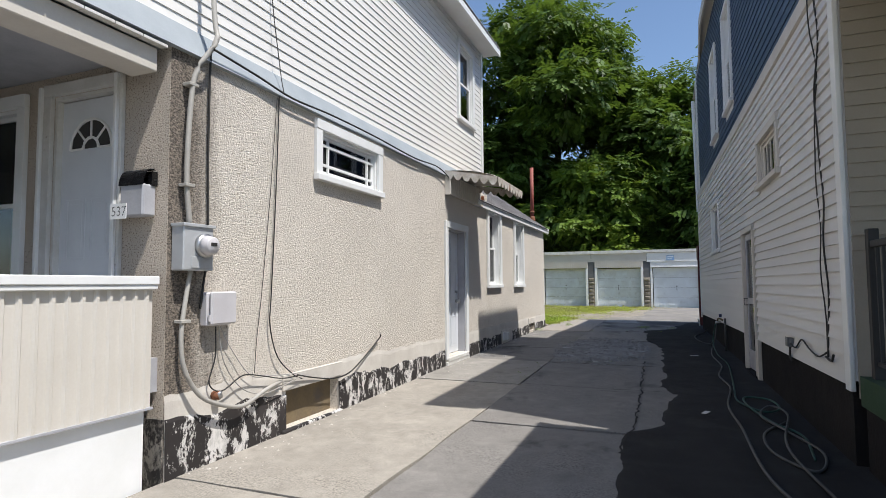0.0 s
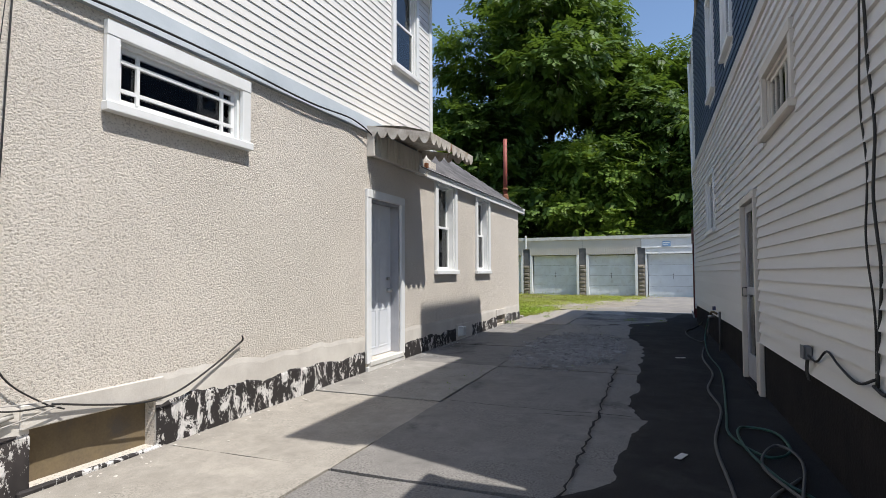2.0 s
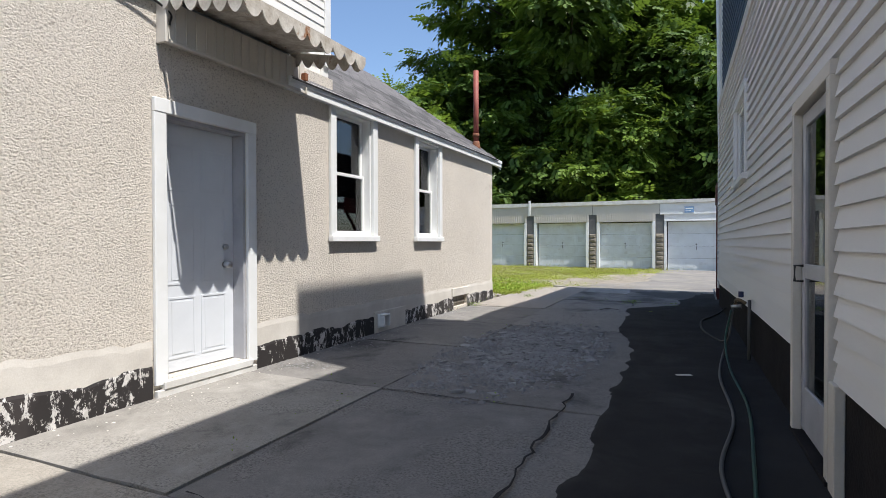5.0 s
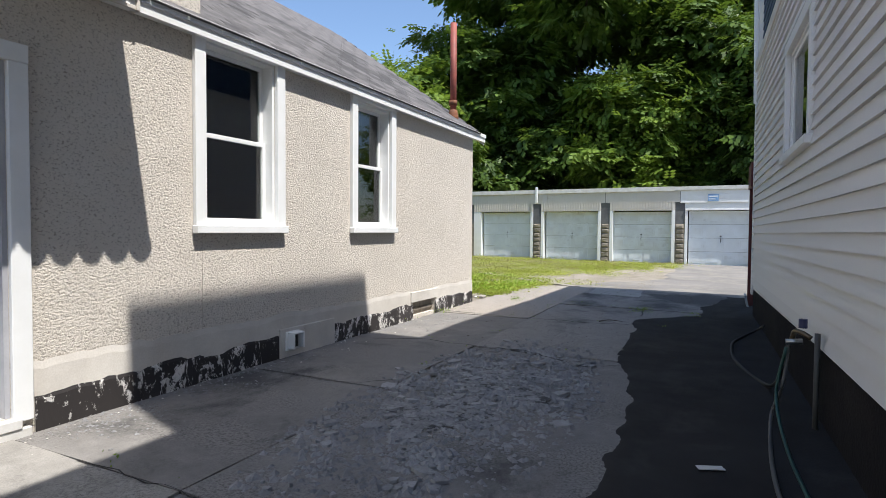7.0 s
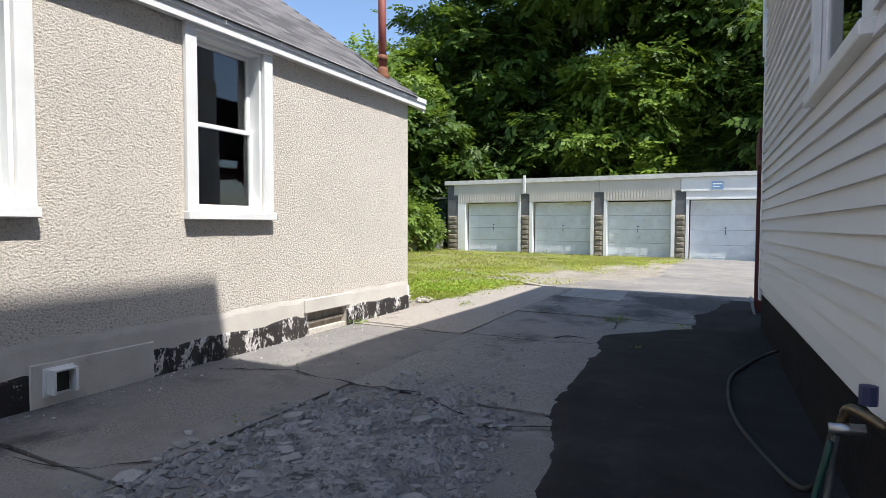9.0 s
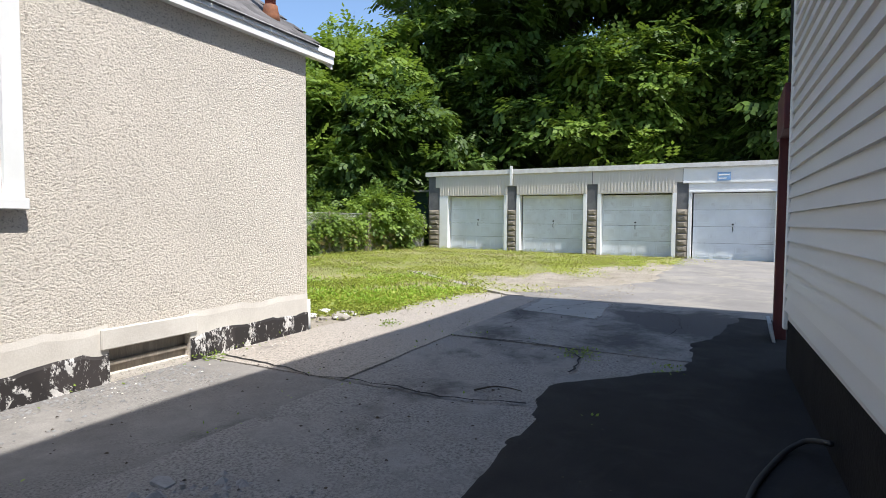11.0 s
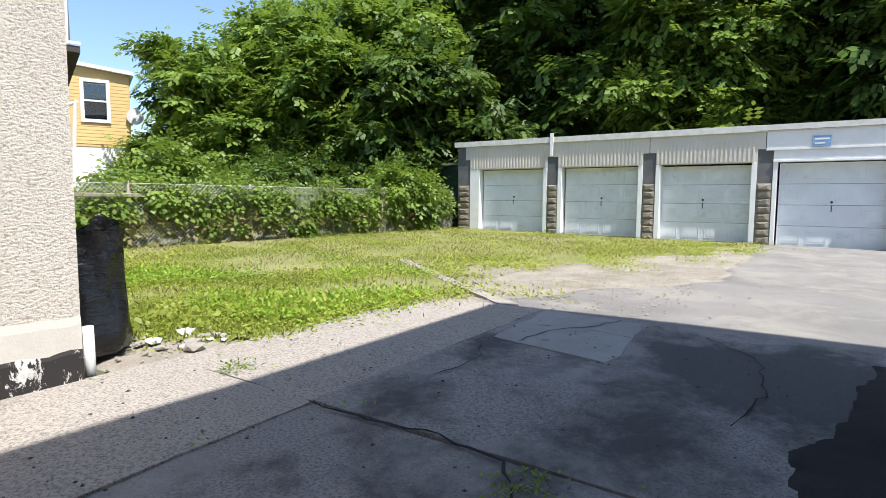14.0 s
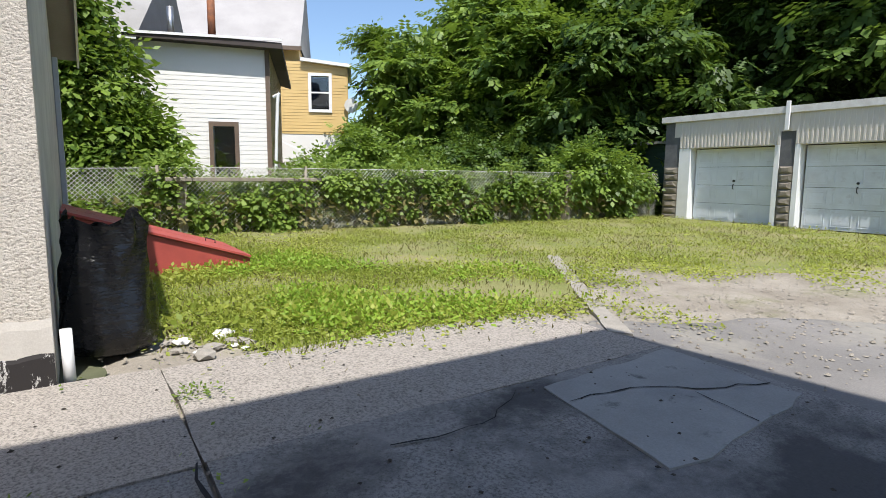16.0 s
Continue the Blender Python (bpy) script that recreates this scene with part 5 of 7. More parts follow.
for u, z in ((1.225, 2.1), (1.245, 2.9), (1.21, 1.05)):
    part("clip", boxes(((u - 0.04, z, 0.003), (u + 0.05, z + 0.025, 0.085)), f=fL, bevel=0.003), CABLE_GY, cd)
ub = thing("utility_box", (-3.2, 1.56, 1.0), "light plastic telephone box on the stucco", "utility box")
part("body", boxes(((1.42, 1.01, 0.004), (1.70, 1.28, 0.085)), f=fL, bevel=0.012), PLASTIC_LT, ub)
part("cover", boxes(((1.435, 1.02, 0.086), (1.715, 1.285, 0.12)), f=fL, bevel=0.012), PLASTIC_LT, ub)
part("hinge", tube([fL(1.43, 1.05, 0.10), fL(1.43, 1.10, 0.10)], 0.012, 8), PLASTIC_LT, ub)


def cable(name, pts, r, material, label, n=6):
    """A slack cable clipped to a wall."""
    t = part(name, tube(curve_pts(pts, n), r, 6), material, smooth=True)
    return tagged(t, label, "cable", "cables on the wall")


BKC = "thin black cable hanging against the stucco"
cable("wall_cable", [(-3.25, 2.36, 3.20), (-3.24, 2.33, 2.6), (-3.245, 2.30, 1.8), (-3.24, 2.26, 1.2), (-3.23, 2.24, 0.95), (-3.22, 2.34, 0.66), (-3.22, 2.58, 0.46), (-3.20, 2.70, 0.40)], 0.006, CABLE_BK, BKC)
cable("wall_cable", [(-3.25, 2.33, 3.15), (-3.245, 2.24, 2.2), (-3.245, 2.14, 1.3), (-3.24, 2.07, 0.85), (-3.235, 2.04, 0.55)], 0.003, CABLE_BK, BKC)
cable("wall_cable", [(-3.22, 1.45, 3.3), (-3.24, 1.46, 3.1), (-3.245, 1.46, 2.4), (-3.245, 1.475, 1.64), (-3.24, 1.43, 1.35), (-3.24, 1.40, 1.15)], 0.009, CABLE_BK, BKC)
cable("wall_cable", [(-3.22, 1.55, 1.0), (-3.23, 1.56, 0.75), (-3.23, 1.50, 0.55), (-3.21, 1.62, 0.47), (-3.2, 1.85, 0.56), (-3.21, 2.1, 0.52), (-3.21, 2.4, 0.45), (-3.2, 2.66, 0.44)], 0.006, CABLE_BK, BKC)
cable("wall_cable", [(-3.22, 1.58, 1.0), (-3.23, 1.66, 0.7), (-3.22, 1.85, 0.46), (-3.2, 2.1, 0.36), (-3.2, 2.4, 0.38), (-3.2, 2.68, 0.43)], 0.005, CABLE_GY, "thin grey cable hanging against the stucco")
cable("wall_cable", [(-3.22, 1.6, 1.0), (-3.23, 1.74, 0.8), (-3.22, 1.98, 0.54), (-3.21, 2.25, 0.5), (-3.2, 2.6, 0.47)], 0.004, CABLE_GY, "thin grey cable hanging against the stucco")
cable("wall_cable", [(-3.2, 2.62, 0.45), (-3.22, 2.95, 0.37), (-3.22, 3.3, 0.31), (-3.2, 3.6, 0.33), (-3.23, 4.0, 0.46), (-3.24, 4.34, 0.62), (-3.22, 4.38, 0.66), (-3.21, 4.36, 0.70)], 0.008, CABLE_BK, "stiff black cable end sticking off the wall")
cable("wall_cable", [(-3.20, 1.42, 3.28), (-3.205, 2.0, 3.24), (-3.20, 2.5, 3.19), (-3.19, 3.2, 3.21), (-3.205, 4.2, 3.22), (-3.2, 5.4, 3.19), (-3.2, 6.3, 3.23), (-3.19, 6.82, 3.12), (-3.18, 6.84, 3.0)], 0.010, CABLE_BK, "black cable running under the flashing")
cable("wall_cable", [(-3.2, 2.37, 3.19), (-3.28, 2.40, 3.5), (-3.37, 2.36, 4.4), (-3.37, 2.3, 5.6)], 0.005, CABLE_BK, "black cable up the white siding")
vlv = thing("wall_valve", (-3.2, 1.60, 0.42), "small rusty valve on the plaster belt", "valve")
part("valve_body", tube([fL(1.58, 0.44, 0.01), fL(1.58, 0.44, 0.07)], 0.035, 8), RUST, vlv, smooth=True)
part("valve_cap", tube([fL(1.58, 0.47, 0.06), fL(1.60, 0.42, 0.06)], 0.025, 8), CHROME, vlv, smooth=True)

mb = thing("mailbox", (-3.48, 1.0, 1.85), "grey metal mailbox with black lid and number", "mailbox")
part("box", boxes(((-3.62, 1.86, 0.01), (-3.38, 2.10, 0.13)), f=fF, bevel=0.012), TRIM_GREY, mb)
bm = bmesh.new()
prev = None
for k in range(9):
    a = k / 8 * math.pi * 0.62
    cur = [bm.verts.new(fF(u, 2.09 + 0.13 * math.sin(a), 0.135 - 0.125 * (1 - math.cos(a)) * 0.62)) for u in (-3.63, -3.37)]
    if prev:
        bm.faces.new((prev[0], prev[1], cur[1], cur[0]))
    prev = cur
add_box(bm, (-3.63, 2.09, 0.01), (-3.37, 2.20, 0.06), fF)
part("lid", bm, PLASTIC_BK, mb, "rounded black lid")
plate = part("number_plate", boxes(((-3.70, 1.84, 0.14), (-3.53, 1.955, 0.146)), f=fF), TRIM_W, mb, "white number plate")
txt = bpy.data.curves.new("number", 'FONT')
txt.body, txt.size, txt.extrude = "537", 0.105, 0.001
txt.materials.append(CABLE_BK)
num = new("number", txt)
num.parent = plate
num.matrix_basis = pose(-3.685, 1.1 - 0.148, 1.862, 90, 0, 0)

TRIM_DKG = surface("dark_grey_box", (0.16, 0.16, 0.165), (0.12, 0.12, 0.125), 0.5, bump=0)

# ---- details of the pale house ----
def storm_door():
    d = tagged(thing("door_3", fR(7.5, 0.0, 0), "pale storm door with two tall panes", "door"), kind="structure")
    part("door_jamb", boxes(((6.99, -0.12, -0.16), (7.06, 2.05, 0.05)), ((7.92, -0.12, -0.16), (7.99, 2.05, 0.05)), ((6.99, 2.05, -0.16), (7.99, 2.13, 0.05)), f=fR, bevel=0.004), TRIM_BEIGE, d)
    n = 0.0
    part("stile", boxes(((7.07, 0.0, n - 0.03), (7.16, 2.04, n)), f=fR, bevel=0.003), TRIM_GREY, d)
    part("stile", boxes(((7.82, 0.0, n - 0.03), (7.91, 2.04, n)), f=fR, bevel=0.003), TRIM_GREY, d)
    for a, b in ((0.0, 0.28), (0.98, 1.07), (1.95, 2.04)):
        part("rail", boxes(((7.16, a, n - 0.03), (7.82, b, n)), f=fR, bevel=0.003), TRIM_GREY, d)
    for a, b in ((0.28, 0.98), (1.07, 1.95)):
        p = part("pane", boxes(((7.155, a, n - 0.018), (7.825, b, n - 0.013)), f=fR), GLASS, d, "reflecting door glass")
        p.visible_shadow = False
    part("handle", tube([fR(7.86, 0.96, 0.001), fR(7.86, 0.96, 0.05), fR(7.86, 1.06, 0.05), fR(7.86, 1.06, 0.001)], 0.009, 6), CABLE_BK, d, smooth=True)
    part("inner_door", boxes(((7.06, -0.1, -0.198), (7.92, 2.05, -0.165)), f=fR), BLIND, d)
    part("threshold", boxes(((6.99, -0.45, -0.15), (7.99, -0.02, 0.06)), f=fR, bevel=0.006), BLACKBASE, d)


storm_door()
structure("leader_board", boxes(((6.86, -0.10, 0.0), (6.97, 0.50, 0.05)), f=fR, bevel=0.005), TRIM_BEIGE, "pale upright board beside the storm door", "trim")
w6 = bpy.data.objects["window_6"]
part("boarding", boxes(((11.02, 2.08, -0.10), (12.14, 3.0, -0.075)), f=fR), surface("raw_plywood", (0.42, 0.30, 0.16), (0.34, 0.24, 0.13), 0.8, big=2, fine=50, stretch=(1, 4, 0.6), grain=0.2, bump=0.1), w6, "raw brown plywood behind the glass")
eb = thing("outlet_box", fR(5.05, 0.62, 0), "grey outdoor outlet box under the siding", "outlet box")
part("box", boxes(((4.92, 0.585, 0.02), (5.02, 0.685, 0.07)), f=fR, bevel=0.008), TRIM_DKG, eb)
part("lid", boxes(((4.917, 0.59, 0.071), (5.023, 0.69, 0.08)), f=fR, bevel=0.004), TRIM_DKG, eb)
for du in (0.0, 0.04):
    part("lead", tube(curve_pts([fR(4.95 + du, 0.59, 0.045), fR(4.95 + du, 0.50, 0.05), fR(4.93 + du, 0.44, 0.04)], 4), 0.008, 6), CABLE_BK, eb)
for k, (r, ph) in enumerate(((0.008, 0.0), (0.006, 1.7))):
    pts = [fR(3.62 + 0.10 * k + 0.05 * math.sin(z * 3.1 + ph) + 0.02 * math.sin(z * 9 + ph), z, 0.035 + 0.012 * math.sin(z * 5 + ph)) for z in np.linspace(4.6, 0.62, 26)]
    cable("house_cable", pts, r, CABLE_BK, "black cable hanging down the pale siding", 3)
cable("house_cable", [fR(3.66, 0.66, 0.04), fR(3.9, 0.60, 0.05), fR(4.25, 0.64, 0.04), fR(4.5, 0.70, 0.04), fR(4.75, 0.60, 0.04), fR(4.92, 0.62, 0.05)], 0.008, CABLE_BK, "black cable along the siding foot")
cable("house_cable", [fR(3.70, 0.62, 0.04), fR(3.55, 0.60, 0.04), fR(3.45, 0.66, 0.05)], 0.010, CABLE_BK, "short black cable end")

# porch of the pale house
structure("pale_porch_floor", boxes(((1.54, -1.2, 0.40), (9.3, 3.09, 0.62))), surface("green_carpet", (0.02, 0.05, 0.02), (0.03, 0.06, 0.03), 0.95, big=4, fine=80, bump=0.4), "porch floor with dark green carpet", "floor")
structure("pale_porch_base", boxes(((1.57, -1.15, -0.4), (9.3, 3.09, 0.399))), BLACKBASE, "dark porch base wall", "wall")
fs = bmesh.new()
siding(None, lambda u, z, n: Vector((u, 3.112 - n, z)), 1.535, 9.4, 0.45, 3.6, 0.112, SIDING_R, (), 0.02, fs)
structure("pale_porch_siding", fs, surface("tan_siding", (0.36, 0.31, 0.25), (0.32, 0.275, 0.22), 0.6, big=1, fine=80, grain=0.08, bump=0.06), "tan lap siding behind the porch", "wall")
structure("pale_porch_roof", boxes(((0.99, -1.4, 3.68), (1.50, 3.08, 3.82)), ((1.562, -1.4, 3.58), (9.4, 3.10, 3.84)), ((0.95, -1.45, 3.72), (0.985, 3.10, 3.98)), bevel=0.006), TRIM_BEIGE, "beige porch roof edge", "roof")
rl = thing("porch_railing", (1.8, 1.6, 0.62), "black iron porch railing on green carpet", "railing")
part("top_rail", boxes(((1.60, 0.2, 1.58), (1.65, 2.95, 1.63)), bevel=0.004), CABLE_BK, rl)
part("bottom_rail", boxes(((1.61, 0.2, 0.72), (1.64, 2.95, 0.75))), CABLE_BK, rl)
for k in range(20):
    part("baluster", boxes(((1.615, 0.3 + k * 0.135, 0.75), (1.635, 0.32 + k * 0.135, 1.58))), CABLE_BK, rl)
for py in (0.15, 2.93):
    part("post", boxes(((1.59, py, 0.62), (1.66, py + 0.07, 1.72)), bevel=0.004), CABLE_BK, rl)

# spigot and hoses
sp = thing("garden_spigot", fR(10.28, 0.45, 0), "wet brass spigot on a standpipe", "spigot")
part("standpipe", tube([fR(10.20, -0.05, 0.06), fR(10.20, 0.64, 0.06)], 0.017, 8), HOSE_GY, sp, smooth=True)
part("tap", tube(curve_pts([fR(10.23, 0.60, 0.09), fR(10.26, 0.63, 0.14), fR(10.34, 0.62, 0.17), fR(10.38, 0.54, 0.18)], 4), 0.018, 8), BRASS, sp, smooth=True)
part("tap_wheel", tube([fR(10.28, 0.66, 0.13), fR(10.28, 0.70, 0.13), fR(10.28, 0.705, 0.13), fR(10.28, 0.72, 0.13)], 0.026, 8), surface("blue_tap_wheel", (0.03, 0.04, 0.12), None, 0.5, bump=0), sp, "dark blue tap wheel")
part("splitter", tube([fR(10.34, 0.56, 0.12), fR(10.34, 0.55, 0.22)], 0.02, 8), CHROME, sp, smooth=True)


def gpt(x, y, dz=0.045):
    return (x, y, gz(x, y) + dz)


def hose(pts, r, material, label):
    t = part("garden_hose", tube(curve_pts(pts, 7), r, 7), material, smooth=True)
    return tagged(t, label, "hose", "hoses by the foundation")


hose([fR(10.34, 0.53, 0.20), fR(10.28, 0.25, 0.24), gpt(0.98, 10.3), gpt(0.92, 9.2), gpt(0.97, 8.0), gpt(0.86, 7.0), gpt(0.92, 6.1), gpt(0.80, 5.0), gpt(0.83, 4.0), gpt(0.86, 2.6), gpt(1.1, 1.6)], 0.012, HOSE_GY, "dull grey hose lying along the drive")
hose([fR(10.30, 0.52, 0.22), fR(10.23, 0.2, 0.28), gpt(1.02, 9.6), gpt(1.08, 8.3), gpt(1.02, 7.0), gpt(0.95, 5.9), gpt(0.92, 5.2, 0.06), gpt(1.1, 4.7, 0.07), gpt(1.28, 4.9, 0.07), gpt(1.25, 5.4, 0.06), gpt(1.02, 5.5, 0.05), gpt(0.98, 4.9, 0.08), gpt(1.12, 4.3, 0.06), gpt(1.3, 3.9, 0.05), gpt(1.25, 3.2)], 0.011, HOSE_GN, "green garden hose in loose loops")
hose([fR(10.38, 0.52, 0.20), fR(10.58, 0.25, 0.22), gpt(1.0, 11.2), gpt(0.80, 12.0), gpt(0.78, 12.9), gpt(0.92, 13.5), gpt(1.05, 13.7, 0.09), gpt(1.12, 13.4, 0.2)], 0.014, CABLE_BK, "black hose looped on the asphalt")
hose([gpt(1.25, 4.4), gpt(1.0, 3.9), gpt(0.98, 3.3), gpt(1.2, 2.9), gpt(1.35, 3.4), gpt(1.2, 3.9, 0.07), gpt(1.05, 4.5, 0.07), gpt(1.2, 5.0, 0.07), gpt(1.3, 4.6, 0.08), gpt(1.1, 3.4, 0.07), gpt(1.2, 2.2)], 0.011, HOSE_GY, "grey hose tangled by the foundation")

# rear porch of the pale house
rp = thing("rear_porch", (1.4, 16.3, 0), "dark red wooden rear porch post and deck", "porch")
part("post", boxes(((1.075, 16.9, -0.1), (1.19, 17.02, 2.15)), bevel=0.006), WOOD_RED, rp)
part("deck_beam", boxes(((1.06, 16.2, 2.02), (1.20, 17.15, 2.42)), bevel=0.006), WOOD_RED, rp)
part("deck", boxes(((1.26, 15.70, 2.18), (4.0, 17.15, 2.30))), WOOD_RED, rp)
part("screen", boxes(((1.14, 15.72, 2.43), (1.18, 17.1, 3.6))), BLACKBASE, rp, "dark screened rail")
part("brace", boxes(((1.18, 0, -0.04), (1.24, 0.75, 0.04)), f=lambda a, b, c: Vector((a, 17.0 - b * 0.9 + c, 1.35 + b))), WOOD_RED, rp)
part("roof_post", tube([(1.15, 17.0, 3.5), (1.10, 17.0, 7.0)], 0.05, 8), TRIM_W, rp)
brd = part("leaning_board", boxes(((1.02, 16.7, 0.0), (1.05, 17.2, 0.2)), f=lambda a, b, c: Vector((a + 0.2 * (0.32 - c) - 0.02, b, c)), bevel=0.004), TRIM_BLUE)
tagged(brd, "pale blue plastic board leaning by the porch", "board")


# ---- back yard ----
bag = thing("rubbish_bag", (-3.94, 15.23, 0), "full black plastic rubbish bag standing open", "rubbish bag")
bm = bmesh.new()
rings = []
nseg = 40
levels = [0.0, 0.03, 0.10, 0.20, 0.34, 0.48, 0.60, 0.70, 0.78, 0.86, 0.92]
for zi, z in enumerate(levels):
    prof = np.interp(z, [0, 0.05, 0.2, 0.5, 0.7, 0.82, 0.92], [0.23, 0.285, 0.280, 0.255, 0.235, 0.205, 0.225])
    ring = []
    for k in range(nseg):
        a = k * 2 * math.pi / nseg
        fold = 0.055 * noise.noise(Vector((math.cos(a) * 2.5, math.sin(a) * 2.5, z * 3))) + 0.022 * noise.noise(Vector((math.cos(a) * 7, math.sin(a) * 7, z * 9))) + (0.03 * math.sin(a * 9 + 2) if z > 0.7 else 0.0)
        top = 0.16 * noise.noise(Vector((math.cos(a) * 1.8, math.sin(a) * 1.8, 8))) if z > 0.8 else 0.0
        ring.append(bm.verts.new((-3.94 + (prof + fold) * math.cos(a) * 0.95, 15.23 + (prof + fold) * math.sin(a) * 1.05, z + top + 0.015)))
    rings.append(ring)
for q, s in zip(rings, rings[1:]):
    for k in range(nseg):
        bm.faces.new((q[k], q[(k + 1) % nseg], s[(k + 1) % nseg], s[k]))
bm.faces.new(rings[0][::-1])
part("sack", bm, PLASTIC_BK, bag, smooth=True)
bm = bmesh.new()
inner = [[bm.verts.new((-3.94 + r * math.cos(k * 2 * math.pi / 24), 15.23 + r * math.sin(k * 2 * math.pi / 24), z + 0.05 * noise.noise(Vector((k, r * 9, 1))))) for k in range(24)] for r, z in ((0.13, 0.82), (0.08, 0.80), (0.03, 0.82))]
for q, s in zip(inner, inner[1:]):
    for k in range(24):
        bm.faces.new((q[k], q[(k + 1) % 24], s[(k + 1) % 24], s[k]))
bm.faces.new(inner[-1])
part("contents", bm, PLASTIC_BK, bag, smooth=True)

stub = part("pipe_stub", tube([(-3.32, 14.985, -0.05), (-3.32, 14.98, 0.335)], 0.032, 12), TRIM_W, smooth=True)
tagged(stub, "short white plastic pipe stub by the wall", "pipe")

hatch = thing("cellar_hatch", (-7.6, 16, 0), "red painted steel cellar hatch against the rear wall", "hatch")
for x0, x1 in ((-8.5, -8.44), (-6.96, -6.90)):
    bm = bmesh.new()
    q = [bm.verts.new((x, y, z)) for x in (x0, x1) for y, z in ((14.93, -0.1), (16.95, -0.1), (16.95, 0.17), (14.93, 0.80))]
    for k in ((0, 1, 2, 3), (7, 6, 5, 4), (0, 4, 5, 1), (1, 5, 6, 2), (2, 6, 7, 3), (3, 7, 4, 0)):
        bm.faces.new([q[i] for i in k])
    bmesh.ops.recalc_face_normals(bm, faces=bm.faces)
    part("side_panel", bm, HATCH_RED, hatch)
slope = lambda a, b, c: Vector((a, 14.93 + b * 2.05, 0.81 - b * 0.64 + c))
part("door_leaf", boxes(((-8.54, 0, 0), (-7.71, 0.99, 0.035)), f=slope, bevel=0.004), HATCH_RED, hatch)
part("door_leaf", boxes(((-7.69, 0, 0), (-6.86, 0.99, 0.035)), f=slope, bevel=0.004), HATCH_RED, hatch)
part("front_panel", boxes(((-8.44, 16.9, -0.1), (-6.96, 16.94, 0.16))), HATCH_RED, hatch)
part("handle", tube([slope(-7.75, 0.8, 0.03), slope(-7.75, 0.8, 0.08), slope(-7.75, 0.86, 0.08), slope(-7.75, 0.86, 0.03)], 0.01, 6), CABLE_BK, hatch)
ds = thing("downspout", (-5.5, 15.1, 0.2), "pale downspout on the rear wall", "downspout")
part("pipe", boxes(((-9.2, 14.925, 0.0), (-9.12, 14.995, 2.85)), bevel=0.01), TRIM_BLUE, ds)
part("strap", boxes(((-9.22, 14.922, 1.4), (-9.10, 15.0, 1.43))), TRIM_BLUE, ds)


# chain-link fence
def fx(y):
    return -11.35 + 0.055 * (y - 14)


fence = thing("chain_link_fence", (-10.9, 22, 0.1), "rusty chain-link fence grown over with vines", "fence")
bm = bmesh.new()


def strand(bm, a, b, r=0.0052):
    d = (b - a).normalized()
    s = d.cross(Vector((1, 0, 0))).normalized() * r
    q = [bm.verts.new(p + o) for p in (a, b) for o in (s, Vector((r, 0, 0)), -s)]
    for k in range(3):
        bm.faces.new((q[k], q[(k + 1) % 3], q[3 + (k + 1) % 3], q[3 + k]))


FH, f0, f1, cell = 1.28, 13.5, 30.2, 0.085
for sgn in (1, -1):
    y = f0 - FH
    while y < f1 + FH:
        lo_t = max(0.0, (f0 - y) / FH) if sgn > 0 else max(0.0, (y - f1) / FH)
        hi_t = min(1.0, (f1 - y) / FH) if sgn > 0 else min(1.0, (y - f0) / FH)
        if hi_t > lo_t:
            p = [Vector((fx(y + sgn * t * FH) + 0.02 * math.sin(y * 2), y + sgn * t * FH, gz(-11, y) + 0.03 + t * FH)) for t in (lo_t, hi_t)]
            strand(bm, *p)
        y += cell
tagged(part("wire_mesh", bm, GALV, fence, "diamond wire mesh"), kind="stuff")
for k, y in enumerate((13.6, 16.4, 19.2, 22.0, 24.6, 27.2, 29.9)):
    part("post", tube([(fx(y), y, -0.1), (fx(y) + 0.02 * (k % 3 - 1), y, gz(-11, y) + 1.36)], 0.028, 8), WOOD_GY, fence, smooth=True)
part("top_wire", tube([(fx(y), y, gz(-11, y) + 1.31) for y in (f0, 18, 23, 27, f1)], 0.008, 6), GALV, fence)
for nm, lab, items, cat in (("fence_board", "grey weathered board tied along the fence", [((-11.05, 16.5, 1.12), (-11.0, 19.6, 1.20))], "board"),
                            ("old_post", "split grey wooden post in the fence", [((-10.66, 26.35, -0.1), (-10.50, 26.55, 1.45))], "post"),
                            ("old_post", "split grey wooden post in the fence", [((-10.70, 25.75, -0.1), (-10.58, 25.87, 1.10))], "post"),
                            ("old_post", "split grey wooden post in the fence", [((-11.25, 16.7, -0.1), (-11.08, 16.88, 1.25))], "post")):
    tagged(part(nm, boxes(*items, bevel=0.012), WOOD_GY), lab, cat)
shed = thing("green_shed", (-12, 32, 0), "dark green weathered shed behind the fence", "shed")
part("wall", boxes(((-13.2, 31.0, -0.2), (-10.75, 33.5, 2.35))), surface("green_boards", (0.03, 0.06, 0.05), (0.02, 0.045, 0.035), 0.8, big=2, fine=60, stretch=(1, 1, 6), bump=0.2), shed)
part("roof", boxes(((-13.4, 30.8, 2.36), (-10.6, 33.7, 2.44))), ROOF_FLAT, shed)

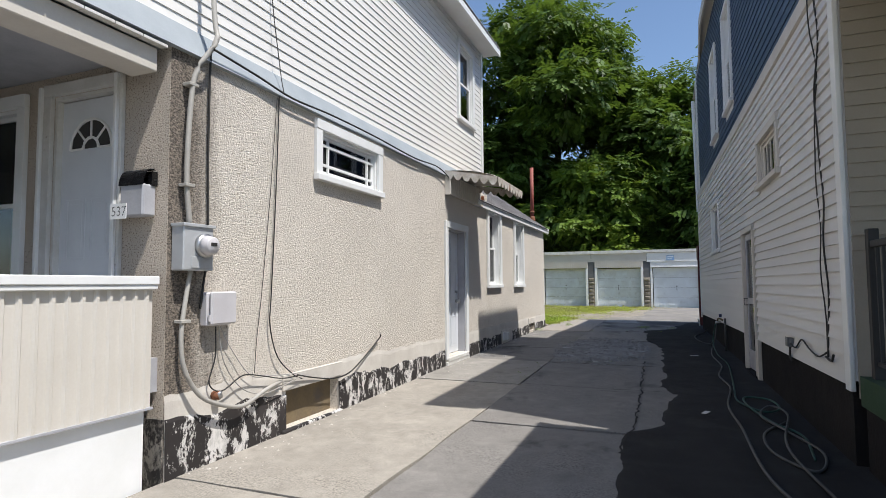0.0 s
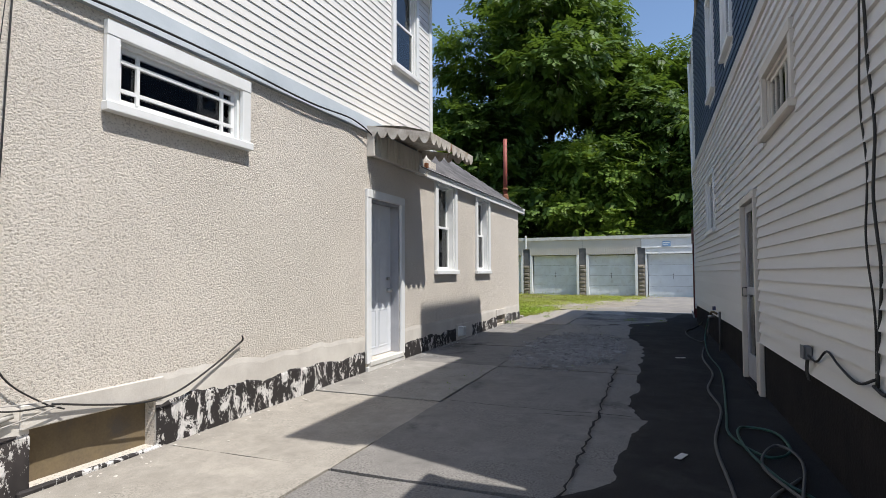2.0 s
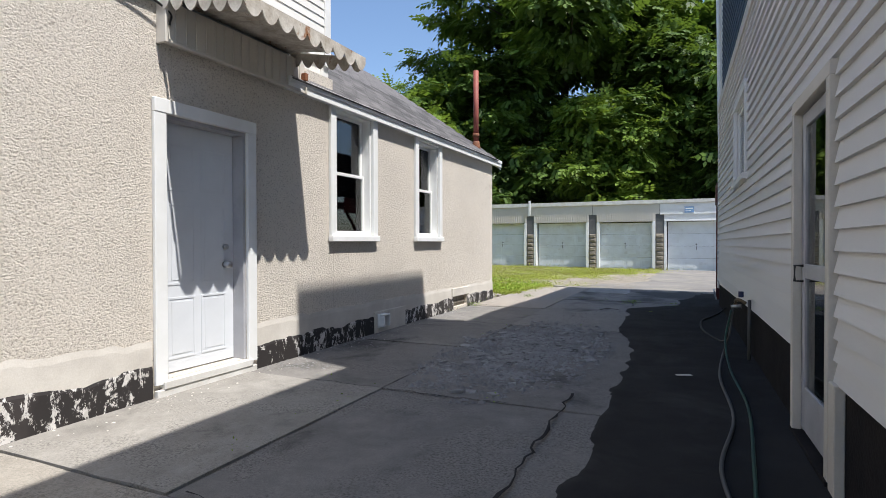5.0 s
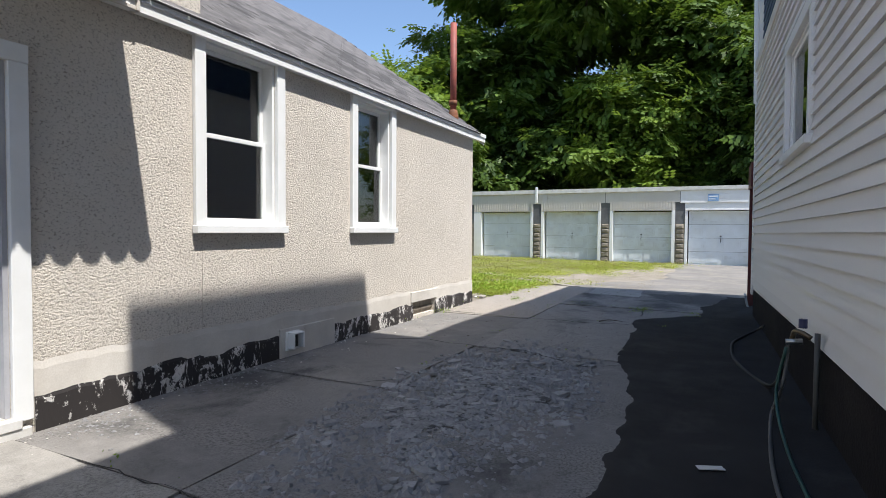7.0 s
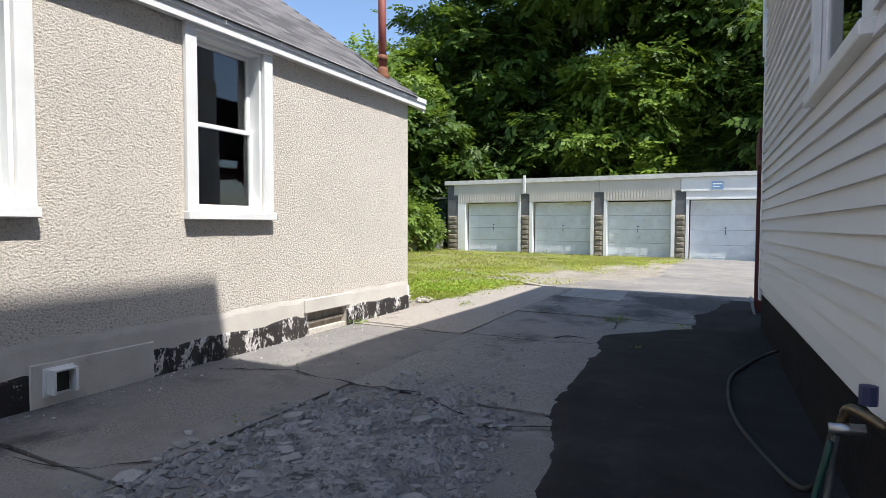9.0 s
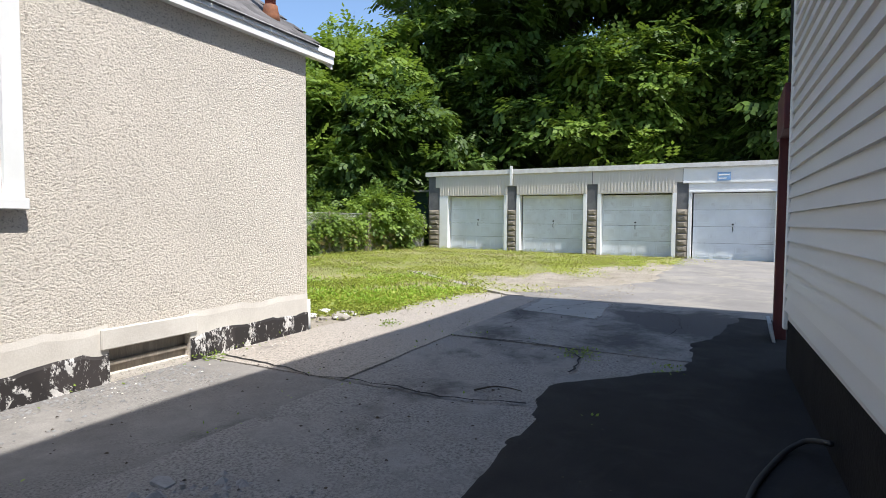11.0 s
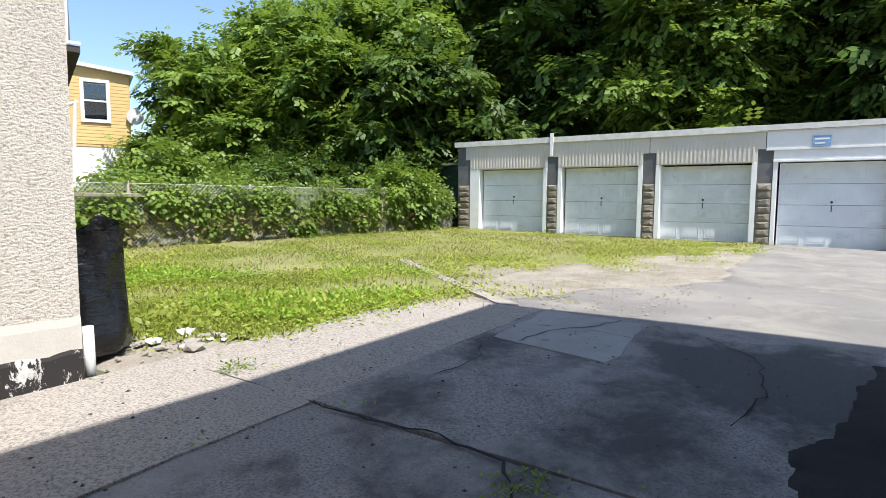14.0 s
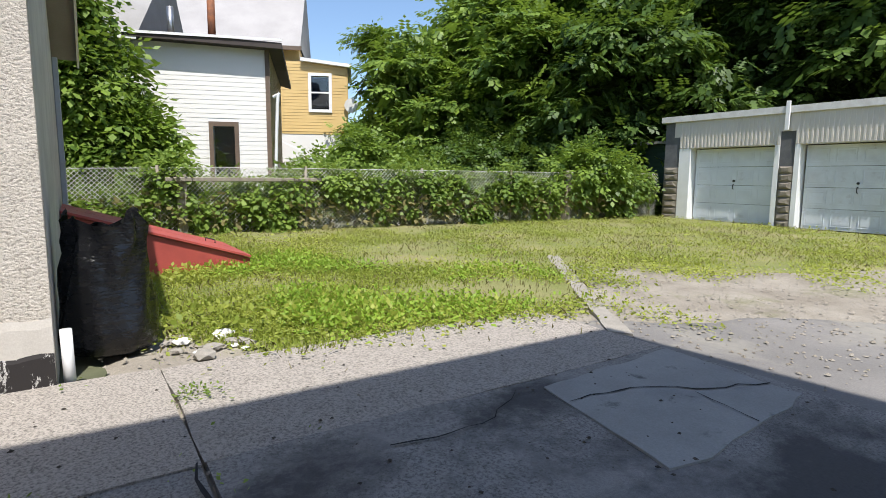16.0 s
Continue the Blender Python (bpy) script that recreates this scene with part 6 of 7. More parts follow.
# vines on the fence, shrub, and the overgrown corner
rng = random.Random(5)
vl = []
for k in range(46):
    y = 13.5 + k * 0.36
    vl.append((fx(y) - 0.3 + rng.uniform(-0.12, 0.12), y, gz(-11, y) + rng.uniform(0.25, 1.08), rng.uniform(0.34, 0.55), rng.uniform(0.8, 1.15)))
vine = thing("fence_vines", (-11.1, 22, 0.1), "tangled green vines climbing the wire fence", "vines")
crown_mesh("leaves", vl, 22000, 0.10, 31, LEAF_V, vine, leaflets=3, droop=0.5, inner=0.6, wide=0.42)
crown_mesh("dry_stem", [(fx(y) - 0.1, y, 0.45, 0.35, 0.9) for y in np.arange(15.5, 29.5, 0.7)], 1900, 0.12, 32, GRASS_DRY, vine, leaflets=2, droop=-0.8, inner=0.8)


def shrub(name, lobes, count, leaf, seed, material, label, category="shrub", stems=5, leaflets=5):
    cx, cy = np.mean([l[0] for l in lobes]), np.mean([l[1] for l in lobes])
    s = thing(name, (cx, cy, gz(cx, cy)), label, category)
    bm = bmesh.new()
    r = random.Random(seed)
    for k in range(stems):
        l = lobes[k % len(lobes)]
        tube(curve_pts([(cx + r.uniform(-0.2, 0.2), cy + r.uniform(-0.2, 0.2), gz(cx, cy) - 0.1), ((cx + l[0]) / 2, (cy + l[1]) / 2, l[2] * 0.5), (l[0], l[1], l[2] + l[3] * 0.5)], 3), 0.03, 6, 0.008, bm)
    part("stems", bm, BARK, s, smooth=True)
    crown_mesh("leaves", lobes, count, leaf, seed, material, s, leaflets=leaflets, inner=0.5)


shrub("bright_shrub", [(-11.0, 26.9, 1.3, 0.75, 0.9), (-10.8, 27.9, 1.45, 0.8, 0.8), (-11.1, 28.9, 1.3, 0.7, 0.9), (-10.9, 27.4, 1.9, 0.5, 0.7), (-10.9, 28.6, 0.7, 0.7, 0.8)], 1500, 0.15, 41, LEAF_B, "bright young shrub leaning over the fence")
shrub("vine_tower", [(-13.2, 15.6, 1.4, 1.2, 1.1), (-13.5, 15.2, 2.9, 1.25, 1.1), (-13.8, 14.7, 4.4, 1.2, 1.0), (-14.1, 14.0, 6.0, 1.3, 1.0), (-14.3, 13.3, 7.4, 1.4, 1.0), (-12.9, 16.35, 1.1, 0.85, 1.0), (-13.1, 16.2, 2.0, 0.75, 1.0), (-14.2, 13.6, 3.4, 1.8, 1.3)], 21000, 0.17, 42, LEAF_B, "tall tree smothered in hanging vine leaves", "vine tree", 5, 3)
shrub("yard_bush", [(-14.5, 21.0, 1.0, 1.0, 0.9), (-14.8, 22.4, 1.3, 1.1, 0.9), (-15.4, 24.2, 1.2, 1.1, 0.9), (-13.4, 20.2, 0.8, 0.8, 0.9), (-14.3, 22.0, 2.0, 0.6, 1.0)], 3200, 0.14, 43, LEAF_B, "broad-leaved bush behind the fence")
shrub("yard_bush", [(-15.5, 26.5, 1.4, 1.3, 0.9), (-14.6, 28.3, 1.5, 1.4, 0.9), (-13.2, 29.6, 1.5, 1.2, 0.9), (-17.0, 28.0, 2.0, 1.5, 0.9)], 3600, 0.15, 44, LEAF_A, "dark leafy bush behind the fence")


# ---- neighbouring houses ----
def turned(ox, oy, deg):
    c, s = math.cos(radians(deg)), math.sin(radians(deg))

    def f(u, z, n):
        # u along the wall to the right as seen from outside, n outward
        return Vector((ox + n * c - u * s, oy + n * s + u * c, z))
    return f


fW0 = turned(-14.0, 19.2, -20)


def fW(u, z, n):
    return fW0(u + 0.14, z - 0.30, n)


wh = thing("white_house", (-14, 19, 0), "white lap-sided neighbouring house with low dark roof", "house")
body = part("wall", wall_bm(fW, -9, 0, -0.3, 4.72, [(-1.35, -0.85, 1.25, 2.75)], 0.2), TRIM_W, wh)
bm = bmesh.new()
siding(None, fW, -9, -0.08, 0.2, 4.70, 0.11, SIDING_W, [(-1.47, -0.73, 1.15, 2.87)], 0.010, bm)
tagged(part("siding", bm, SIDING_W, wh), kind="stuff")
fWs = lambda u, z, n: fW(n, z, -u)
bm = bmesh.new()
siding(None, fWs, 0.1, 6, 0.2, 4.70, 0.13, SIDING_W, (), 0.02, bm)
add_box(bm, (0.02, -0.3, -0.2), (6, 4.7, 0.0), fWs)
tagged(part("side_siding", bm, surface("tan_siding_far", (0.45, 0.33, 0.2), (0.38, 0.28, 0.17), 0.6, bump=0.05), wh, "tan sided side wall"), kind="stuff")
part("corner_board", boxes(((-0.08, -0.3, 0.0), (0.03, 4.72, 0.03)), f=fW), surface("brown_trim", (0.16, 0.11, 0.075), (0.12, 0.085, 0.06), 0.7), wh, "brown corner board")
part("rear_wall", boxes(((-9, -0.3, -6.2), (0, 4.72, -6.0)), ((-9.2, -0.3, -6.2), (-9.0, 4.72, 0)), f=fW), SIDING_W, wh)
BRN = bpy.data.materials["brown_trim"]
win = part("window", boxes(((-1.45, 2.75, 0.0), (-0.75, 2.86, 0.05)), ((-1.45, 1.15, 0.0), (-0.75, 1.25, 0.06)), ((-1.45, 1.25, 0.0), (-1.35, 2.75, 0.05)), ((-0.85, 1.25, 0.0), (-0.75, 2.75, 0.05)), f=fW), BRN, wh, "brown window casing")
part("pane", boxes(((-1.35, 1.25, -0.06), (-0.85, 2.75, -0.05)), f=fW), GLASS, win)
part("backing", boxes(((-1.4, 1.2, -0.5), (-0.8, 2.8, -0.45)), f=fW), DARK, win)
bm = bmesh.new()
q = [bm.verts.new(fW(u, z, n)) for u, z, n in ((-3.2, 4.72, 0.35), (0.35, 4.62, 0.35), (0.35, 4.62, -6.3), (-3.2, 5.6, -6.3), (-3.2, 4.86, 0.35), (0.35, 4.76, 0.35), (0.35, 4.76, -6.3), (-3.2, 5.75, -6.3))]
for k in ((0, 3, 2, 1), (4, 5, 6, 7), (0, 1, 5, 4), (1, 2, 6, 5), (2, 3, 7, 6), (3, 0, 4, 7)):
    bm.faces.new([q[i] for i in k])
part("porch_roof", bm, surface("dark_brown_roof", (0.07, 0.055, 0.05), (0.05, 0.04, 0.036), 0.9), wh, "dark low roof")
bm = bmesh.new()
q = [bm.verts.new(fW(u, z, n)) for u, z, n in ((-9.2, 4.74, 0.3), (-2.9, 4.74, 0.3), (-2.9, 7.6, -3.4), (-9.2, 7.6, -3.4), (-9.2, 4.74, -6.4), (-2.9, 4.74, -6.4))]
for k in ((0, 1, 2, 3), (3, 2, 5, 4), (1, 5, 2), (0, 3, 4)):
    bm.faces.new([q[i] for i in k])
part("main_roof", bm, ROOF_FLAT, wh, "pale grey shingle roof")
part("fascia", boxes(((-9.2, 4.66, 0.30), (-2.9, 4.74, 0.34)), ((-3.2, 4.79, 0.352), (0.36, 4.85, 0.38)), f=fW), TRIM_W, wh)
part("flue", tube([fW(-2.4, 4.9, -0.9), fW(-2.4, 5.75, -0.9)], 0.08, 10), CHROME, wh, "galvanised flue", True)
part("flue", tube([fW(-1.5, 4.9, -1.4), fW(-1.5, 6.3, -1.4)], 0.10, 10), RUST, wh, "dark flue", True)
part("pipe_bend", tube(curve_pts([fW(0.1, 3.5, 0.06), fW(0.25, 3.55, 0.1), fW(0.2, 3.3, 0.1), fW(0.06, 0.4, 0.08)], 4), 0.04, 8), TRIM_W, wh, "white downspout")

fY = turned(-22.0, 25.0, -24)
yh = thing("yellow_house", (-22, 25, 0), "yellow sided house with white window and grey roof", "house")
bm = bmesh.new()
siding(None, fY, -5.2, -0.05, 3.1, 5.9, 0.13, SIDING_Y, [(-1.62, -0.66, 3.90, 5.50)], 0.014, bm)
tagged(part("siding", bm, SIDING_Y, yh), kind="stuff")
part("wall", wall_bm(fY, -5.2, 0, 3.0, 5.95, [(-1.5, -0.78, 4.02, 5.38)], 0.2), SIDING_Y, yh)
part("lower_wall", boxes(((-5.2, -0.3, -0.2), (-0.2, 3.0, -0.02)), ((-5.2, -0.3, -4), (-5.0, 3.0, -0.2)), f=fY), SIDING_W, yh, "white lower wall")
ywin = part("window", boxes(((-1.62, 5.38, 0.0), (-0.66, 5.50, 0.06)), ((-1.62, 3.90, 0.0), (-0.66, 4.02, 0.07)), ((-1.62, 4.02, 0.0), (-1.5, 5.38, 0.06)), ((-0.78, 4.02, 0.0), (-0.66, 5.38, 0.06)), ((-1.5, 4.68, -0.05), (-0.78, 4.74, 0.0)), f=fY), TRIM_W, yh, "white window casing")
part("pane", boxes(((-1.5, 4.02, -0.06), (-0.78, 5.38, -0.05)), f=fY), GLASS, ywin)
part("backing", boxes(((-1.7, 3.6, -0.6), (-0.6, 5.4, -0.55)), f=fY), DARK, ywin)
part("roof_edge", boxes(((-1.9, 5.95, -4), (0.15, 6.08, 0.2)), f=lambda u, z, n: fY(u, z - 0.10 * (u + 1.9), n)), TRIM_W, yh, "white lean-to roof edge")
part("side_wall", boxes(((-0.2, -0.3, -4), (0, 5.9, -0.2)), f=fY), SIDING_Y, yh)
part("tall_wall", boxes(((-12, -0.3, -6), (-2.0, 6.6, -0.4)), f=fY), SIDING_Y, yh)
bm = bmesh.new()
q = [bm.verts.new(fY(u, z, n)) for u, z, n in ((-13, 6.5, 0.1), (-1.9, 6.5, 0.1), (-1.9, 9.9, -3.6), (-13, 9.9, -3.6), (-13, 6.5, -7), (-1.9, 6.5, -7))]
for k in ((0, 1, 2, 3), (3, 2, 5, 4), (1, 5, 2), (0, 3, 4)):
    bm.faces.new([q[i] for i in k])
part("main_roof", bm, surface("pale_shingle_roof", (0.36, 0.34, 0.33), (0.3, 0.285, 0.275), 0.9, big=0.8, fine=30, grain=0.2, bump=0.2), yh, "large pale grey shingle roof")
part("roof_fascia", boxes(((-13, 6.36, 0.1), (-1.85, 6.52, 0.16)), f=fY), BRN, yh)
part("dish", tube([fY(0.15, 4.2, 0.12), fY(0.15, 4.2, 0.16)], 0.3, 14), TRIM_AGED, yh, "pale satellite dish")
part("stair_rail", boxes(((-3.8, 0, 0.9), (-1.8, 0.08, 0.96)), f=lambda u, z, n: fY(u, 3.1 - 0.45 * (u + 3.8) + z, n)), TRIM_W, yh, "white stair rail")


def car(x, y, z, deg, material, label):
    f = turned(x, y, deg)
    c = thing("parked_car", (x, y, z), label, "car", "cars beyond the fence")
    bm = bmesh.new()
    prof = [(-2.1, 0.35), (-2.1, 0.75), (-1.9, 0.92), (-1.0, 0.98), (-0.4, 1.42), (0.9, 1.44), (1.6, 0.98), (2.05, 0.9), (2.1, 0.35)]
    rows = [[bm.verts.new(f(u, z + h, n * (0.78 if h > 1.2 else 1))) for u, h in prof] for n in (-0.85, 0.85)]
    for k in range(len(prof) - 1):
        bm.faces.new((rows[0][k], rows[0][k + 1], rows[1][k + 1], rows[1][k]))
    bm.faces.new(rows[0]), bm.faces.new(rows[1][::-1])
    body = part("body", bm, material, c)
    part("windscreen", boxes(((-0.95, 1.0, -0.66), (-0.46, 1.38, 0.66)), f=lambda u, zz, n: f(u - 0.02 + 0.0 * zz, z + 1.02 + (u + 0.95) * 0.80 + (0.012 if zz > 1.2 else 0), n)), GLASS, body, "windscreen")
    for u in (-1.35, 1.3):
        for n in (-0.86, 0.86):
            part("wheel", tube([f(u, z + 0.33, n - 0.1), f(u, z + 0.33, n + 0.1)], 0.33, 16), CABLE_BK, c)


car(-18.6, 25.6, 0.35, 60, surface("pale_blue_car_paint", (0.42, 0.52, 0.62), (0.4, 0.5, 0.6), 0.25, metal=0.3, bump=0), "pale blue car parked beyond the fence")
car(-21.0, 28.6, 0.45, 60, surface("silver_car_paint", (0.5, 0.52, 0.54), None, 0.25, metal=0.4, bump=0), "silver car parked beyond the fence")

# garage details
gs = thing("garage_sign", (0.35, GY - 0.06, 2.5), "small faded blue sign on the garage head", "sign")
part("plate", boxes(((0.16, GY - 0.065, 2.50), (0.54, GY - 0.052, 2.76))), SIGN_BLUE, gs)
part("print", boxes(((0.20, GY - 0.069, 2.66), (0.50, GY - 0.0655, 2.70)), ((0.20, GY - 0.069, 2.56), (0.42, GY - 0.0655, 2.59))), TRIM_W, gs, "pale worn lettering bars")
gv = thing("roof_vent", (-6.9, GY - 0.24, 2.6), "white gutter pipe at the garage fascia", "downpipe")
part("pipe", boxes(((-6.82, GY - 0.15, 2.50), (-6.72, GY - 0.105, 3.22)), bevel=0.006), TRIM_W, gv)
gp = thing("garage_pole", (2.05, GY - 0.1, 2.6), "rusty iron pole fixed to the garage pier", "pole")
part("pole", tube([(2.10, GY - 0.12, 2.55), (2.12, GY - 0.10, 6.0)], 0.04, 8), RUST, gp, smooth=True)
part("bracket", boxes(((2.0, GY - 0.2, 2.62), (2.2, GY - 0.052, 2.82)), bevel=0.01), CABLE_BK, gp)

# shingles on the wing roof
sl = math.hypot(1, 0.70)
sm = []
for v in range(4):
    b = boxes(((0.004, 0, 0), (0.33 - 0.004 * (v % 2), 0.17 + 0.008 * v, 0.017)))
    me = bpy.data.meshes.new("shingle")
    b.to_mesh(me)
    b.free()
    me.materials.append(SHINGLE)
    sm.append(me)
rot = Matrix(((0, -1 / sl, 0.70 / sl, 0), (1, 0, 0, 0), (0, 0.70 / sl, 1 / sl, 0), (0, 0, 0, 1)))
rest = bmesh.new()
made = 0
for row in range(27):
    s = -0.02 + row * 0.145
    x, z = -3.165 - s / sl, 2.965 + s * 0.70 / sl
    y = 8.33 + (0.165 if row % 2 else 0.0)
    while y < 14.93:
        if made < 280 and row < 14:
            o = new("shingle", sm[(made * 7 + row) % 4])
            o.parent = roofw
            o.matrix_parent_inverse = Matrix.Translation(-roofw.location)
            o.matrix_basis = Matrix.Translation((x, y, z + 0.006 * ((made * 3) % 3))) @ rot
            made += 1
        else:
            add_box(rest, (0.004, 0, 0), (0.328, 0.175, 0.017), lambda a, b, c: Matrix.Translation((x, y, z)) @ rot @ Vector((a, b, c)))
        y += 0.333
tagged(part("shingle_rest", rest, SHINGLE, roofw), kind="stuff")


# ---- grass, weeds and crumbs ----
def blades(name, pts, height, width, seed, material, label, category, lean=0.5):
    rng = np.random.default_rng(seed)
    n = len(pts)
    a = rng.uniform(0, 2 * np.pi, n)
    h = height * rng.uniform(0.4, 1.3, n)
    dirv = np.stack([np.cos(a), np.sin(a), np.zeros(n)], 1)
    sidev = np.stack([-np.sin(a), np.cos(a), np.zeros(n)], 1) * (width * rng.uniform(0.6, 1.4, n))[:, None]
    tip = pts + dirv * (h * lean * rng.random(n))[:, None] + np.array([0, 0, 1.0]) * h[:, None]
    mid = pts + dirv * (h * lean * 0.25)[:, None] + np.array([0, 0, 0.55]) * h[:, None]
    v = np.stack([pts - sidev, pts + sidev, mid + sidev * 0.8, tip, mid - sidev * 0.8], 1).reshape(-1, 3)
    me = bpy.data.meshes.new(name)
    me.vertices.add(len(v))
    me.vertices.foreach_set("co", v.astype(np.float32).ravel())
    me.loops.add(n * 5)
    me.loops.foreach_set("vertex_index", np.arange(n * 5, dtype=np.int32))
    me.polygons.add(n)
    me.polygons.foreach_set("loop_start", np.arange(0, n * 5, 5, dtype=np.int32))
    me.update(calc_edges=True)
    me.materials.append(material)
    return tagged(new(name, me), label, category, kind="stuff")


def scatter(n, x0, x1, y0, y1, keep, seed):
    r = random.Random(seed)
    out = []
    while len(out) < n:
        x, y = r.uniform(x0, x1), r.uniform(y0, y1)
        if r.random() < keep(x, y):
            out.append((x, y, gz(x, y) + 0.012))
    return np.array(out)


def green(x, y):
    e = lawn_edge(x, y)
    if e < 0:
        return 0.0
    thin = np.interp(y - 0.55 * (x + 3.2), [15, 20.0, 21.5, 30], [1.0, 0.9, 0.45, 0.4])
    return min(1, 0.25 + e * 1.2) * thin * (0.5 + 1.0 * noise.noise(Vector((x * 0.9, y * 0.9, 0.5))))


near_b = lambda x, y: green(x, y) * np.interp(math.hypot(x + 2.5, y - 15.5), [0, 3, 8, 16], [1, 1, 0.45, 0.2])
blades("grass", scatter(75000, -11.2, -0.6, 15.5, 30.3, near_b, 3), 0.036, 0.005, 3, GRASS, "uneven green grass of the back lawn", "grass", 0.9)
blades("dry_grass", scatter(9000, -11.2, -0.3, 15.5, 30.3, lambda x, y: 0.5 if lawn_edge(x, y) > -0.1 and noise.noise(Vector((x * 0.7, y * 0.7, 5))) > -0.1 else (0.05 if lawn_edge(x, y) > -0.6 else 0.0), 4), 0.06, 0.004, 4, GRASS_DRY, "straw-coloured dry grass among the green", "grass", 1.2)


def weeds(name, n, keep, size, seed, material, label, box=(-11.2, -0.3, 15.5, 30.3)):
    pts = scatter(n, *box, keep, seed)
    lob = [(p[0], p[1], p[2] + 0.02, size * 0.8, 0.35) for p in pts]
    ob = crown_mesh(name, lob, n * 5, size * 0.55, seed, material, None, leaflets=1, droop=0.1, inner=0.6)
    return tagged(ob, label, "weeds", kind="stuff")


weeds("broadleaf_weeds", 14000, lambda x, y: 0.8 * near_b(x, y) + (0.05 if lawn_edge(x, y) > -0.4 else 0), 0.062, 12, GRASS, "low broad-leaved weeds in the lawn")
weeds("sparse_weeds", 1500, lambda x, y: max(0.0, 1 + lawn_edge(x, y) / 1.6) * (0.8 if noise.noise(Vector((x * 0.8, y * 0.8, 9))) > 0.05 else 0.05) if lawn_edge(x, y) < 0.1 and (y > 19.2 or x < -2.9) else 0.0, 0.08, 14, GRASS, "scattered weeds on the stony ground", (-5, 0.2, 15.5, 29))
weeds("tall_weeds", 900, lambda x, y: near_b(x, y) if noise.noise(Vector((x * 0.6, y * 0.6, 19))) > 0.1 else 0.0, 0.13, 15, GRASS, "larger weed leaves in the lawn")
weeds("lush_weeds", 2600, lambda x, y: near_b(x, y) if noise.noise(Vector((x * 0.45, y * 0.6, 31))) > -0.05 and y < 20.5 and x > -7.5 else 0.0, 0.10, 16, GRASS_LUSH, "bright green patches of leafy weeds in the lawn")
weeds("crack_weeds", 60, lambda x, y: 1.0 if min(abs(y - j) for j in (7.78, 11.62, 13.6, 15.5)) < 0.02 or abs(x + 1.85) < 0.015 or (abs(x + 3.2) < 0.06 and y > 12) else 0.0, 0.05, 13, LEAF_V, "small weeds growing in the slab joints", (-3.25, 0.1, 6, 16))


def crumbs(name, n, keep, box, lo, hi, seed, material, label, dz):
    pts = scatter(n, *box, keep, seed)
    rng = np.random.default_rng(seed)
    s = rng.uniform(lo, hi, n) * rng.uniform(0.5, 1.3, n)
    base = np.array([(1, 0, 0), (0, 1, 0), (-1, 0, 0), (0, -1, 0), (0, 0, 0.6)])
    v = np.empty((n, 5, 3))
    a = rng.uniform(0, 6.28, n)
    jit = 1 + 0.5 * (rng.random((n, 5, 3)) - 0.5)
    b = base[None] * jit
    v[..., 0] = pts[:, None, 0] + s[:, None] * (b[..., 0] * np.cos(a)[:, None] - b[..., 1] * np.sin(a)[:, None])
    v[..., 1] = pts[:, None, 1] + s[:, None] * (b[..., 0] * np.sin(a)[:, None] + b[..., 1] * np.cos(a)[:, None])
    v[..., 2] = pts[:, None, 2] + dz + s[:, None] * b[..., 2]
    faces = np.array([(0, 1, 4), (1, 2, 4), (2, 3, 4), (3, 0, 4)])
    idx = (faces[None] + 5 * np.arange(n)[:, None, None]).reshape(-1, 3)
    me = bpy.data.meshes.new(name)
    me.from_pydata(v.reshape(-1, 3).tolist(), [], idx.tolist())
    me.materials.append(material)
    return tagged(new(name, me), label, "rubble", kind="stuff")


def rub(x, y):
    d = math.hypot((x + 1.05) / 0.85, (y - 9.9) / 2.1)
    return max(0.0, 1.15 - d) * (0.6 + 0.8 * noise.noise(Vector((x * 2.5, y * 2.5, 3))))


crumbs("asphalt_rubble", 5200, rub, (-2.1, 0.2, 7.6, 12.3), 0.010, 0.04, 7, CRUMB, "loose crumbled asphalt bits on the drive", 0.008)
crumbs("paint_flakes", 240, lambda x, y: max(0, 1 - (x + 3.24) / 0.5), (-3.24, -2.7, 1.2, 14.8), 0.004, 0.013, 8, PLASTER, "white paint flakes fallen at the wall foot", 0.016)
crumbs("gravel_stones", 2600, lambda x, y: 1.0 if lawn_edge(x, y) < 0.1 and x < -1.75 or (y > 18.7 and lawn_edge(x, y) < 0.25 and x < -0.8) else 0.06, (-4.4, 0.0, 15.1, 24.0), 0.006, 0.022, 9, GRAVEL, "small stones scattered on the dirt", 0.0)
crumbs("wall_foot_grit", 1500, lambda x, y: max(0.0, 1 - (x + 3.24) / 0.75) * (0.4 + 0.9 * noise.noise(Vector((x * 2, y * 1.4, 8)))), (-3.24, -2.5, 7.9, 13.4), 0.004, 0.016, 21, CRUMB, "grit and crumbs swept against the wall foot", 0.012)
crumbs("leaf_litter", 420, lambda x, y: 0.6, (-3.0, 0.6, 11.6, 18.5), 0.004, 0.013, 22, BARK, "dark bits of leaf and twig on the drive", 0.018)
weeds("joint_weeds", 130, lambda x, y: 1.0 if math.hypot(x + 0.45, y - 15.22) < 0.13 or math.hypot(x - 0.27, y - 15.02) < 0.10 or math.hypot(x + 2.62, y - 15.58) < 0.12 or math.hypot(x + 3.16, y - 13.6) < 0.10 else 0.0, 0.05, 23, LEAF_V, "tufts of weeds in the broken joints", (-3.25, 0.5, 13.4, 15.8))
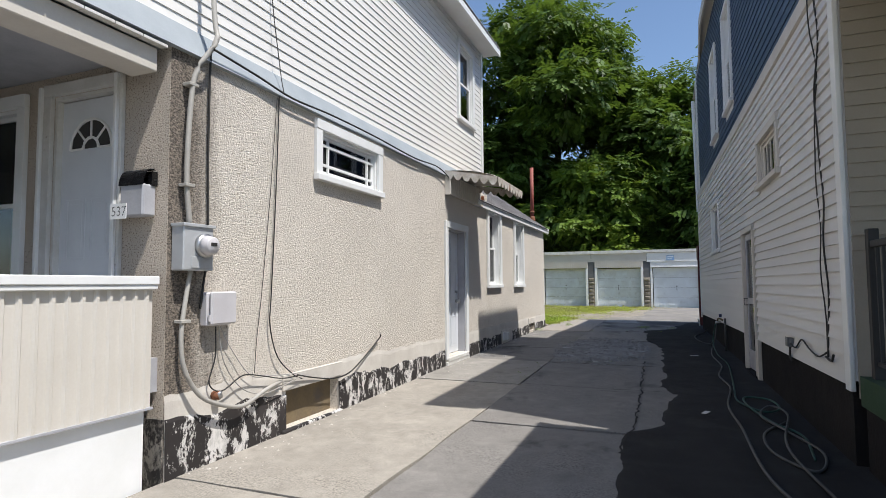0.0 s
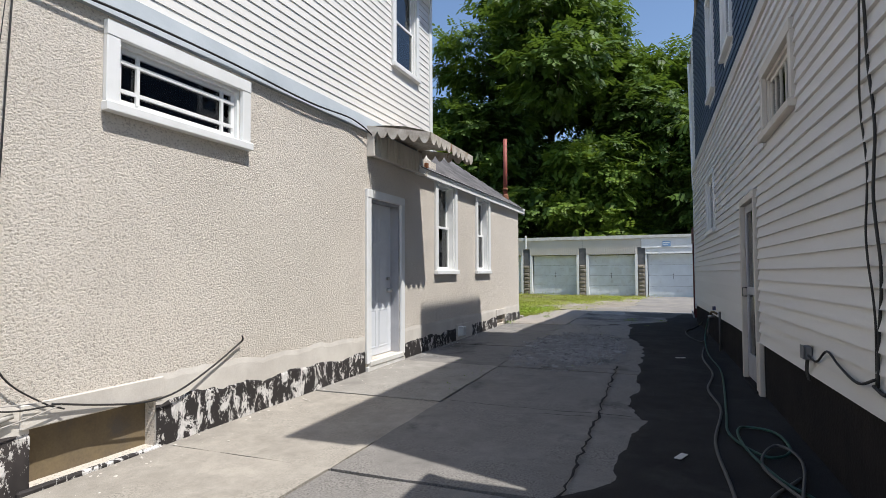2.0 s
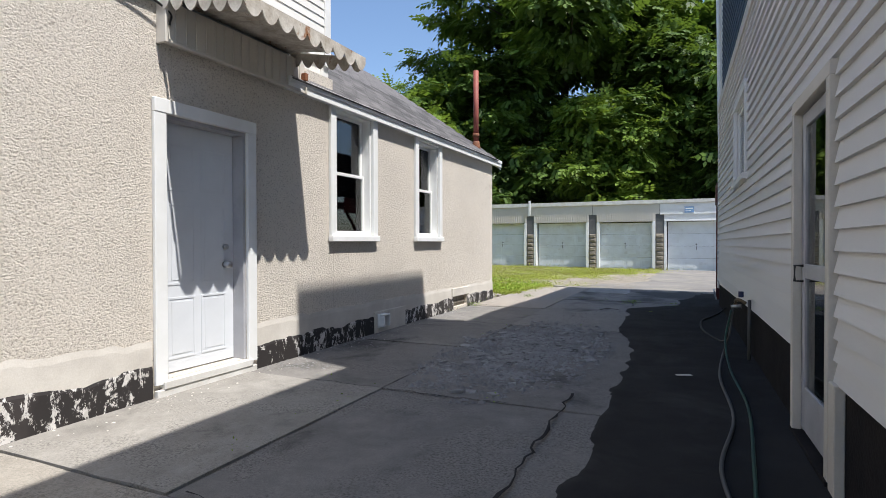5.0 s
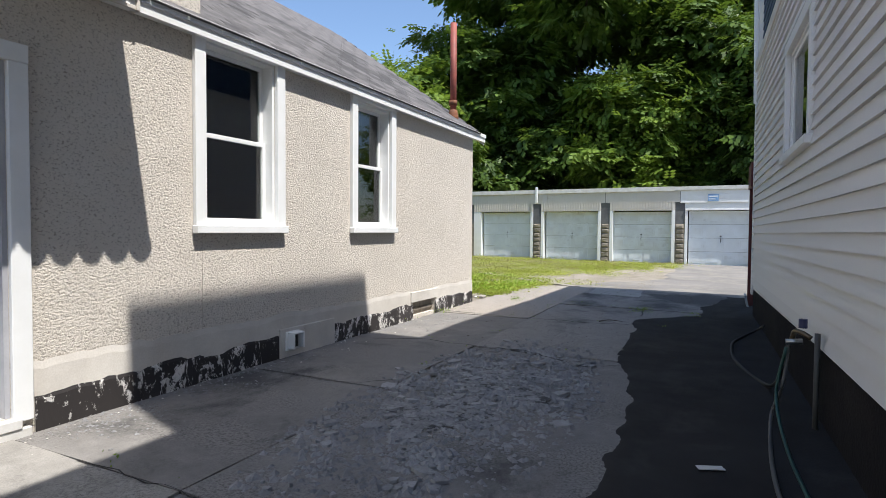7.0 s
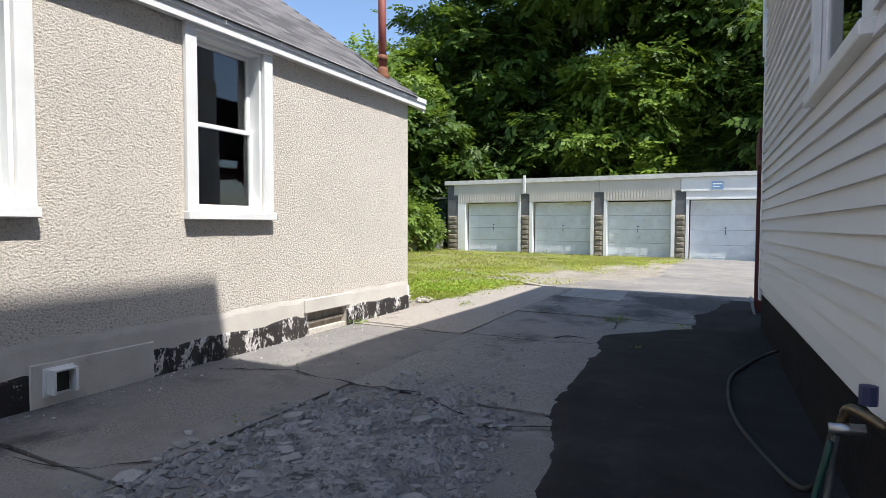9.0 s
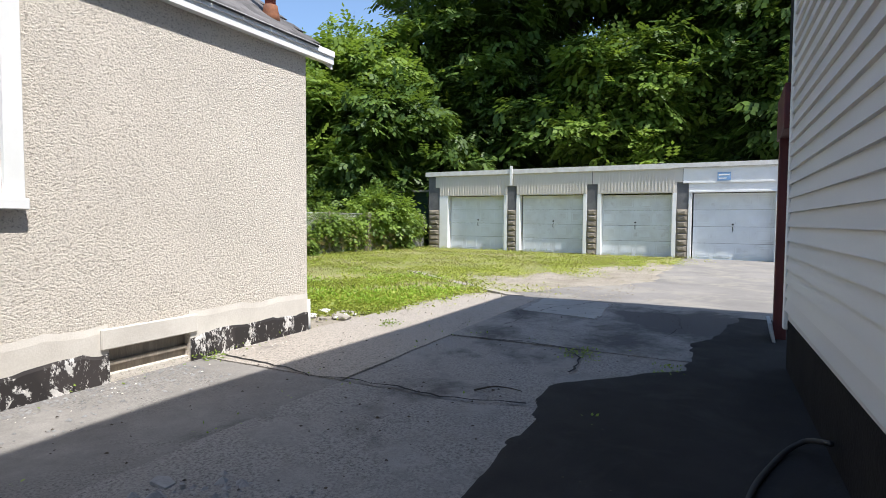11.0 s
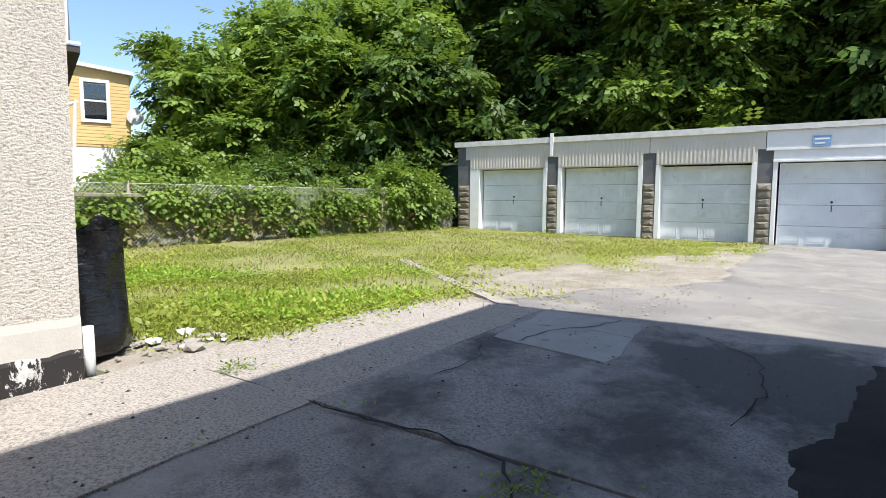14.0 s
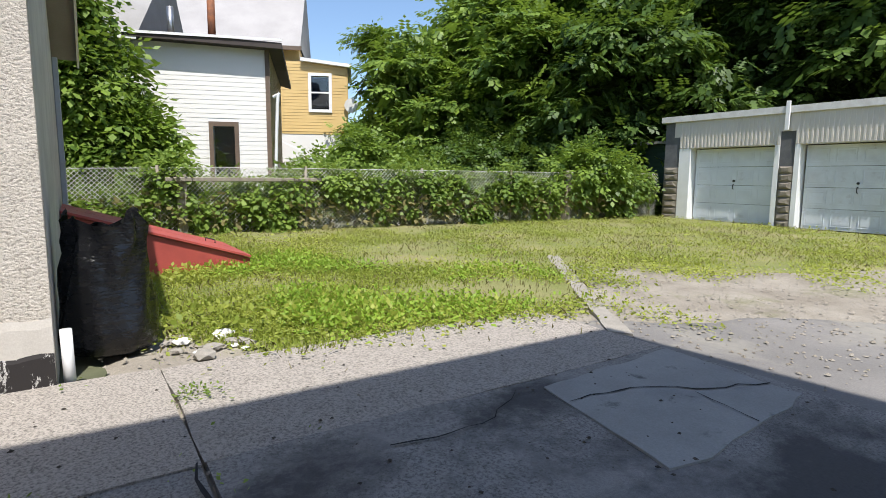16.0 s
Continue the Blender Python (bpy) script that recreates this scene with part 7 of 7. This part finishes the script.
twig = tagged(part("twig", tube(curve_pts([(-0.86, 13.86, gz(0, 14) + 0.03), (-0.76, 13.95, gz(0, 14) + 0.045), (-0.66, 14.0, gz(0, 14) + 0.036), (-0.56, 13.99, gz(0, 14) + 0.03)], 4), 0.007, 6, 0.003), BARK, smooth=True), "thin dry twig lying on the drive", "twig")
# raised broken crust of old surfacing over the slabs
structure("broken_crust", dense_sheet(lambda x, y: rub(x, y) - 0.42, -2.1, 0.1, 7.6, 12.3, 0.05, 0.034, 0.007, 2.0), ASPHALT_CR, "broken crust of old grey surfacing", "asphalt")


def plates(n, seed):
    """Angular thin plates of broken surfacing, tilted a little, lying where the crust has lifted."""
    r = random.Random(seed)
    bm = bmesh.new()
    for x, y, z in scatter(n, -2.1, 0.2, 7.6, 12.0, lambda x, y: min(1.0, rub(x, y) * 1.3), seed):
        size = 0.014 + 0.06 * r.random() ** 3
        turn, sides = r.uniform(0, 6.28), r.randint(4, 6)
        tx, ty, h = r.uniform(-0.16, 0.16), r.uniform(-0.16, 0.16), r.uniform(0.004, 0.014)
        top, low = [], []
        for k in range(sides):
            a = turn + (k + r.uniform(-0.3, 0.3)) * 6.283 / sides
            px, py = size * r.uniform(0.65, 1.1) * math.cos(a) * 1.15, size * r.uniform(0.65, 1.1) * math.sin(a)
            zz = z + 0.018 + tx * px + ty * py
            top.append(bm.verts.new((x + px, y + py, zz + h)))
            low.append(bm.verts.new((x + px * 1.06, y + py * 1.06, zz - 0.01)))
        bm.faces.new(top)
        for k in range(sides):
            bm.faces.new((low[k], low[(k + 1) % sides], top[(k + 1) % sides], top[k]))
    return tagged(part("crust_plates", bm, CRUMB), "flat broken plates of lifted grey surfacing", "rubble", kind="stuff")


plates(280, 71)


def crack(pts, seed, w=0.0045):
    """A jagged open crack, filled with dark grit, drawn as a thin ribbon over the slabs."""
    r = random.Random(seed)
    fine = []
    for a, b in zip(pts, pts[1:]):
        a, b = Vector(a), Vector(b)
        m = max(2, int((b - a).length / 0.09))
        for k in range(m):
            fine.append(a.lerp(b, k / m) + Vector((r.uniform(-0.022, 0.022), r.uniform(-0.022, 0.022))))
    fine.append(Vector(pts[-1]))
    bm = bmesh.new()
    prev = None
    for k, p in enumerate(fine):
        d = (fine[min(k + 1, len(fine) - 1)] - fine[max(k - 1, 0)]).normalized()
        ww = w * r.uniform(0.35, 1.7)
        cur = [bm.verts.new((p.x + s * d.y * ww, p.y - s * d.x * ww, gz(p.x, p.y) + 0.0345)) for s in (-1, 1)]
        if prev:
            bm.faces.new((prev[0], prev[1], cur[1], cur[0]))
        prev = cur
    structure("crack", bm, ASPHALT, "dark jagged crack across the concrete", "crack")


CRACKS = (((-3.2, 13.75), (-2.54, 13.69), (-2.08, 13.59), (-1.77, 13.65), (-1.38, 13.67), (-0.98, 13.60), (-0.45, 13.75)), ((-1.84, 15.42), (-1.5, 15.42), (-1.1, 15.47), (-0.63, 15.41), (-0.42, 15.1), (-0.40, 14.6)),
          ((-3.0, 11.36), (-2.49, 11.61), (-1.78, 11.54), (-1.21, 11.55), (-0.5, 11.15), (-0.1, 11.4)), ((-1.62, 5.63), (-0.89, 5.58), (-0.36, 5.6), (0.17, 5.59)),
          ((-2.54, 7.75), (-1.74, 7.73), (-1.16, 7.72), (-0.6, 7.73)), ((-0.2, 8.2), (-0.17, 7.0), (-0.16, 6.46), (-0.13, 5.3), (-0.12, 3.8), (-0.2, 2.9)),
          ((-1.5, 17.25), (-1.42, 17.8), (-1.2, 18.1), (-1.05, 18.5)), ((-1.2, 18.0), (-0.8, 17.9)), ((-2.52, 9.63), (-2.03, 9.75), (-1.8, 9.99)), ((-0.7, 5.42), (-0.18, 5.49)),
          ((0.1, 16.4), (0.2, 17.0), (0.12, 17.8), (-0.3, 18.3)), ((-1.75, 17.1), (-1.5, 16.7), (-1.56, 16.2)))
for k, c in enumerate(CRACKS):
    crack(c, k, 0.008 if k in (0, 1, 2, 5) else 0.005)


for x, y, a in ((0.62, 9.2, 0.4), (0.55, 4.6, 1.2)):
    sc = part("paper_scrap", boxes(((-0.07, -0.025, 0), (0.07, 0.025, 0.004)), f=lambda p, q, w: Vector((x + p * math.cos(a) - q * math.sin(a), y + p * math.sin(a) + q * math.cos(a), gz(x, y) + 0.037 + w + 0.05 * abs(p)))), TRIM_AGED)
    tagged(sc, "small dirty white scrap lying on asphalt", "litter", "litter on the drive")
random.seed(77)
for k in range(16):
    x, y = random.uniform(-3.9, -3.35), random.uniform(15.55, 16.2)
    sz = random.uniform(0.03, 0.09)
    bm = bmesh.new()
    bmesh.ops.create_icosphere(bm, subdivisions=1, radius=sz)
    for v in bm.verts:
        v.co = Vector((v.co.x * random.uniform(0.7, 1.3) + x, v.co.y * random.uniform(0.7, 1.3) + y, v.co.z * 0.45 + gz(x, y) + sz * 0.25))
    tagged(part("broken_stone", bm, CONCRETE if k % 3 else TRIM_AGED), "pale broken concrete lump on dirt", "stone", "broken stones by the wall")
